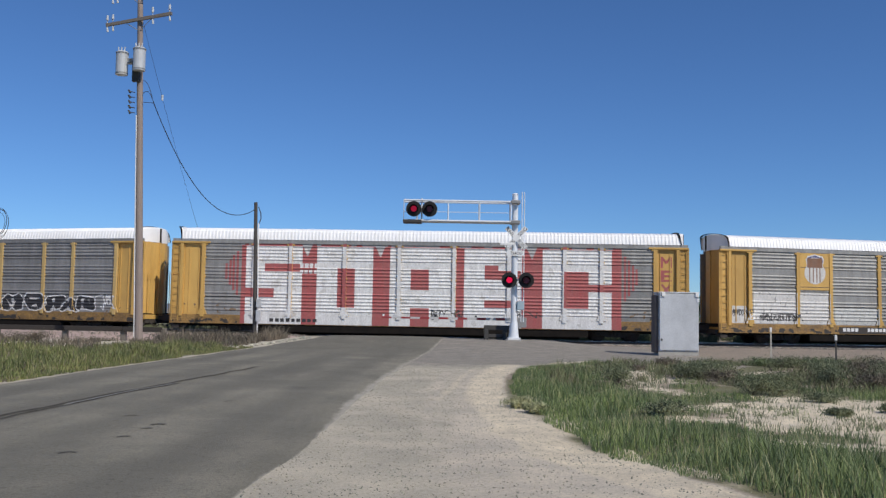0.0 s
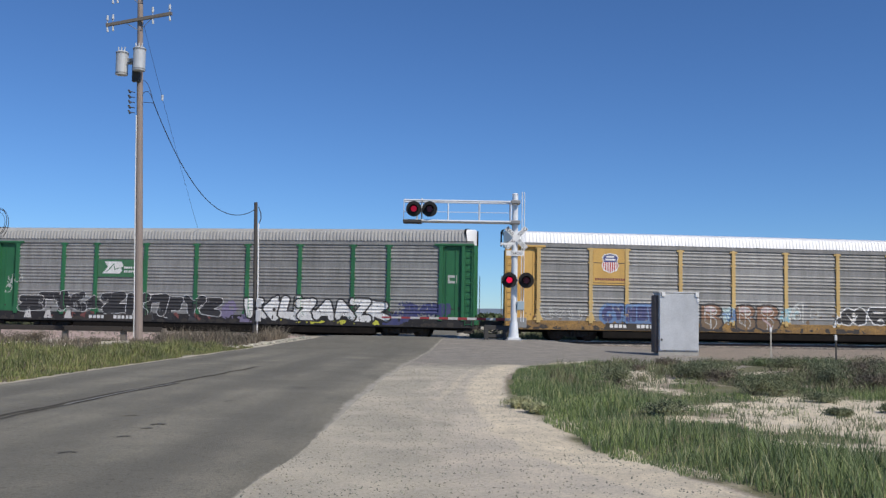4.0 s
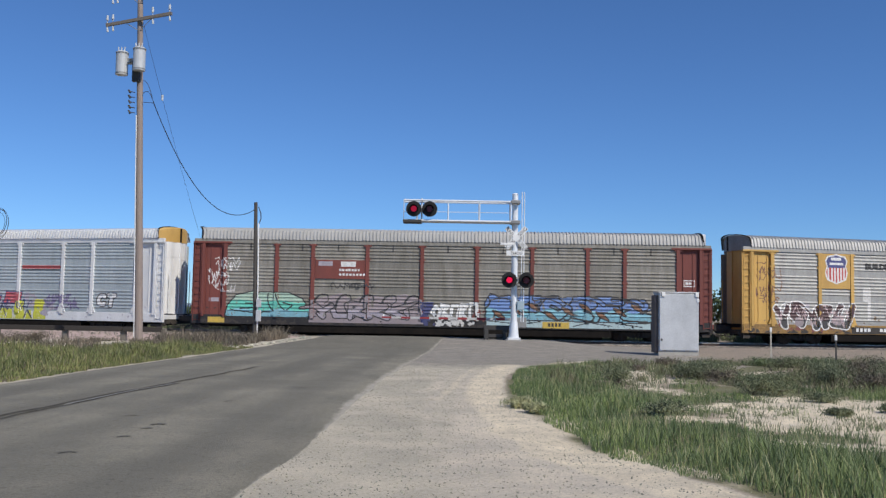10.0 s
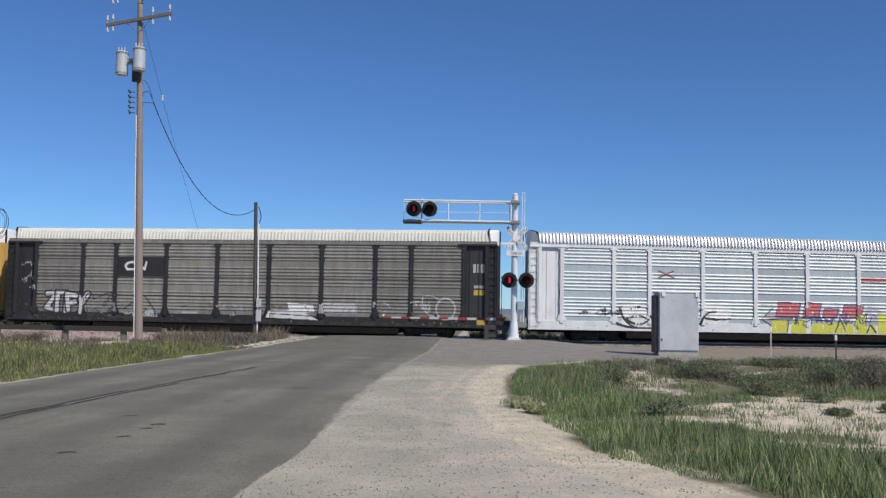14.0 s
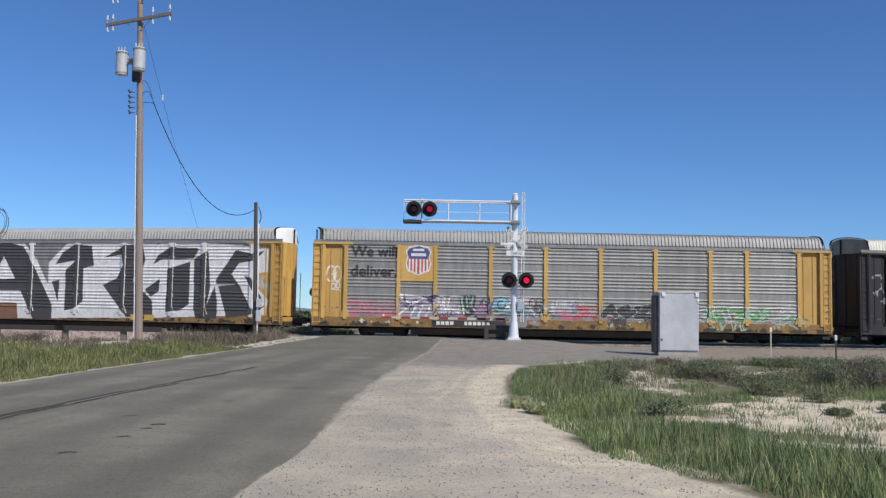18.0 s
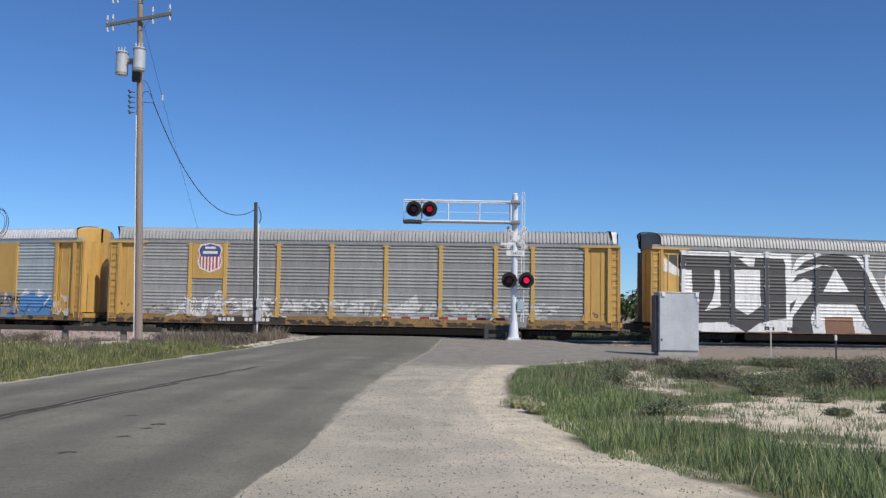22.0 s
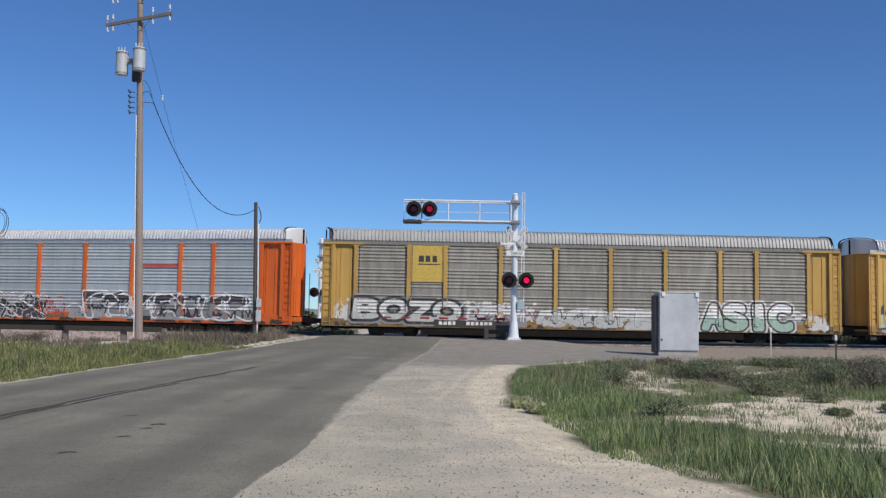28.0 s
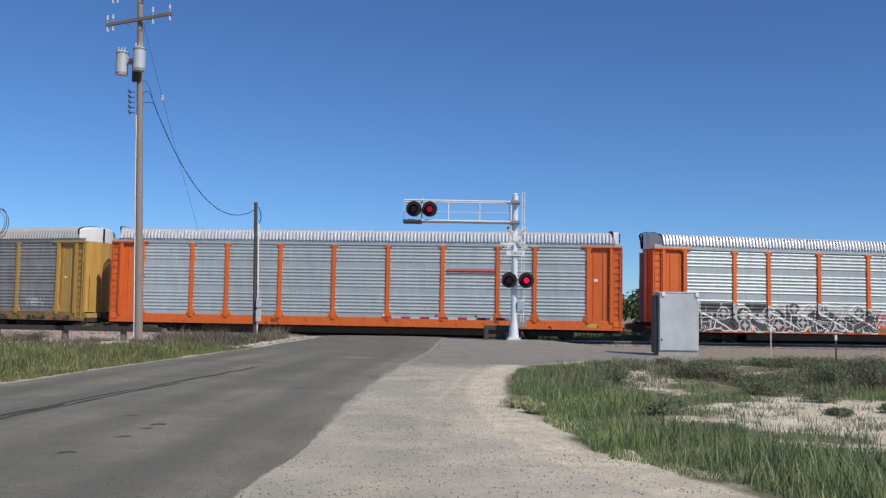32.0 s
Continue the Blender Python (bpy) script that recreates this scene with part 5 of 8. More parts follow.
    for u in (21.7, 22.7, 23.6):
        s.put(s.oval(u, 1.68, 0.1, 0.12) | s.poly([(u - 0.2, 1.15), (u + 0.2, 1.15), (u + 0.02, 1.4)]), "primer")
    s.tags(24.4, 25.2, 1.2, 2.0, "white", 4, 0.06)
    data_marks(s, 5.4)
    s.grime(sill=0.5)
    s.films(make_car("yellow autorack freight car with white roof and dark graffiti", "yellow", "dark", "white", post="tan"))


def car_d():
    s = Side(4)
    s.plate(EDGES[3] + 0.12, 3.0, EDGES[4] - 0.12, 3.95, "bngreen", "green plate with a pale emblem")
    s.start("emblem", "pale painted emblem")
    s.put(s.poly([(6.85, 3.2), (7.15, 3.55), (6.95, 3.85), (7.95, 3.85), (8.05, 3.6), (7.9, 3.5), (8.0, 3.35), (7.85, 3.2)]), "white")
    s.put(s.stroke([(7.1, 3.28), (7.5, 3.72), (7.55, 3.4), (7.8, 3.5)], 0.05), "bngreen")
    s.bars(8.1, 9.15, 3.45, 3.57, "white", 8), s.bars(8.1, 9.0, 3.25, 3.37, "white", 7)
    s.start("stencil_mark")
    for e in EDGES[1:10]:
        s.put(s.stroke([(e + 1.35, 4.88), (e + 1.35, 5.02)], 0.08), "seam")
    s.tags(0.95, 1.4, 2.1, 3.1, "pale", 4), s.rect(26.0, 2.9, 26.5, 3.3, "pale"), s.rect(26.1, 3.0, 26.4, 3.2, "bngreen")
    s.haze(2.2, 13.4, 0.7, 1.2, "maroon", 0.3, 0.5)
    s.haze(13.5, 15.5, 0.68, 1.9, "purple", 0.62, 0.8), s.haze(22.6, 26.2, 0.7, 1.9, "navy", 0.62, 0.9)
    s.blocks(2.0, 8.2, 1.0, 2.2, 5, "ink", "white", 0.44, 1, None, None, 0.2, label="black block graffiti with white outlines")
    s.blocks(8.4, 13.6, 0.85, 2.15, 5, "ink", "white", 0.44, 1, None, None, 0.15, label="black block graffiti with white outlines")
    for k in range(9):
        u = 2.5 + 1.2 * k
        s.put(s.poly([(u - 0.22, 0.7), (u + 0.25, 0.7), (u + 0.12, 1.15), (u - 0.1, 1.1)]), s.r.choice(("charcoal", "primer", "ink")))
    s.haze(15.4, 22.6, 0.62, 0.95, "lime", 0.45, 0.4)
    s.blocks(15.2, 22.8, 0.80, 2.1, 8, "white", "black", 0.36, 3, None, None, 0.15, flow=0.4, label="white graffiti with black outlines")
    data_marks(s, 6.0)
    s.grime("soot", 0.2, 0.3)
    s.films(make_car("green autorack freight car with black and white graffiti along its base", "green", "dull", "grey", sill="black"))


def car_e():
    s = Side(5)
    badge_panel(s, 2, "yellow", 3.0)
    shield(s, 5.5, 4.05, 1.6)
    s.put(grow(s.word("BUILDING", 7.3, 4.08, 9.2, 4.38), 1), "ink")
    s.put(grow(s.word("AMERICA", 9.65, 4.08, 11.45, 4.38), 1), "ink")
    s.start("stencil_mark")
    s.put(s.poly([(7.1, 2.35), (7.6, 2.3), (7.58, 3.1), (7.12, 3.05)]) | s.poly([(7.38, 1.35), (7.56, 1.35), (7.58, 2.35), (7.4, 2.35)]), "primer")
    s.tags(0.75, 1.5, 2.2, 4.3, "rust", 9, 0.045)
    s.haze(1.9, 6.4, 0.65, 1.5, "maroon", 0.35, 0.4), s.haze(2.6, 5.4, 1.4, 2.2, "lilac", 0.4, 0.3)
    s.blocks(1.9, 6.3, 0.75, 2.25, 5, "plum", "white", 0.36, 2, "charcoal", None, 0.35, flow=0.6, label="dark plum graffiti with white and pink outlines"), s.put(s.ring(2.5, 1.85, 0.3, 0.3, 0.06) | s.ring(5.9, 1.6, 0.3, 0.35, 0.05), "white"), s.put(s.oval(3.3, 1.2, 0.28, 0.26) | s.oval(5.6, 1.3, 0.35, 0.25), "mauve")
    s.tags(2.0, 6.2, 0.9, 2.1, "blush", 8, 0.05)
    s.tags(9.6, 12.0, 1.2, 1.9, "charcoal", 9, 0.05)
    s.haze(12.1, 18.0, 0.66, 1.1, "sky", 0.7, 0.5)
    s.start("graffiti_piece", "pale blue bubble graffiti with thin dark outlines")
    for u, z, a, b in ((12.95, 1.55, 0.95, 0.8), (14.6, 1.5, 0.7, 0.82), (15.7, 1.3, 0.55, 0.6), (16.9, 1.3, 0.7, 0.75), (17.7, 1.2, 0.4, 0.55)):
        s.put(s.oval(u, z, a + 0.07, b + 0.07), "charcoal")
        s.put(s.oval(u, z, a, b), "sky")
        s.put(s.oval(u - 0.1 * a, z - 0.2 * b, 0.7 * a, 0.6 * b), "haze")
    s.put(s.poly([(13.9, 0.75), (13.95, 2.25), (14.25, 2.3), (14.3, 1.5), (14.8, 1.6), (14.85, 2.2), (15.2, 2.2), (15.15, 0.8)]), "sky")
    s.put(s.ring(12.9, 1.55, 0.5, 0.42, 0.06) | s.ring(14.6, 1.3, 0.3, 0.3, 0.05) | s.stroke([(13.9, 0.8), (13.95, 2.25), (14.25, 2.3), (14.3, 1.5), (14.8, 1.6), (14.85, 2.2), (15.2, 2.2), (15.15, 0.8)], 0.05) | s.stroke([(12.2, 1.0), (13.2, 0.9), (13.8, 1.1), (14.9, 0.95), (16.2, 1.0)], 0.06) | s.ring(16.9, 1.4, 0.4, 0.3, 0.05), "charcoal")
    s.tags(12.3, 18.0, 0.8, 1.6, "charcoal", 10, 0.04), s.tags(12.4, 17.8, 1.0, 2.0, "white", 8, 0.06)
    s.haze(18.1, 19.8, 1.0, 2.1, "lilac", 0.4, 0.25), s.tags(18.1, 19.7, 1.1, 2.1, "white", 9, 0.05), s.tags(18.1, 19.7, 0.9, 1.9, "charcoal", 6, 0.04)
    s.start("graffiti_piece", "pale blue block letters with thick dark bars")
    s.put(s.poly([(19.8, 0.68), (19.75, 2.1), (21.2, 2.15), (21.3, 1.9), (22.4, 2.2), (23.3, 2.05), (23.5, 1.2), (23.1, 0.68)]), "charcoal")
    s.put(s.poly([(19.88, 0.72), (19.83, 2.03), (21.15, 2.07), (21.3, 1.83), (22.4, 2.12), (23.2, 1.98), (23.42, 1.2), (23.05, 0.72)]), "sky")
    for u in (20.35, 20.85, 21.35, 21.85, 22.35):
        s.put(s.curve((u, 2.05), (u - 0.2 + 0.3 * s.r.random(), 1.4), (u + 0.12, 0.75), 0.1, 0.05), "ink")
    s.put(s.stroke([(22.5, 1.9), (22.6, 1.4), (23.2, 1.5), (22.6, 1.1), (23.3, 0.95)], 0.08), "ink")
    s.rect(18.0, 0.66, 19.75, 0.98, "yellow"), s.bars(18.6, 19.3, 0.74, 0.88, "ink", 3)
    s.put(s.poly([(23.95, 2.0), (24.2, 2.0), (24.18, 2.6), (23.97, 2.6)]) | s.oval(24.05, 1.6, 0.16, 0.2), "primer")
    data_marks(s, 6.5)
    s.grime(sill=0.4, ends=0.15)
    s.films(make_car("yellow autorack freight car with shield badge and pale blue graffiti", "yellow", "pale", "grey"))


def car_f():
    s = Side(6)
    s.plate(EDGES[3] + 0.12, 3.05, EDGES[4] - 0.12, 4.05, "maroon")
    s.bars(6.75, 7.8, 3.72, 3.98, "lilac", 1), s.rect(7.95, 3.7, 8.72, 3.98, "white")
    s.bars(7.85, 9.0, 3.45, 3.57, "white", 7), s.bars(7.85, 9.3, 3.22, 3.34, "white", 8)
    s.tags(6.9, 9.2, 2.5, 2.85, "charcoal", 7, 0.05)
    for e in EDGES[1:10]:
        s.put(s.stroke([(e + 1.35, 4.55), (e + 1.35, 4.85)], 0.09), "seam")
    s.tags(0.75, 1.55, 2.3, 4.1, "white", 14, 0.035), s.rect(0.9, 1.75, 1.5, 1.95, "lilac")
    s.start("graffiti_piece", "rounded mint and teal graffiti with thin black outlines")
    form = s.poly([(1.85, 1.0), (1.95, 1.55), (2.4, 2.1), (3.2, 2.28), (5.2, 2.25), (5.9, 1.95), (6.3, 1.4), (6.25, 1.0)])
    s.put(grow(form, 2), "black")
    for z, c in ((0.0, "aqua"), (1.35, "teal"), (1.8, "mint")):
        s.put(form & (ZZ > z + 0.06 * np.sin(UU * 3)), c)
    s.put((s.curve((3.6, 2.25), (3.3, 1.9), (3.7, 1.5), 0.07) | s.curve((4.1, 2.2), (4.0, 1.6), (4.4, 1.3), 0.07) | s.curve((4.5, 2.2), (4.6, 1.6), (5.0, 1.35), 0.07) | s.stroke([(2.9, 1.7), (3.5, 1.65), (3.3, 1.45), (2.6, 1.4)], 0.07) | s.stroke([(4.9, 1.75), (5.4, 1.6), (5.1, 1.35)], 0.07) | s.curve((2.1, 1.35), (3.0, 1.15), (4.2, 1.25), 0.06)) & form, "black")
    s.start("graffiti_piece", "lilac graffiti with dark curling tops")
    s.put(s.poly([(6.3, 0.72), (6.35, 1.9), (7.2, 2.1), (8.0, 2.3), (8.6, 1.95), (9.4, 2.25), (10.4, 2.1), (11.4, 2.3), (12.3, 2.0), (12.5, 0.72)]), "mauve")
    for k in range(5):
        u = 6.5 + 1.2 * k
        s.put(s.curve((u, 1.5), (u + 0.1, 2.35), (u + 0.75, 2.2), 0.13, 0.07) | s.curve((u + 0.75, 2.2), (u + 0.95, 1.9), (u + 0.6, 1.75), 0.08, 0.05), "ink")
    s.blocks(6.5, 12.4, 0.9, 1.9, 6, "mauve", "ink", 0.24, 2, "lilac", None, 0.2, flow=0.5, label="lilac graffiti with dark curling tops")
    s.haze(12.2, 13.0, 0.7, 1.9, "navy", 0.7)
    s.blocks(12.8, 15.2, 0.95, 1.95, 5, "white", "charcoal", 0.19, 1, label="small white graffiti letters"), s.haze(12.8, 15.3, 0.66, 0.98, "primer", 0.7, 0.3)
    s.haze(15.2, 15.9, 0.9, 1.7, "maroon", 0.5)
    s.rect(15.7, 0.68, 24.2, 1.02, "haze")
    s.start("graffiti_piece", "blue wild-style graffiti with thick black outlines")
    mass = s.poly([(15.7, 1.1), (15.6, 1.9), (15.9, 2.4), (16.3, 2.2), (17.3, 2.35), (19.0, 2.2), (20.9, 2.3), (21.6, 2.15), (23.9, 2.2), (24.2, 1.7), (23.7, 1.5), (24.0, 1.0)])
    s.put(grow(mass, 2), "ink"), s.put(mass, "aqua"), s.put(mass & (ZZ > 1.62 + 0.12 * np.sin(UU * 1.7)), "cobalt")
    s.blocks(15.8, 24.1, 1.0, 2.3, 6, "cobalt", "ink", 0.34, 3, "aqua", None, 0.4, flow=0.7, label="blue wild-style graffiti with thick black outlines")
    for k in range(9):
        u, z = 16.3 + 0.9 * k, 1.3 + 0.22 * (k % 3)
        sliver = s.poly([(u - 0.28, z + 0.2), (u + 0.05, z + 0.12), (u + 0.34, z - 0.2), (u - 0.1, z - 0.02)])
        s.put(grow(sliver, 2), "ink"), s.put(sliver, "rust")
    for u in (15.9, 18.2, 20.3, 22.3):
        edge = s.curve((u, 2.2), (u + 0.9, 2.45), (u + 1.5, 1.9), 0.2, 0.12)
        s.put(grow(edge, 2) & grow(mass, 3), "ink"), s.put(edge & mass, "cobalt")
    s.put(s.stroke([(15.8, 0.98), (17.5, 0.82), (18.5, 0.98)], 0.05) | s.stroke([(20.2, 0.75), (21.0, 0.98), (22.2, 0.8)], 0.05) | s.stroke([(22.4, 0.95), (23.8, 0.78)], 0.05), "ink")
    s.rect(18.6, 0.65, 20.0, 0.98, "gold"), s.bars(18.9, 19.6, 0.74, 0.9, "ink", 4)
    s.tags(25.9, 26.7, 1.3, 2.4, "lilac", 6, 0.05)
    s.put((s.stroke([(25.95, 3.25), (26.5, 3.25), (26.5, 2.95), (25.95, 2.95), (25.95, 3.25)], 0.05)), "white"), s.bars(26.05, 26.4, 3.03, 3.17, "white", 2)
    s.rect(0.9, 0.65, 1.8, 0.95, "gold"), s.rect(25.7, 0.65, 26.3, 0.95, "gold")
    s.grime("soot", 0.3, 0.2)
    s.films(make_car("maroon autorack freight car with rusty panels and blue and teal graffiti", "maroon", "brown", "grey", sill="black", cap="white"))


def car_g():
    s = Side(7)
    s.put(s.stroke([(6.95, 3.4), (7.75, 3.75)], 0.08) | s.stroke([(6.95, 3.75), (7.75, 3.4)], 0.08), "maroon")
    s.bars(7.7, 9.2, 3.5, 3.63, "grey", 9)
    s.rect(EDGES[7] + 0.15, 3.42, EDGES[8] - 0.15, 3.62, "red"), s.rect(EDGES[7] + 0.15, 3.33, EDGES[8] - 0.15, 3.39, "ink")
    s.start("graffiti_piece", "white graffiti with broad black brush strokes")
    s.put(s.poly([(4.9, 0.75), (5.0, 1.9), (5.8, 2.05), (6.4, 1.85), (7.6, 2.15), (8.4, 1.95), (9.4, 2.1), (10.4, 2.0), (11.0, 1.75), (10.6, 0.75)]), "white")
    for a, b, c in (((4.85, 1.75), (5.1, 0.8), (5.9, 0.75)), ((5.2, 1.2), (6.0, 1.55), (6.3, 1.2)), ((5.3, 1.1), (6.0, 0.7), (6.4, 1.2)), ((5.5, 1.75), (5.9, 1.95), (6.3, 1.75)), ((6.5, 1.35), (6.9, 1.0), (7.2, 1.3)), ((7.1, 1.85), (7.6, 1.7), (7.9, 1.8)), ((7.4, 1.3), (7.7, 0.8), (8.0, 1.25)), ((8.2, 1.7), (8.6, 1.2), (8.3, 0.85)), ((8.6, 1.75), (9.0, 1.6), (9.3, 1.75)), ((9.2, 1.0), (9.4, 1.7), (10.1, 1.65)), ((9.5, 1.3), (10.2, 1.2), (10.9, 1.3)), ((4.7, 0.95), (5.5, 0.62), (7.0, 0.8))):
        s.put(s.curve(a, b, c, 0.15, 0.07), "ink")
    s.tags(5.2, 10.4, 0.9, 1.9, "white", 8, 0.06)
    s.haze(12.4, 19.6, 0.9, 2.2, "lilac", 0.45, 0.5)
    s.start("graffiti_piece", "red and yellow graffiti letters with purple shadows")
    for u0, u1, zt in ((13.4, 14.75, 2.2), (14.9, 15.9, 2.2), (17.1, 18.3, 2.1), (16.0, 16.9, 1.9)):
        s.put(s.poly([(u0 - 0.06, 1.42), (u0 + 0.1, zt + 0.06), (u1 + 0.06, zt + 0.03), (u1 - 0.1, 1.42)]), "navy")
        s.put(s.poly([(u0, 1.5), (u0 + 0.14, zt), (u1, zt - 0.03), (u1 - 0.15, 1.5)]), "scarlet")
    for u0, u1, zt in ((13.1, 14.0, 1.25), (14.2, 15.0, 1.3), (15.3, 16.0, 1.1), (16.0, 17.7, 1.15), (17.8, 18.5, 1.6), (18.6, 19.0, 1.1), (19.1, 19.9, 1.7)):
        s.put(s.poly([(u0, 0.62), (u0 + 0.08, zt), (u1 - 0.05, zt + 0.04), (u1 + 0.05, 0.62)]), "lime")
    s.put(s.stroke([(13.0, 1.3), (13.5, 1.35), (15.2, 1.4), (16.5, 1.25)], 0.07) | s.stroke([(14.0, 0.65), (14.1, 1.35)], 0.07) | s.stroke([(16.7, 0.7), (17.0, 1.4), (17.3, 0.7)], 0.08) | s.stroke([(18.5, 0.7), (18.7, 1.1), (19.0, 0.7)], 0.1) | s.stroke([(13.2, 1.9), (12.6, 1.3), (13.1, 1.0)], 0.07), "charcoal")
    s.tags(13.0, 18.4, 1.1, 1.7, "navy", 10, 0.06)
    s.tags(19.7, 21.3, 1.2, 2.0, "purple", 14, 0.08), s.haze(19.6, 21.6, 0.7, 1.5, "lilac", 0.5, 0.3)
    s.letters("CT", 23.2, 24.4, 1.35, 2.05, "white", "charcoal", 2, 2, label="small white graffiti letters")
    s.tags(2.1, 4.2, 1.4, 1.75, "charcoal", 5, 0.05)
    s.grime("lilac", 0.15, 0.1, 0.0, 0.0)
    s.films(make_car("white and silver autorack freight car with red and yellow graffiti", "white", "bright", "silver", sill="white", cap="yellow"))


def car_h():
    s = Side(8)
    seams(s)
    s.plate(EDGES[3] + 0.12, 3.05, EDGES[4] - 0.12, 4.12, "black")
    s.put(s.stroke([(7.6, 3.82), (7.15, 3.8), (7.0, 3.62), (7.1, 3.44), (7.65, 3.42), (7.72, 3.82), (8.12, 3.42), (8.2, 3.84)], 0.12), "white")
    s.rect(EDGES[10] + 0.12, 1.0, CL - 0.62, 5.0, "ink")
    s.bars(26.1, 26.75, 3.45, 3.9, "pale", 3), s.rect(26.15, 2.3, 26.7, 2.55, "gold"), s.rect(26.35, 0.75, 26.75, 1.05, "gold"), s.bars(26.15, 26.7, 2.65, 2.8, "pale", 4)
    s.tags(0.7, 1.5, 2.2, 3.8, "grey", 5, 0.05)
    s.blocks(2.4, 4.8, 0.95, 2.2, 4, "primer", "ink", 0.24, 3, None, None, 0.15, label="pale grey graffiti letters with dark outlines")
    s.blocks(4.9, 8.6, 0.8, 2.1, 3, None, "charcoal", 0.34, 2, None, None, 0.1, True, label="grey graffiti outlines"), s.haze(5.0, 8.5, 0.9, 2.0, "dullgrey", 0.4, 0.3), s.tags(5.6, 8.6, 0.9, 1.9, "pale", 5, 0.05)
    s.haze(11.6, 14.4, 0.9, 1.9, "lilac", 0.22, 0.3), s.rect(10.3, 1.1, 11.2, 1.17, "pale")
    s.start("graffiti_piece", "white sprayed slabs")
    s.put(s.poly([(15.0, 0.95), (15.2, 1.3), (16.3, 1.35), (16.2, 1.75), (17.6, 1.65), (17.7, 1.3), (17.2, 1.2), (17.9, 0.85), (16.3, 0.9)]), "white"), s.put(s.stroke([(15.3, 1.15), (16.6, 1.1), (17.6, 1.05)], 0.05), "charcoal")
    s.rect(17.9, 1.2, 20.0, 1.7, "lilac"), s.rect(18.1, 1.3, 19.9, 1.75, "pale"), s.haze(20.4, 22.0, 1.1, 1.9, "lilac", 0.4, 0.3)
    s.put(s.ring(24.7, 1.55, 0.5, 0.55, 0.09), "pale"), s.put(s.curve((23.5, 2.2), (23.3, 1.3), (24.2, 1.1), 0.08) | s.curve((23.6, 2.2), (24.2, 2.3), (24.4, 1.9), 0.06), "pale"), s.tags(22.8, 23.6, 1.4, 1.9, "pale", 3, 0.05)
    s.grime("grime", 0.2, 0.2)
    s.films(make_car("black autorack freight car with grimy panels and cream roof", "black", "brown", "cream"))


def car_i():
    s = Side(9)
    s.start("slogan_lettering", "dark painted slogan")
    s.put(grow(s.word("We will", 2.02, 4.25, 4.42, 4.78), 1), "ink")
    s.put(grow(s.word("deliver.", 2.02, 3.2, 4.42, 3.75), 1), "ink")
    badge_panel(s, 2, "yellow", 2.98)
    shield(s, 5.55, 4.1, 1.6)
    s.start("graffiti_tag")
    s.put(s.ring(0.98, 3.3, 0.24, 0.42, 0.09) | s.ring(1.3, 3.3, 0.2, 0.4, 0.08) | s.stroke([(0.95, 3.25), (1.15, 3.3), (1.1, 2.95)], 0.07) | s.ring(1.1, 2.65, 0.12, 0.14, 0.06) | s.ring(1.35, 2.7, 0.1, 0.14, 0.06) | s.stroke([(1.0, 2.5), (1.45, 2.45)], 0.06), "white")
    s.haze(1.9, 4.4, 0.95, 1.5, "pink", 0.22, 0.4), s.tags(1.9, 4.4, 1.1, 1.9, "pink", 14, 0.05)
    s.put(s.ring(2.4, 1.55, 0.4, 0.3, 0.06) | s.ring(3.2, 1.6, 0.45, 0.28, 0.06) | s.ring(4.0, 1.5, 0.4, 0.32, 0.06), "pink")
    s.haze(2.2, 5.8, 0.66, 1.05, "primer", 0.32, 0.35)
    s.start("graffiti_piece", "white and lilac graffiti with sharp bars")
    s.put(s.poly([(4.5, 1.2), (4.55, 2.3), (5.95, 2.2), (6.45, 1.5), (6.35, 1.15)]), "lilac")
    s.put(s.poly([(4.6, 1.7), (5.5, 2.1), (6.0, 1.85), (5.2, 1.55)]), "purple")
    s.put(s.stroke([(4.64, 2.25), (5.85, 2.17)], 0.12, 0.05) | s.stroke([(5.8, 2.12), (5.2, 1.75), (4.55, 1.2)], 0.12, 0.07) | s.stroke([(4.62, 2.2), (5.1, 1.85), (5.55, 1.9)], 0.09) | s.stroke([(5.2, 1.2), (5.45, 1.65)], 0.11) | s.stroke([(5.6, 1.18), (5.8, 1.7)], 0.11) | s.stroke([(6.0, 1.18), (6.15, 1.6)], 0.10), "white")
    s.start("graffiti_piece", "lilac rounded graffiti shaded in dark purple")
    s.put(s.oval(6.45, 2.05, 0.4, 0.24), "navy"), s.put(s.poly([(6.35, 2.0), (6.6, 2.2), (7.6, 1.75), (7.5, 1.55), (6.6, 1.75)]), "lilac")
    s.put(s.oval(7.05, 1.42, 0.62, 0.3), "purple"), s.put(s.oval(7.1, 1.45, 0.55, 0.23), "lilac"), s.put(s.curve((6.5, 1.3), (7.0, 1.75), (7.6, 1.45), 0.05), "pale"), s.put(s.stroke([(6.35, 1.25), (6.6, 1.6), (7.0, 1.65)], 0.06), "purple")
    s.start("graffiti_piece", "dark teal graffiti with mint lines")
    s.put(s.poly([(7.7, 2.25), (7.85, 1.35), (8.3, 1.2), (8.75, 1.5), (8.5, 1.75), (8.6, 2.3), (8.2, 2.35)]), "charcoal")
    s.put(s.stroke([(7.85, 2.15), (7.95, 1.55), (8.2, 1.4)], 0.11) | s.stroke([(8.1, 2.2), (8.15, 1.7)], 0.08) | s.stroke([(8.45, 2.2), (8.35, 1.75), (8.6, 1.45)], 0.10), "mint"), s.put(s.stroke([(8.22, 2.3), (8.3, 1.9)], 0.07), "teal")
    s.start("graffiti_piece", "purple and pink graffiti scraps")
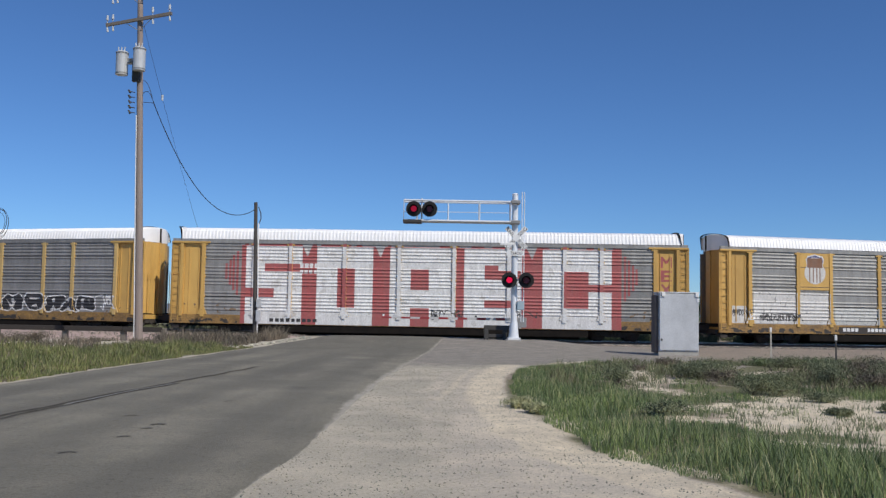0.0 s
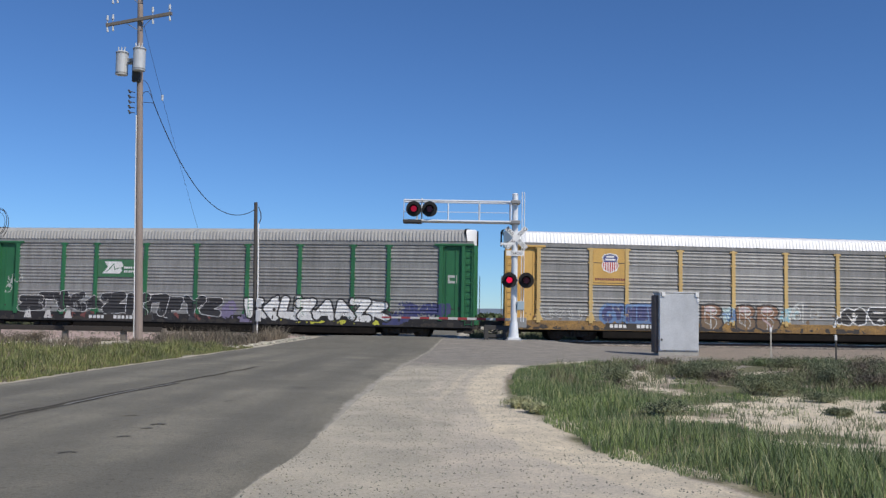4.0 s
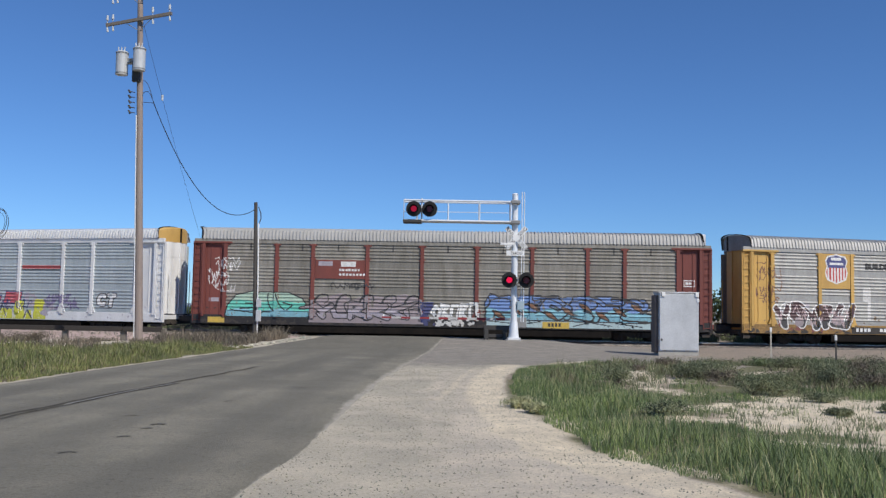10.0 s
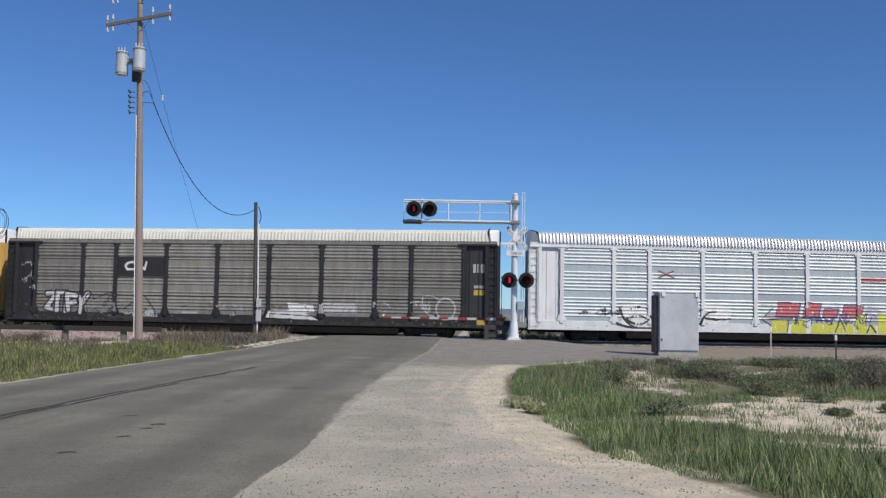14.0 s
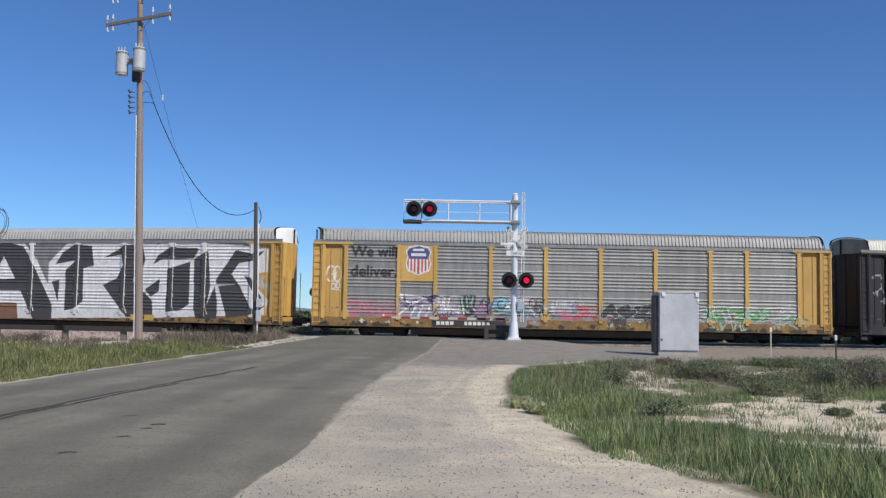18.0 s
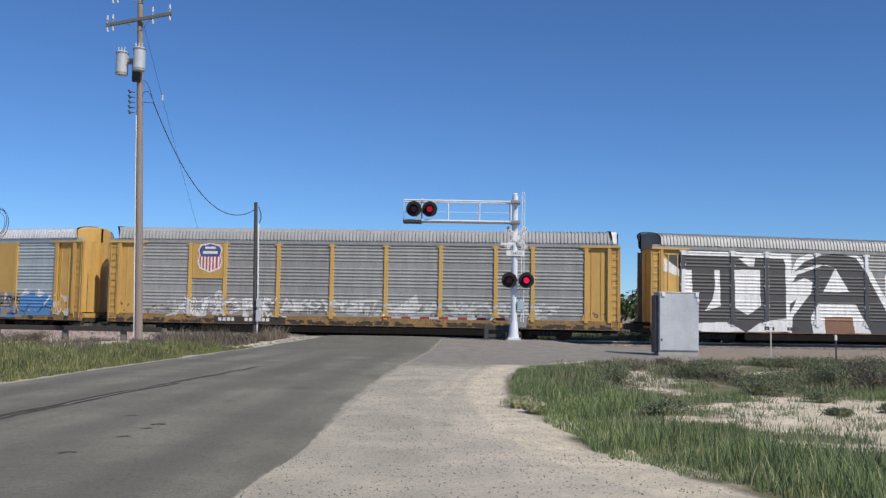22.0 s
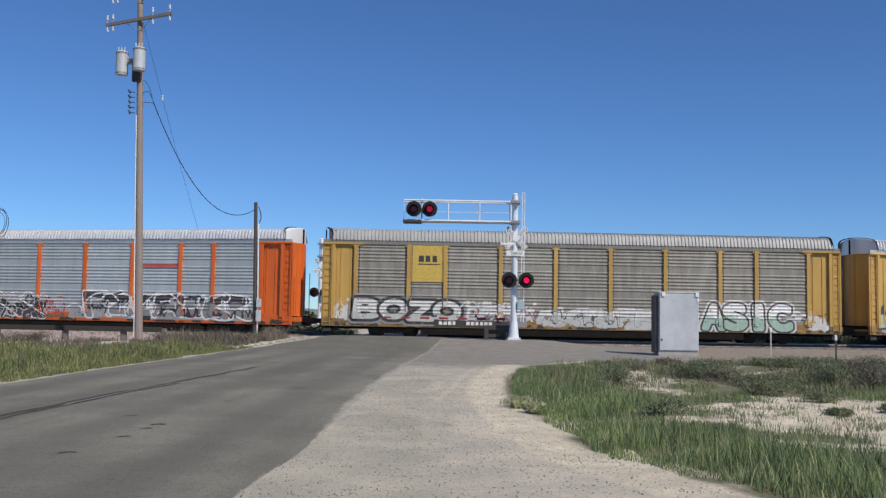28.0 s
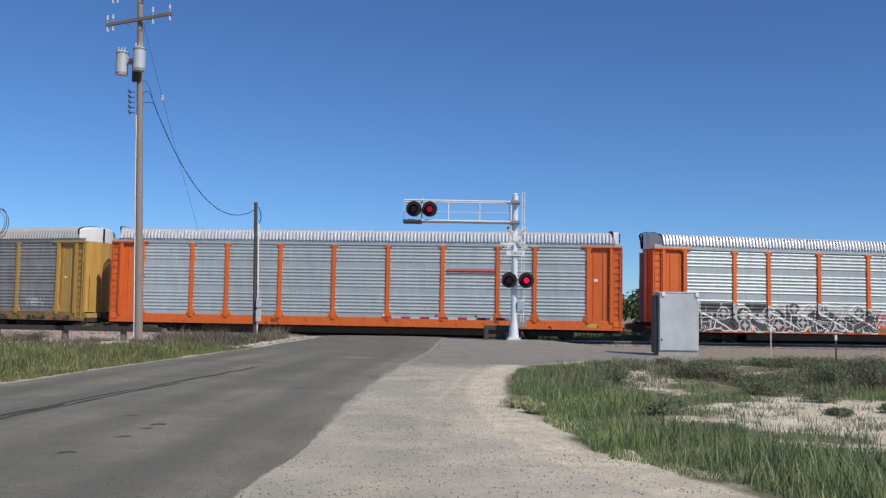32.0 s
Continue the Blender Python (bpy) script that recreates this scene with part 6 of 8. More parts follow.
    s.put(s.poly([(8.5, 1.25), (8.85, 2.0), (9.35, 2.05), (9.5, 1.25)]), "purple"), s.put(s.stroke([(8.6, 1.3), (9.0, 1.9), (9.3, 1.3)], 0.07) | s.stroke([(8.8, 1.5), (9.3, 1.55)], 0.06), "pink"), s.put(s.stroke([(8.95, 1.95), (9.35, 1.85)], 0.06), "lilac")
    s.start("graffiti_piece", "teal bubble graffiti with dark lines")
    s.put(s.oval(9.92, 1.82, 0.52, 0.4), "charcoal"), s.put(s.oval(9.92, 1.84, 0.46, 0.34), "aqua"), s.put(s.ring(9.95, 1.85, 0.22, 0.18, 0.06) | s.stroke([(9.6, 1.7), (9.9, 1.6), (10.2, 1.65)], 0.05), "charcoal")
    s.put(s.poly([(9.75, 1.28), (9.8, 1.55), (11.45, 1.68), (11.6, 1.35), (11.2, 1.2)]), "dullgrey"), s.put(s.stroke([(9.85, 1.42), (10.5, 1.55), (11.5, 1.55)], 0.08) | s.stroke([(10.4, 1.35), (11.2, 1.3)], 0.08), "aqua"), s.put(s.stroke([(9.9, 1.3), (10.6, 1.42), (11.4, 1.4)], 0.05) | s.stroke([(10.9, 1.2), (11.1, 1.65)], 0.05), "charcoal")
    s.start("graffiti_piece", "pale pink graffiti with dark gaps")
    s.put(s.poly([(10.4, 1.86), (10.45, 2.25), (11.6, 2.2), (11.65, 1.84)]), "blush"), s.put(s.stroke([(10.7, 2.2), (10.65, 1.9)], 0.06) | s.stroke([(11.05, 2.2), (11.0, 1.88)], 0.06) | s.stroke([(10.75, 2.05), (11.5, 2.0)], 0.05), "mauve"), s.put(s.stroke([(10.5, 2.2), (11.5, 2.16)], 0.05), "white")
    s.tags(12.2, 13.9, 1.35, 2.1, "lilac", 9, 0.07), s.tags(12.2, 13.4, 1.4, 2.1, "pale", 9, 0.05), s.tags(13.4, 14.7, 1.4, 2.0, "purple", 4, 0.045)
    s.haze(12.9, 14.8, 1.02, 1.7, "pink", 0.62, 0.5), s.tags(13.1, 14.8, 1.1, 1.8, "scarlet", 6, 0.06), s.haze(8.6, 12.5, 0.64, 1.08, "mauve", 0.5, 0.4), s.haze(9.2, 12.0, 0.66, 1.15, "lilac", 0.25, 0.25)
    s.tags(4.5, 9.4, 1.15, 2.2, "ink", 9, 0.035), s.tags(6.0, 12.0, 1.2, 2.2, "white", 9, 0.04), s.tags(9.4, 12.0, 1.2, 2.2, "charcoal", 7, 0.04)
    s.haze(15.2, 18.7, 0.72, 1.3, "mint", 0.3, 0.3)
    s.blocks(15.25, 18.6, 1.15, 2.08, 4, "ink", "pale", 0.32, 1, "charcoal", "dullgrey", 0.1, flow=0.2, label="dark green graffiti with pale outlines"), s.tags(15.3, 18.4, 0.75, 1.2, "charcoal", 8, 0.06)
    s.haze(20.3, 25.6, 1.1, 1.9, "green", 0.45, 0.5)
    s.blocks(20.0, 25.6, 1.05, 2.05, 6, None, "white", 0.24, 1, None, None, 0.3, True, 0.8, label="loose white and green graffiti outlines"), s.tags(20.1, 25.2, 0.7, 1.8, "mint", 10, 0.05)
    data_marks(s, 6.4)
    s.grime(sill=0.5, ends=0.35)
    s.films(make_car("yellow autorack freight car with slogan, badge and faded coloured graffiti", "yellow", "dull", "grey"))


def car_j():
    """Four huge letters of broad pen strokes: a white ground, dark strokes over it, white gaps."""
    s = Side(10)
    s.chips = False
    s.start("graffiti_piece", "huge black letters on white")
    s.put(s.poly([(1.61, 4.82), (7.86, 4.92), (8.02, 0.68), (2.87, 0.60), (1.81, 1.00)]), "white")
    s.put(s.poly([(0.60, 4.51), (1.61, 3.87), (1.66, 3.44), (0.68, 3.75)]), "white")
    s.put(s.poly([(7.94, 4.03), (8.20, 4.57), (8.95, 4.89), (11.66, 4.95), (12.54, 3.99), (13.21, 2.81), (14.09, 1.65), (14.11, 0.66), (7.75, 0.60), (7.81, 2.62)]), "white")
    s.put(s.poly([(13.35, 3.79), (14.52, 4.91), (17.64, 4.96), (19.25, 4.87), (20.00, 4.86), (20.44, 2.83), (20.46, 0.82), (13.40, 0.69)]), "white")
    s.put(s.poly([(19.58, 4.64), (20.43, 4.92), (23.10, 4.91), (24.59, 4.77), (26.56, 4.64), (26.55, 3.36), (25.65, 3.23), (25.86, 2.60), (26.60, 1.86), (26.39, 1.06), (19.60, 0.80), (19.38, 1.95), (18.63, 2.80)]), "white")
    s.put(s.poly([(0.76, 4.59), (4.38, 4.60), (7.43, 4.54), (7.53, 4.24), (7.57, 1.37), (6.76, 1.28), (6.00, 1.08), (5.26, 0.60), (4.81, 0.84), (4.15, 1.13), (2.74, 1.07), (1.93, 0.79), (1.97, 1.22), (2.32, 1.50), (2.24, 3.83), (1.61, 3.84), (1.16, 4.14)]), "charcoal")
    s.put(s.poly([(8.05, 3.87), (8.63, 4.42), (9.60, 4.79), (10.69, 4.92), (11.67, 4.68), (12.11, 4.09), (13.66, 1.43), (13.68, 0.62), (12.50, 0.60), (11.21, 2.89), (10.43, 4.12), (9.94, 4.27), (9.29, 4.26)]), "charcoal")
    s.put(s.poly([(10.43, 4.12), (9.70, 2.81), (8.97, 1.45), (9.10, 0.60), (7.86, 0.60), (7.94, 1.49), (9.00, 2.74), (9.09, 3.34), (8.65, 3.55), (7.90, 3.27), (8.22, 3.71), (8.97, 3.96), (9.72, 4.27)]), "charcoal")
    s.put(s.poly([(9.32, 2.80), (11.27, 2.86), (11.66, 2.20), (9.28, 2.19)]), "charcoal")
    s.put(s.poly([(7.77, 2.13), (8.19, 2.43), (7.78, 1.65)]), "charcoal")
    s.put(s.poly([(13.79, 3.69), (14.21, 4.34), (14.96, 4.81), (16.03, 4.72), (16.21, 3.62), (15.57, 3.48), (15.59, 1.67), (15.11, 1.24), (14.47, 1.12), (14.44, 3.37), (15.08, 3.92)]), "charcoal")
    s.put(s.poly([(16.80, 4.06), (17.65, 4.50), (18.08, 4.78), (19.15, 4.80), (19.37, 3.99), (19.16, 3.34), (18.63, 2.80), (19.86, 1.75), (19.92, 0.84), (18.33, 0.81), (16.81, 2.55), (17.66, 2.94), (18.03, 3.65), (17.92, 4.24)]), "charcoal")
    s.put(s.poly([(13.59, 2.71), (14.07, 2.83), (14.04, 1.59)]), "charcoal")
    s.put(s.poly([(19.85, 3.73), (20.12, 4.22), (20.86, 4.66), (22.57, 4.58), (22.25, 4.04), (21.08, 3.96), (20.44, 4.01)]), "charcoal")
    s.put(s.poly([(20.71, 3.47), (22.04, 3.87), (22.05, 1.57), (21.52, 1.24), (20.67, 1.12)]), "charcoal")
    s.put(s.poly([(19.38, 2.33), (20.28, 2.93), (20.23, 2.23), (19.76, 1.96)]), "charcoal")
    s.put(s.poly([(22.30, 4.04), (23.10, 4.48), (23.27, 2.55), (23.11, 1.59), (23.53, 2.56), (23.69, 1.81), (23.69, 0.83), (22.47, 0.81), (22.31, 1.36)]), "charcoal")
    s.put(s.poly([(23.58, 2.88), (24.70, 4.50), (25.65, 4.30), (26.34, 4.48), (25.76, 3.93), (24.91, 3.81), (24.49, 3.21), (24.91, 2.69), (23.64, 2.67)]), "charcoal")
    s.put(s.poly([(23.74, 2.56), (24.91, 2.69), (25.65, 1.42), (26.39, 1.54), (25.86, 1.11), (24.27, 0.87)]), "charcoal")
    s.put(s.poly([(25.23, 3.12), (25.65, 3.02), (26.28, 1.81), (25.97, 1.96)]), "charcoal")
    s.put(s.poly([(3.52, 3.85), (3.80, 3.85), (3.86, 1.96), (2.99, 1.69), (3.41, 2.33), (3.53, 2.87)]), "white")
    s.put(s.poly([(4.58, 3.89), (6.09, 3.91), (6.11, 1.99), (5.39, 1.52), (4.68, 1.86)]), "white")
    s.put(s.poly([(4.87, 4.52), (5.80, 4.54), (5.76, 4.10), (5.43, 4.10), (5.10, 4.31)]), "white")
    s.put(s.poly([(9.78, 1.49), (11.40, 1.51), (11.53, 0.64), (9.80, 0.61)]), "rust")
    s.start("stencil_mark")
    s.bars(6.3, 6.9, 0.72, 0.92, "ink", 4), s.bars(7.6, 8.3, 0.72, 0.92, "ink", 4)
    s.rect(18.6, 0.66, 20.0, 0.98, "gold"), s.bars(19.0, 19.5, 0.74, 0.9, "ink", 3)
    s.tags(26.0, 26.4, 2.2, 3.2, "pale", 5, 0.05)
    s.grime(sill=0.3, ends=0.15, base=0.1)
    s.films(make_car("yellow autorack freight car covered in huge black and white lettering", "yellow", "dull", "grey", post="white"))


def car_k():
    s = Side(11)
    badge_panel(s, 2, "yellow", 2.98)
    shield(s, 5.6, 4.1, 1.6)
    s.haze(9.2, 24.0, 1.1, 1.9, "pale", 0.42, 0.35), s.haze(2.0, 9.4, 0.7, 1.3, "rust", 0.25)
    s.tags(2.0, 3.9, 1.2, 1.8, "pale", 8, 0.04)
    s.blocks(3.9, 8.9, 0.95, 2.05, 7, "primer", "dullgrey", 0.2, 1, None, None, 0.5, False, 0.9, label="scrawled white graffiti"), s.put(s.oval(6.15, 2.05, 0.25, 0.3) | s.curve((8.0, 1.2), (8.3, 2.1), (8.9, 1.3), 0.12), "primer")
    s.tags(4.0, 9.0, 1.0, 2.0, "white", 12, 0.06)
    s.blocks(9.5, 14.6, 1.3, 2.0, 7, "primer", "pale", 0.15, 0, None, None, 0.3, flow=0.3, label="faded white graffiti"), s.blocks(15.0, 24.2, 1.2, 1.95, 12, "pale", "primer", 0.15, 0, None, None, 0.3, flow=0.4, label="faded white graffiti")
    s.put(s.poly([(15.4, 1.3), (16.2, 1.9), (16.8, 2.3), (17.0, 1.5), (16.4, 1.25)]), "primer")
    for e in POSTS[3:]:
        s.rect(e - 0.12, 1.0, e + 0.12, 1.6, "yellow")
    data_marks(s, 6.0)
    s.grime(sill=0.55, ends=0.45, base=0.3, low=0.75)
    s.films(make_car("yellow autorack freight car with weathered grey panels and faded scrawls", "yellow", "pale", "grey"))


def car_l():
    s = Side(12)
    for b in (2, 8):
        s.plate(EDGES[b] + 0.12, 1.9, EDGES[b + 1] - 0.12, 4.86, "yellow")
    for sgn in (-1, 1):
        s.put(s.stroke([(5.55 + sgn * 0.62, 4.2), (5.55 + sgn * 0.75, 4.2), (5.55 + sgn * 0.75, 3.7), (5.55 + sgn * 0.62, 3.7)], 0.06), "ink")
    s.bars(5.1, 6.05, 3.8, 4.1, "ink", 3)
    s.haze(0.6, 9.4, 0.66, 2.1, "lilac", 0.5, 0.5), s.haze(2.0, 6.8, 0.9, 2.1, "aqua", 0.3, 0.4), s.haze(2.4, 8.6, 0.7, 2.2, "primer", 0.35, 0.45)
    s.put(s.poly([(0.5, 0.8), (0.7, 1.9), (0.9, 2.2), (1.1, 1.8), (1.5, 1.9), (1.2, 0.9)]), "charcoal"), s.put(s.poly([(0.65, 0.95), (0.8, 1.7), (1.1, 1.6), (1.05, 1.0)]), "mint")
    s.blocks(1.8, 4.8, 0.85, 2.15, 3, "sky", "lilac", 0.3, 1, "primer", None, 0.2, flow=0.5, label="pale blue and white graffiti"), s.put(s.poly([(3.6, 1.9), (3.9, 2.3), (5.4, 2.25), (6.2, 2.35), (6.3, 1.9)]), "primer")
    s.blocks(4.8, 7.4, 0.75, 1.95, 3, "primer", "charcoal", 0.2, 1, "blush", None, 0.3, flow=0.6, label="white and pink scrawled graffiti"), s.tags(1.8, 7.5, 0.8, 2.0, "ink", 10, 0.06)
    s.put(s.poly([(7.2, 1.3), (7.9, 2.1), (8.3, 2.05), (9.3, 1.4), (8.6, 1.2)]), "sky"), s.put(s.stroke([(7.6, 2.0), (9.2, 1.3)], 0.06) | s.stroke([(7.5, 1.7), (8.8, 1.25)], 0.06), "blue"), s.tags(7.4, 9.6, 0.7, 1.2, "ink", 6, 0.06), s.tags(7.2, 9.8, 0.7, 1.2, "white", 6, 0.05)
    s.blocks(11.1, 16.2, 0.75, 2.15, 6, "white", "ink", 0.27, 3, "blush", "primer", 0.3, flow=0.8, label="white and pink graffiti letters with black outlines"), s.haze(10.8, 16.4, 0.66, 0.9, "lilac", 0.5, 0.3), s.haze(9.6, 11.2, 0.8, 1.7, "primer", 0.35, 0.3)
    s.haze(16.3, 17.6, 0.9, 1.8, "pale", 0.4, 0.4), s.put(s.poly([(17.4, 0.8), (17.5, 2.2), (17.9, 2.3), (18.05, 1.5), (17.95, 0.7)]), "primer")
    s.start("graffiti_piece", "taupe sprayed mass with fringed lines and blue corners")
    s.put(s.poly([(18.0, 0.7), (18.1, 2.1), (19.4, 2.2), (21.2, 2.1), (23.2, 2.05), (23.4, 0.7)]), "taupe")
    for k in range(22):
        u = 18.2 + 0.23 * k
        s.put(s.curve((u, 1.95 - 0.1 * (k % 3)), (u + 0.12, 1.6), (u - 0.05, 1.2 + 0.15 * (k % 2)), 0.05, 0.03), "mauve" if k % 2 else "charcoal")
    s.haze(19.2, 20.8, 0.66, 1.3, "cobalt", 0.5, 0.5), s.haze(20.8, 23.4, 0.68, 1.3, "azure", 0.55, 0.5), s.haze(20.8, 22.6, 0.9, 1.4, "aqua", 0.35, 0.4), s.haze(18.0, 19.5, 0.66, 1.2, "primer", 0.4, 0.3)
    s.put(s.poly([(21.1, 1.9), (21.3, 2.3), (21.6, 2.05)]) | s.poly([(22.0, 1.6), (22.3, 2.2), (22.4, 1.8)]) | s.poly([(21.6, 0.75), (21.7, 1.15), (21.9, 0.8)]), "white"), s.tags(20.6, 23.2, 0.9, 1.8, "ink", 7, 0.06)
    s.put(s.poly([(23.2, 0.8), (23.3, 2.0), (24.2, 2.1), (25.1, 1.95), (25.5, 1.6), (25.4, 0.85)]), "azure"), s.put(s.stroke([(23.5, 1.0), (23.8, 1.8), (24.3, 1.2), (24.7, 1.8), (25.2, 1.0)], 0.07), "cobalt")
    s.put(s.stroke([(23.3, 1.1), (23.6, 1.0), (23.9, 1.4)], 0.06) | s.stroke([(24.5, 1.0), (24.9, 1.4), (25.4, 1.2)], 0.06), "ink"), s.put(s.poly([(23.3, 1.9), (23.6, 2.35), (23.9, 2.0)]) | s.poly([(24.3, 1.95), (24.5, 2.3), (25.0, 2.0), (24.6, 1.85)]) | s.stroke([(24.9, 1.4), (25.3, 1.9)], 0.09), "white"), s.haze(25.5, 26.6, 0.8, 2.0, "primer", 0.6, 0.3), s.haze(25.6, 26.3, 0.7, 1.3, "grey", 0.5, 0.3)
    s.grime(sill=0.35)
    s.films(make_car("yellow autorack freight car with silver roof, plain panels and mixed graffiti", "yellow", "bright", "silver", cap="yellow"))


def car_m():
    s = Side(13)
    s.plate(EDGES[2] + 0.12, 2.95, EDGES[3] - 0.12, 4.86, "gold")
    s.bars(5.05, 6.1, 4.0, 4.32, "ink", 3), s.rect(5.0, 3.86, 6.15, 3.92, "ink")
    for e in POSTS:
        for d in (-0.19, 0.15):
            s.rect(e + d, 1.6, e + d + 0.04, 4.95, "seam")
    s.haze(0.6, 2.0, 0.8, 2.1, "primer", 0.55), s.haze(8.0, 11.4, 0.8, 2.0, "primer", 0.5), s.haze(11.6, 20.0, 0.65, 1.6, "pale", 0.7, 0.5), s.haze(24.8, 26.9, 0.7, 1.8, "primer", 0.55)
    s.tags(0.5, 1.5, 1.0, 1.8, "primer", 8, 0.07)
    s.haze(1.3, 7.6, 0.7, 1.9, "dullgrey", 0.5, 0.4), s.letters("BOZO", 1.6, 7.3, 0.95, 1.98, "primer", "ink", 3, 5, "pale", "dullgrey", 0.08, 0.04, "pale block letters with dark outlines"), s.tags(7.2, 8.0, 1.2, 2.0, "primer", 4, 0.07)
    s.letters("ASIC", 20.0, 24.8, 0.75, 2.05, "white", "ink", 4, 3, "mint", "primer", 0.04, 0.05, "white and pale green block letters with dark outlines")
    s.blocks(7.6, 11.2, 0.9, 1.8, 5, "primer", "lilac", 0.18, 1, None, None, 0.4, flow=0.6, label="pale faded graffiti"), s.tags(8.0, 11.2, 0.8, 1.6, "maroon", 8, 0.04)
    s.blocks(11.4, 19.6, 0.70, 1.75, 8, "primer", "dullgrey", 0.34, 1, "pale", None, 0.3, flow=0.3, label="pale graffiti with grey and dark edges")
    s.tags(11.6, 19.4, 0.8, 1.6, "charcoal", 7, 0.045)
    data_marks(s, 6.0)
    s.grime("soot", 0.3, 0.4)
    s.films(make_car("mustard autorack freight car with grey roof and pale block graffiti", "mustard", "brown", "grey", cap="white"))


def car_n():
    s = Side(14)
    s.rect(EDGES[7] + 0.15, 3.55, EDGES[8] - 0.15, 3.75, "red"), s.rect(EDGES[7] + 0.15, 3.46, EDGES[8] - 0.15, 3.5, "ink")
    s.wild(1.9, 12.8, 0.68, 2.1, ["charcoal", "ink", "grey"], "white", 40, None)
    s.start("graffiti_piece", "black, grey and white graffiti of wheels and bars")
    for u0, u1 in ((2.6, 4.4), (5.1, 6.3)):
        s.rect(u0 - 0.06, 1.6, u1 + 0.06, 2.2, "pale"), s.rect(u0, 1.65, u1, 2.15, "ink")
    for u, z, r in ((5.0, 1.5, 0.5), (5.1, 0.98, 0.36), (6.45, 1.6, 0.36), (7.0, 1.0, 0.42), (7.9, 1.9, 0.36), (8.4, 1.15, 0.34), (3.9, 1.6, 0.36), (9.6, 1.75, 0.3), (10.6, 1.1, 0.36), (11.7, 1.7, 0.36)):
        s.put(s.oval(u, z, r, r), "pale"), s.put(s.oval(u, z, 0.8 * r, 0.8 * r), "ink"), s.put(s.oval(u, z, 0.4 * r, 0.45 * r), "grey"), s.put(s.stroke([(u - 0.7 * r, z), (u + 0.7 * r, z)], 0.05) | s.stroke([(u, z - 0.7 * r), (u, z + 0.7 * r)], 0.05), "pale")
    for u in (3.4, 6.0, 7.4, 9.0, 10.2, 12.0):
        s.put(s.curve((u - 0.9, 1.7), (u, 1.3), (u + 0.8, 0.8), 0.1, 0.06), "white")
    s.haze(12.6, 14.2, 0.9, 1.9, "shieldred", 0.55, 0.3), s.tags(12.6, 14.2, 1.0, 1.8, "pale", 6, 0.06), s.haze(11.6, 14.4, 0.66, 1.0, "rust", 0.5)
    s.start("graffiti_piece", "silver-grey graffiti with white outlines")
    s.put(s.poly([(14.2, 0.72), (14.4, 1.4), (15.3, 1.9), (16.3, 2.15), (17.5, 1.95), (18.6, 2.0), (19.8, 2.2), (21.4, 1.95), (22.2, 1.6), (23.0, 2.05), (24.9, 2.1), (25.2, 0.72)]), "silver")
    for c in ("dullgrey", "grey"):
        s.haze(14.8, 25.0, 0.75, 1.9, c, 0.4, 0.5)
    s.blocks(15.2, 25.1, 0.8, 2.2, 7, "charcoal", "white", 0.36, 3, "dullgrey", None, 0.25, False, 0.7, label="silver-grey graffiti with white outlines")
    s.put(s.curve((15.0, 0.9), (15.2, 2.1), (16.3, 2.15), 0.08) | s.curve((16.3, 2.15), (17.2, 2.2), (17.4, 1.4), 0.08) | s.curve((18.6, 1.2), (19.2, 2.3), (20.2, 2.2), 0.08) | s.curve((20.2, 2.2), (21.0, 1.9), (21.6, 0.8), 0.08) | s.stroke([(22.2, 1.0), (22.5, 1.9), (23.2, 2.15), (24.8, 2.05), (25.0, 1.0)], 0.07) | s.curve((14.0, 1.2), (14.6, 1.8), (15.0, 1.3), 0.07), "white")
    s.tags(15.4, 24.8, 0.9, 2.0, "ink", 16, 0.09), s.tags(15.4, 24.8, 0.9, 1.9, "white", 8, 0.06), s.rect(18.6, 0.66, 19.3, 0.9, "ink"), s.rect(16.2, 0.62, 17.6, 0.8, "orange")
    s.grime("rust", 0.35, 0.2, 0.0, 0.6)
    s.films(make_car("orange and silver autorack freight car with black and white graffiti", "orange", "bright", "silver", cap="white"))


def car_o():
    s = Side(15)
    s.rect(EDGES[7] + 0.15, 3.50, EDGES[8] - 0.15, 3.68, "red"), s.rect(EDGES[7] + 0.15, 3.40, EDGES[8] - 0.15, 3.45, "ink")
    s.bars(25.9, 26.2, 3.1, 3.25, "white", 1), s.rect(25.6, 0.72, 26.1, 0.92, "gold"), s.bars(8.9, 9.3, 0.74, 0.9, "ink", 3)
    s.grime("rust", 0.15, 0.1, 0.0, 0.1)
    s.films(make_car("clean orange and silver autorack freight car", "orange", "bright", "silver", cap="white"))


def car_p():
    s = Side(16)
    s.tags(23.2, 24.3, 1.4, 1.8, "pale", 4, 0.06), s.rect(26.0, 2.9, 26.2, 3.0, "white")
    s.grime(sill=0.4, ends=0.4)
    s.films(make_car("mustard autorack freight car with dull grey panels", "mustard", "dull", "grey", cap="white"))


for build in (car_a, car_b, car_c, car_d, car_e, car_f, car_g, car_h, car_i, car_j, car_k, car_l, car_m, car_n, car_o, car_p):
    build()

# ---- crossing signals ----
ALU = mat("signal_aluminium", (0.80, 0.82, 0.84), (0.66, 0.68, 0.70), rough=0.45, metal=0.2, scale=4)
SIGNAL_BLACK = mat("signal_black", (0.008, 0.008, 0.009), (0.014, 0.014, 0.015), rough=0.85, scale=5)
SIGN_WHITE = mat("sign_white", (0.80, 0.80, 0.79), (0.7, 0.7, 0.69), rough=0.5, scale=6)
STEEL = mat("steel_grey", (0.30, 0.30, 0.30), (0.22, 0.22, 0.22), rough=0.6, metal=0.4, scale=4)
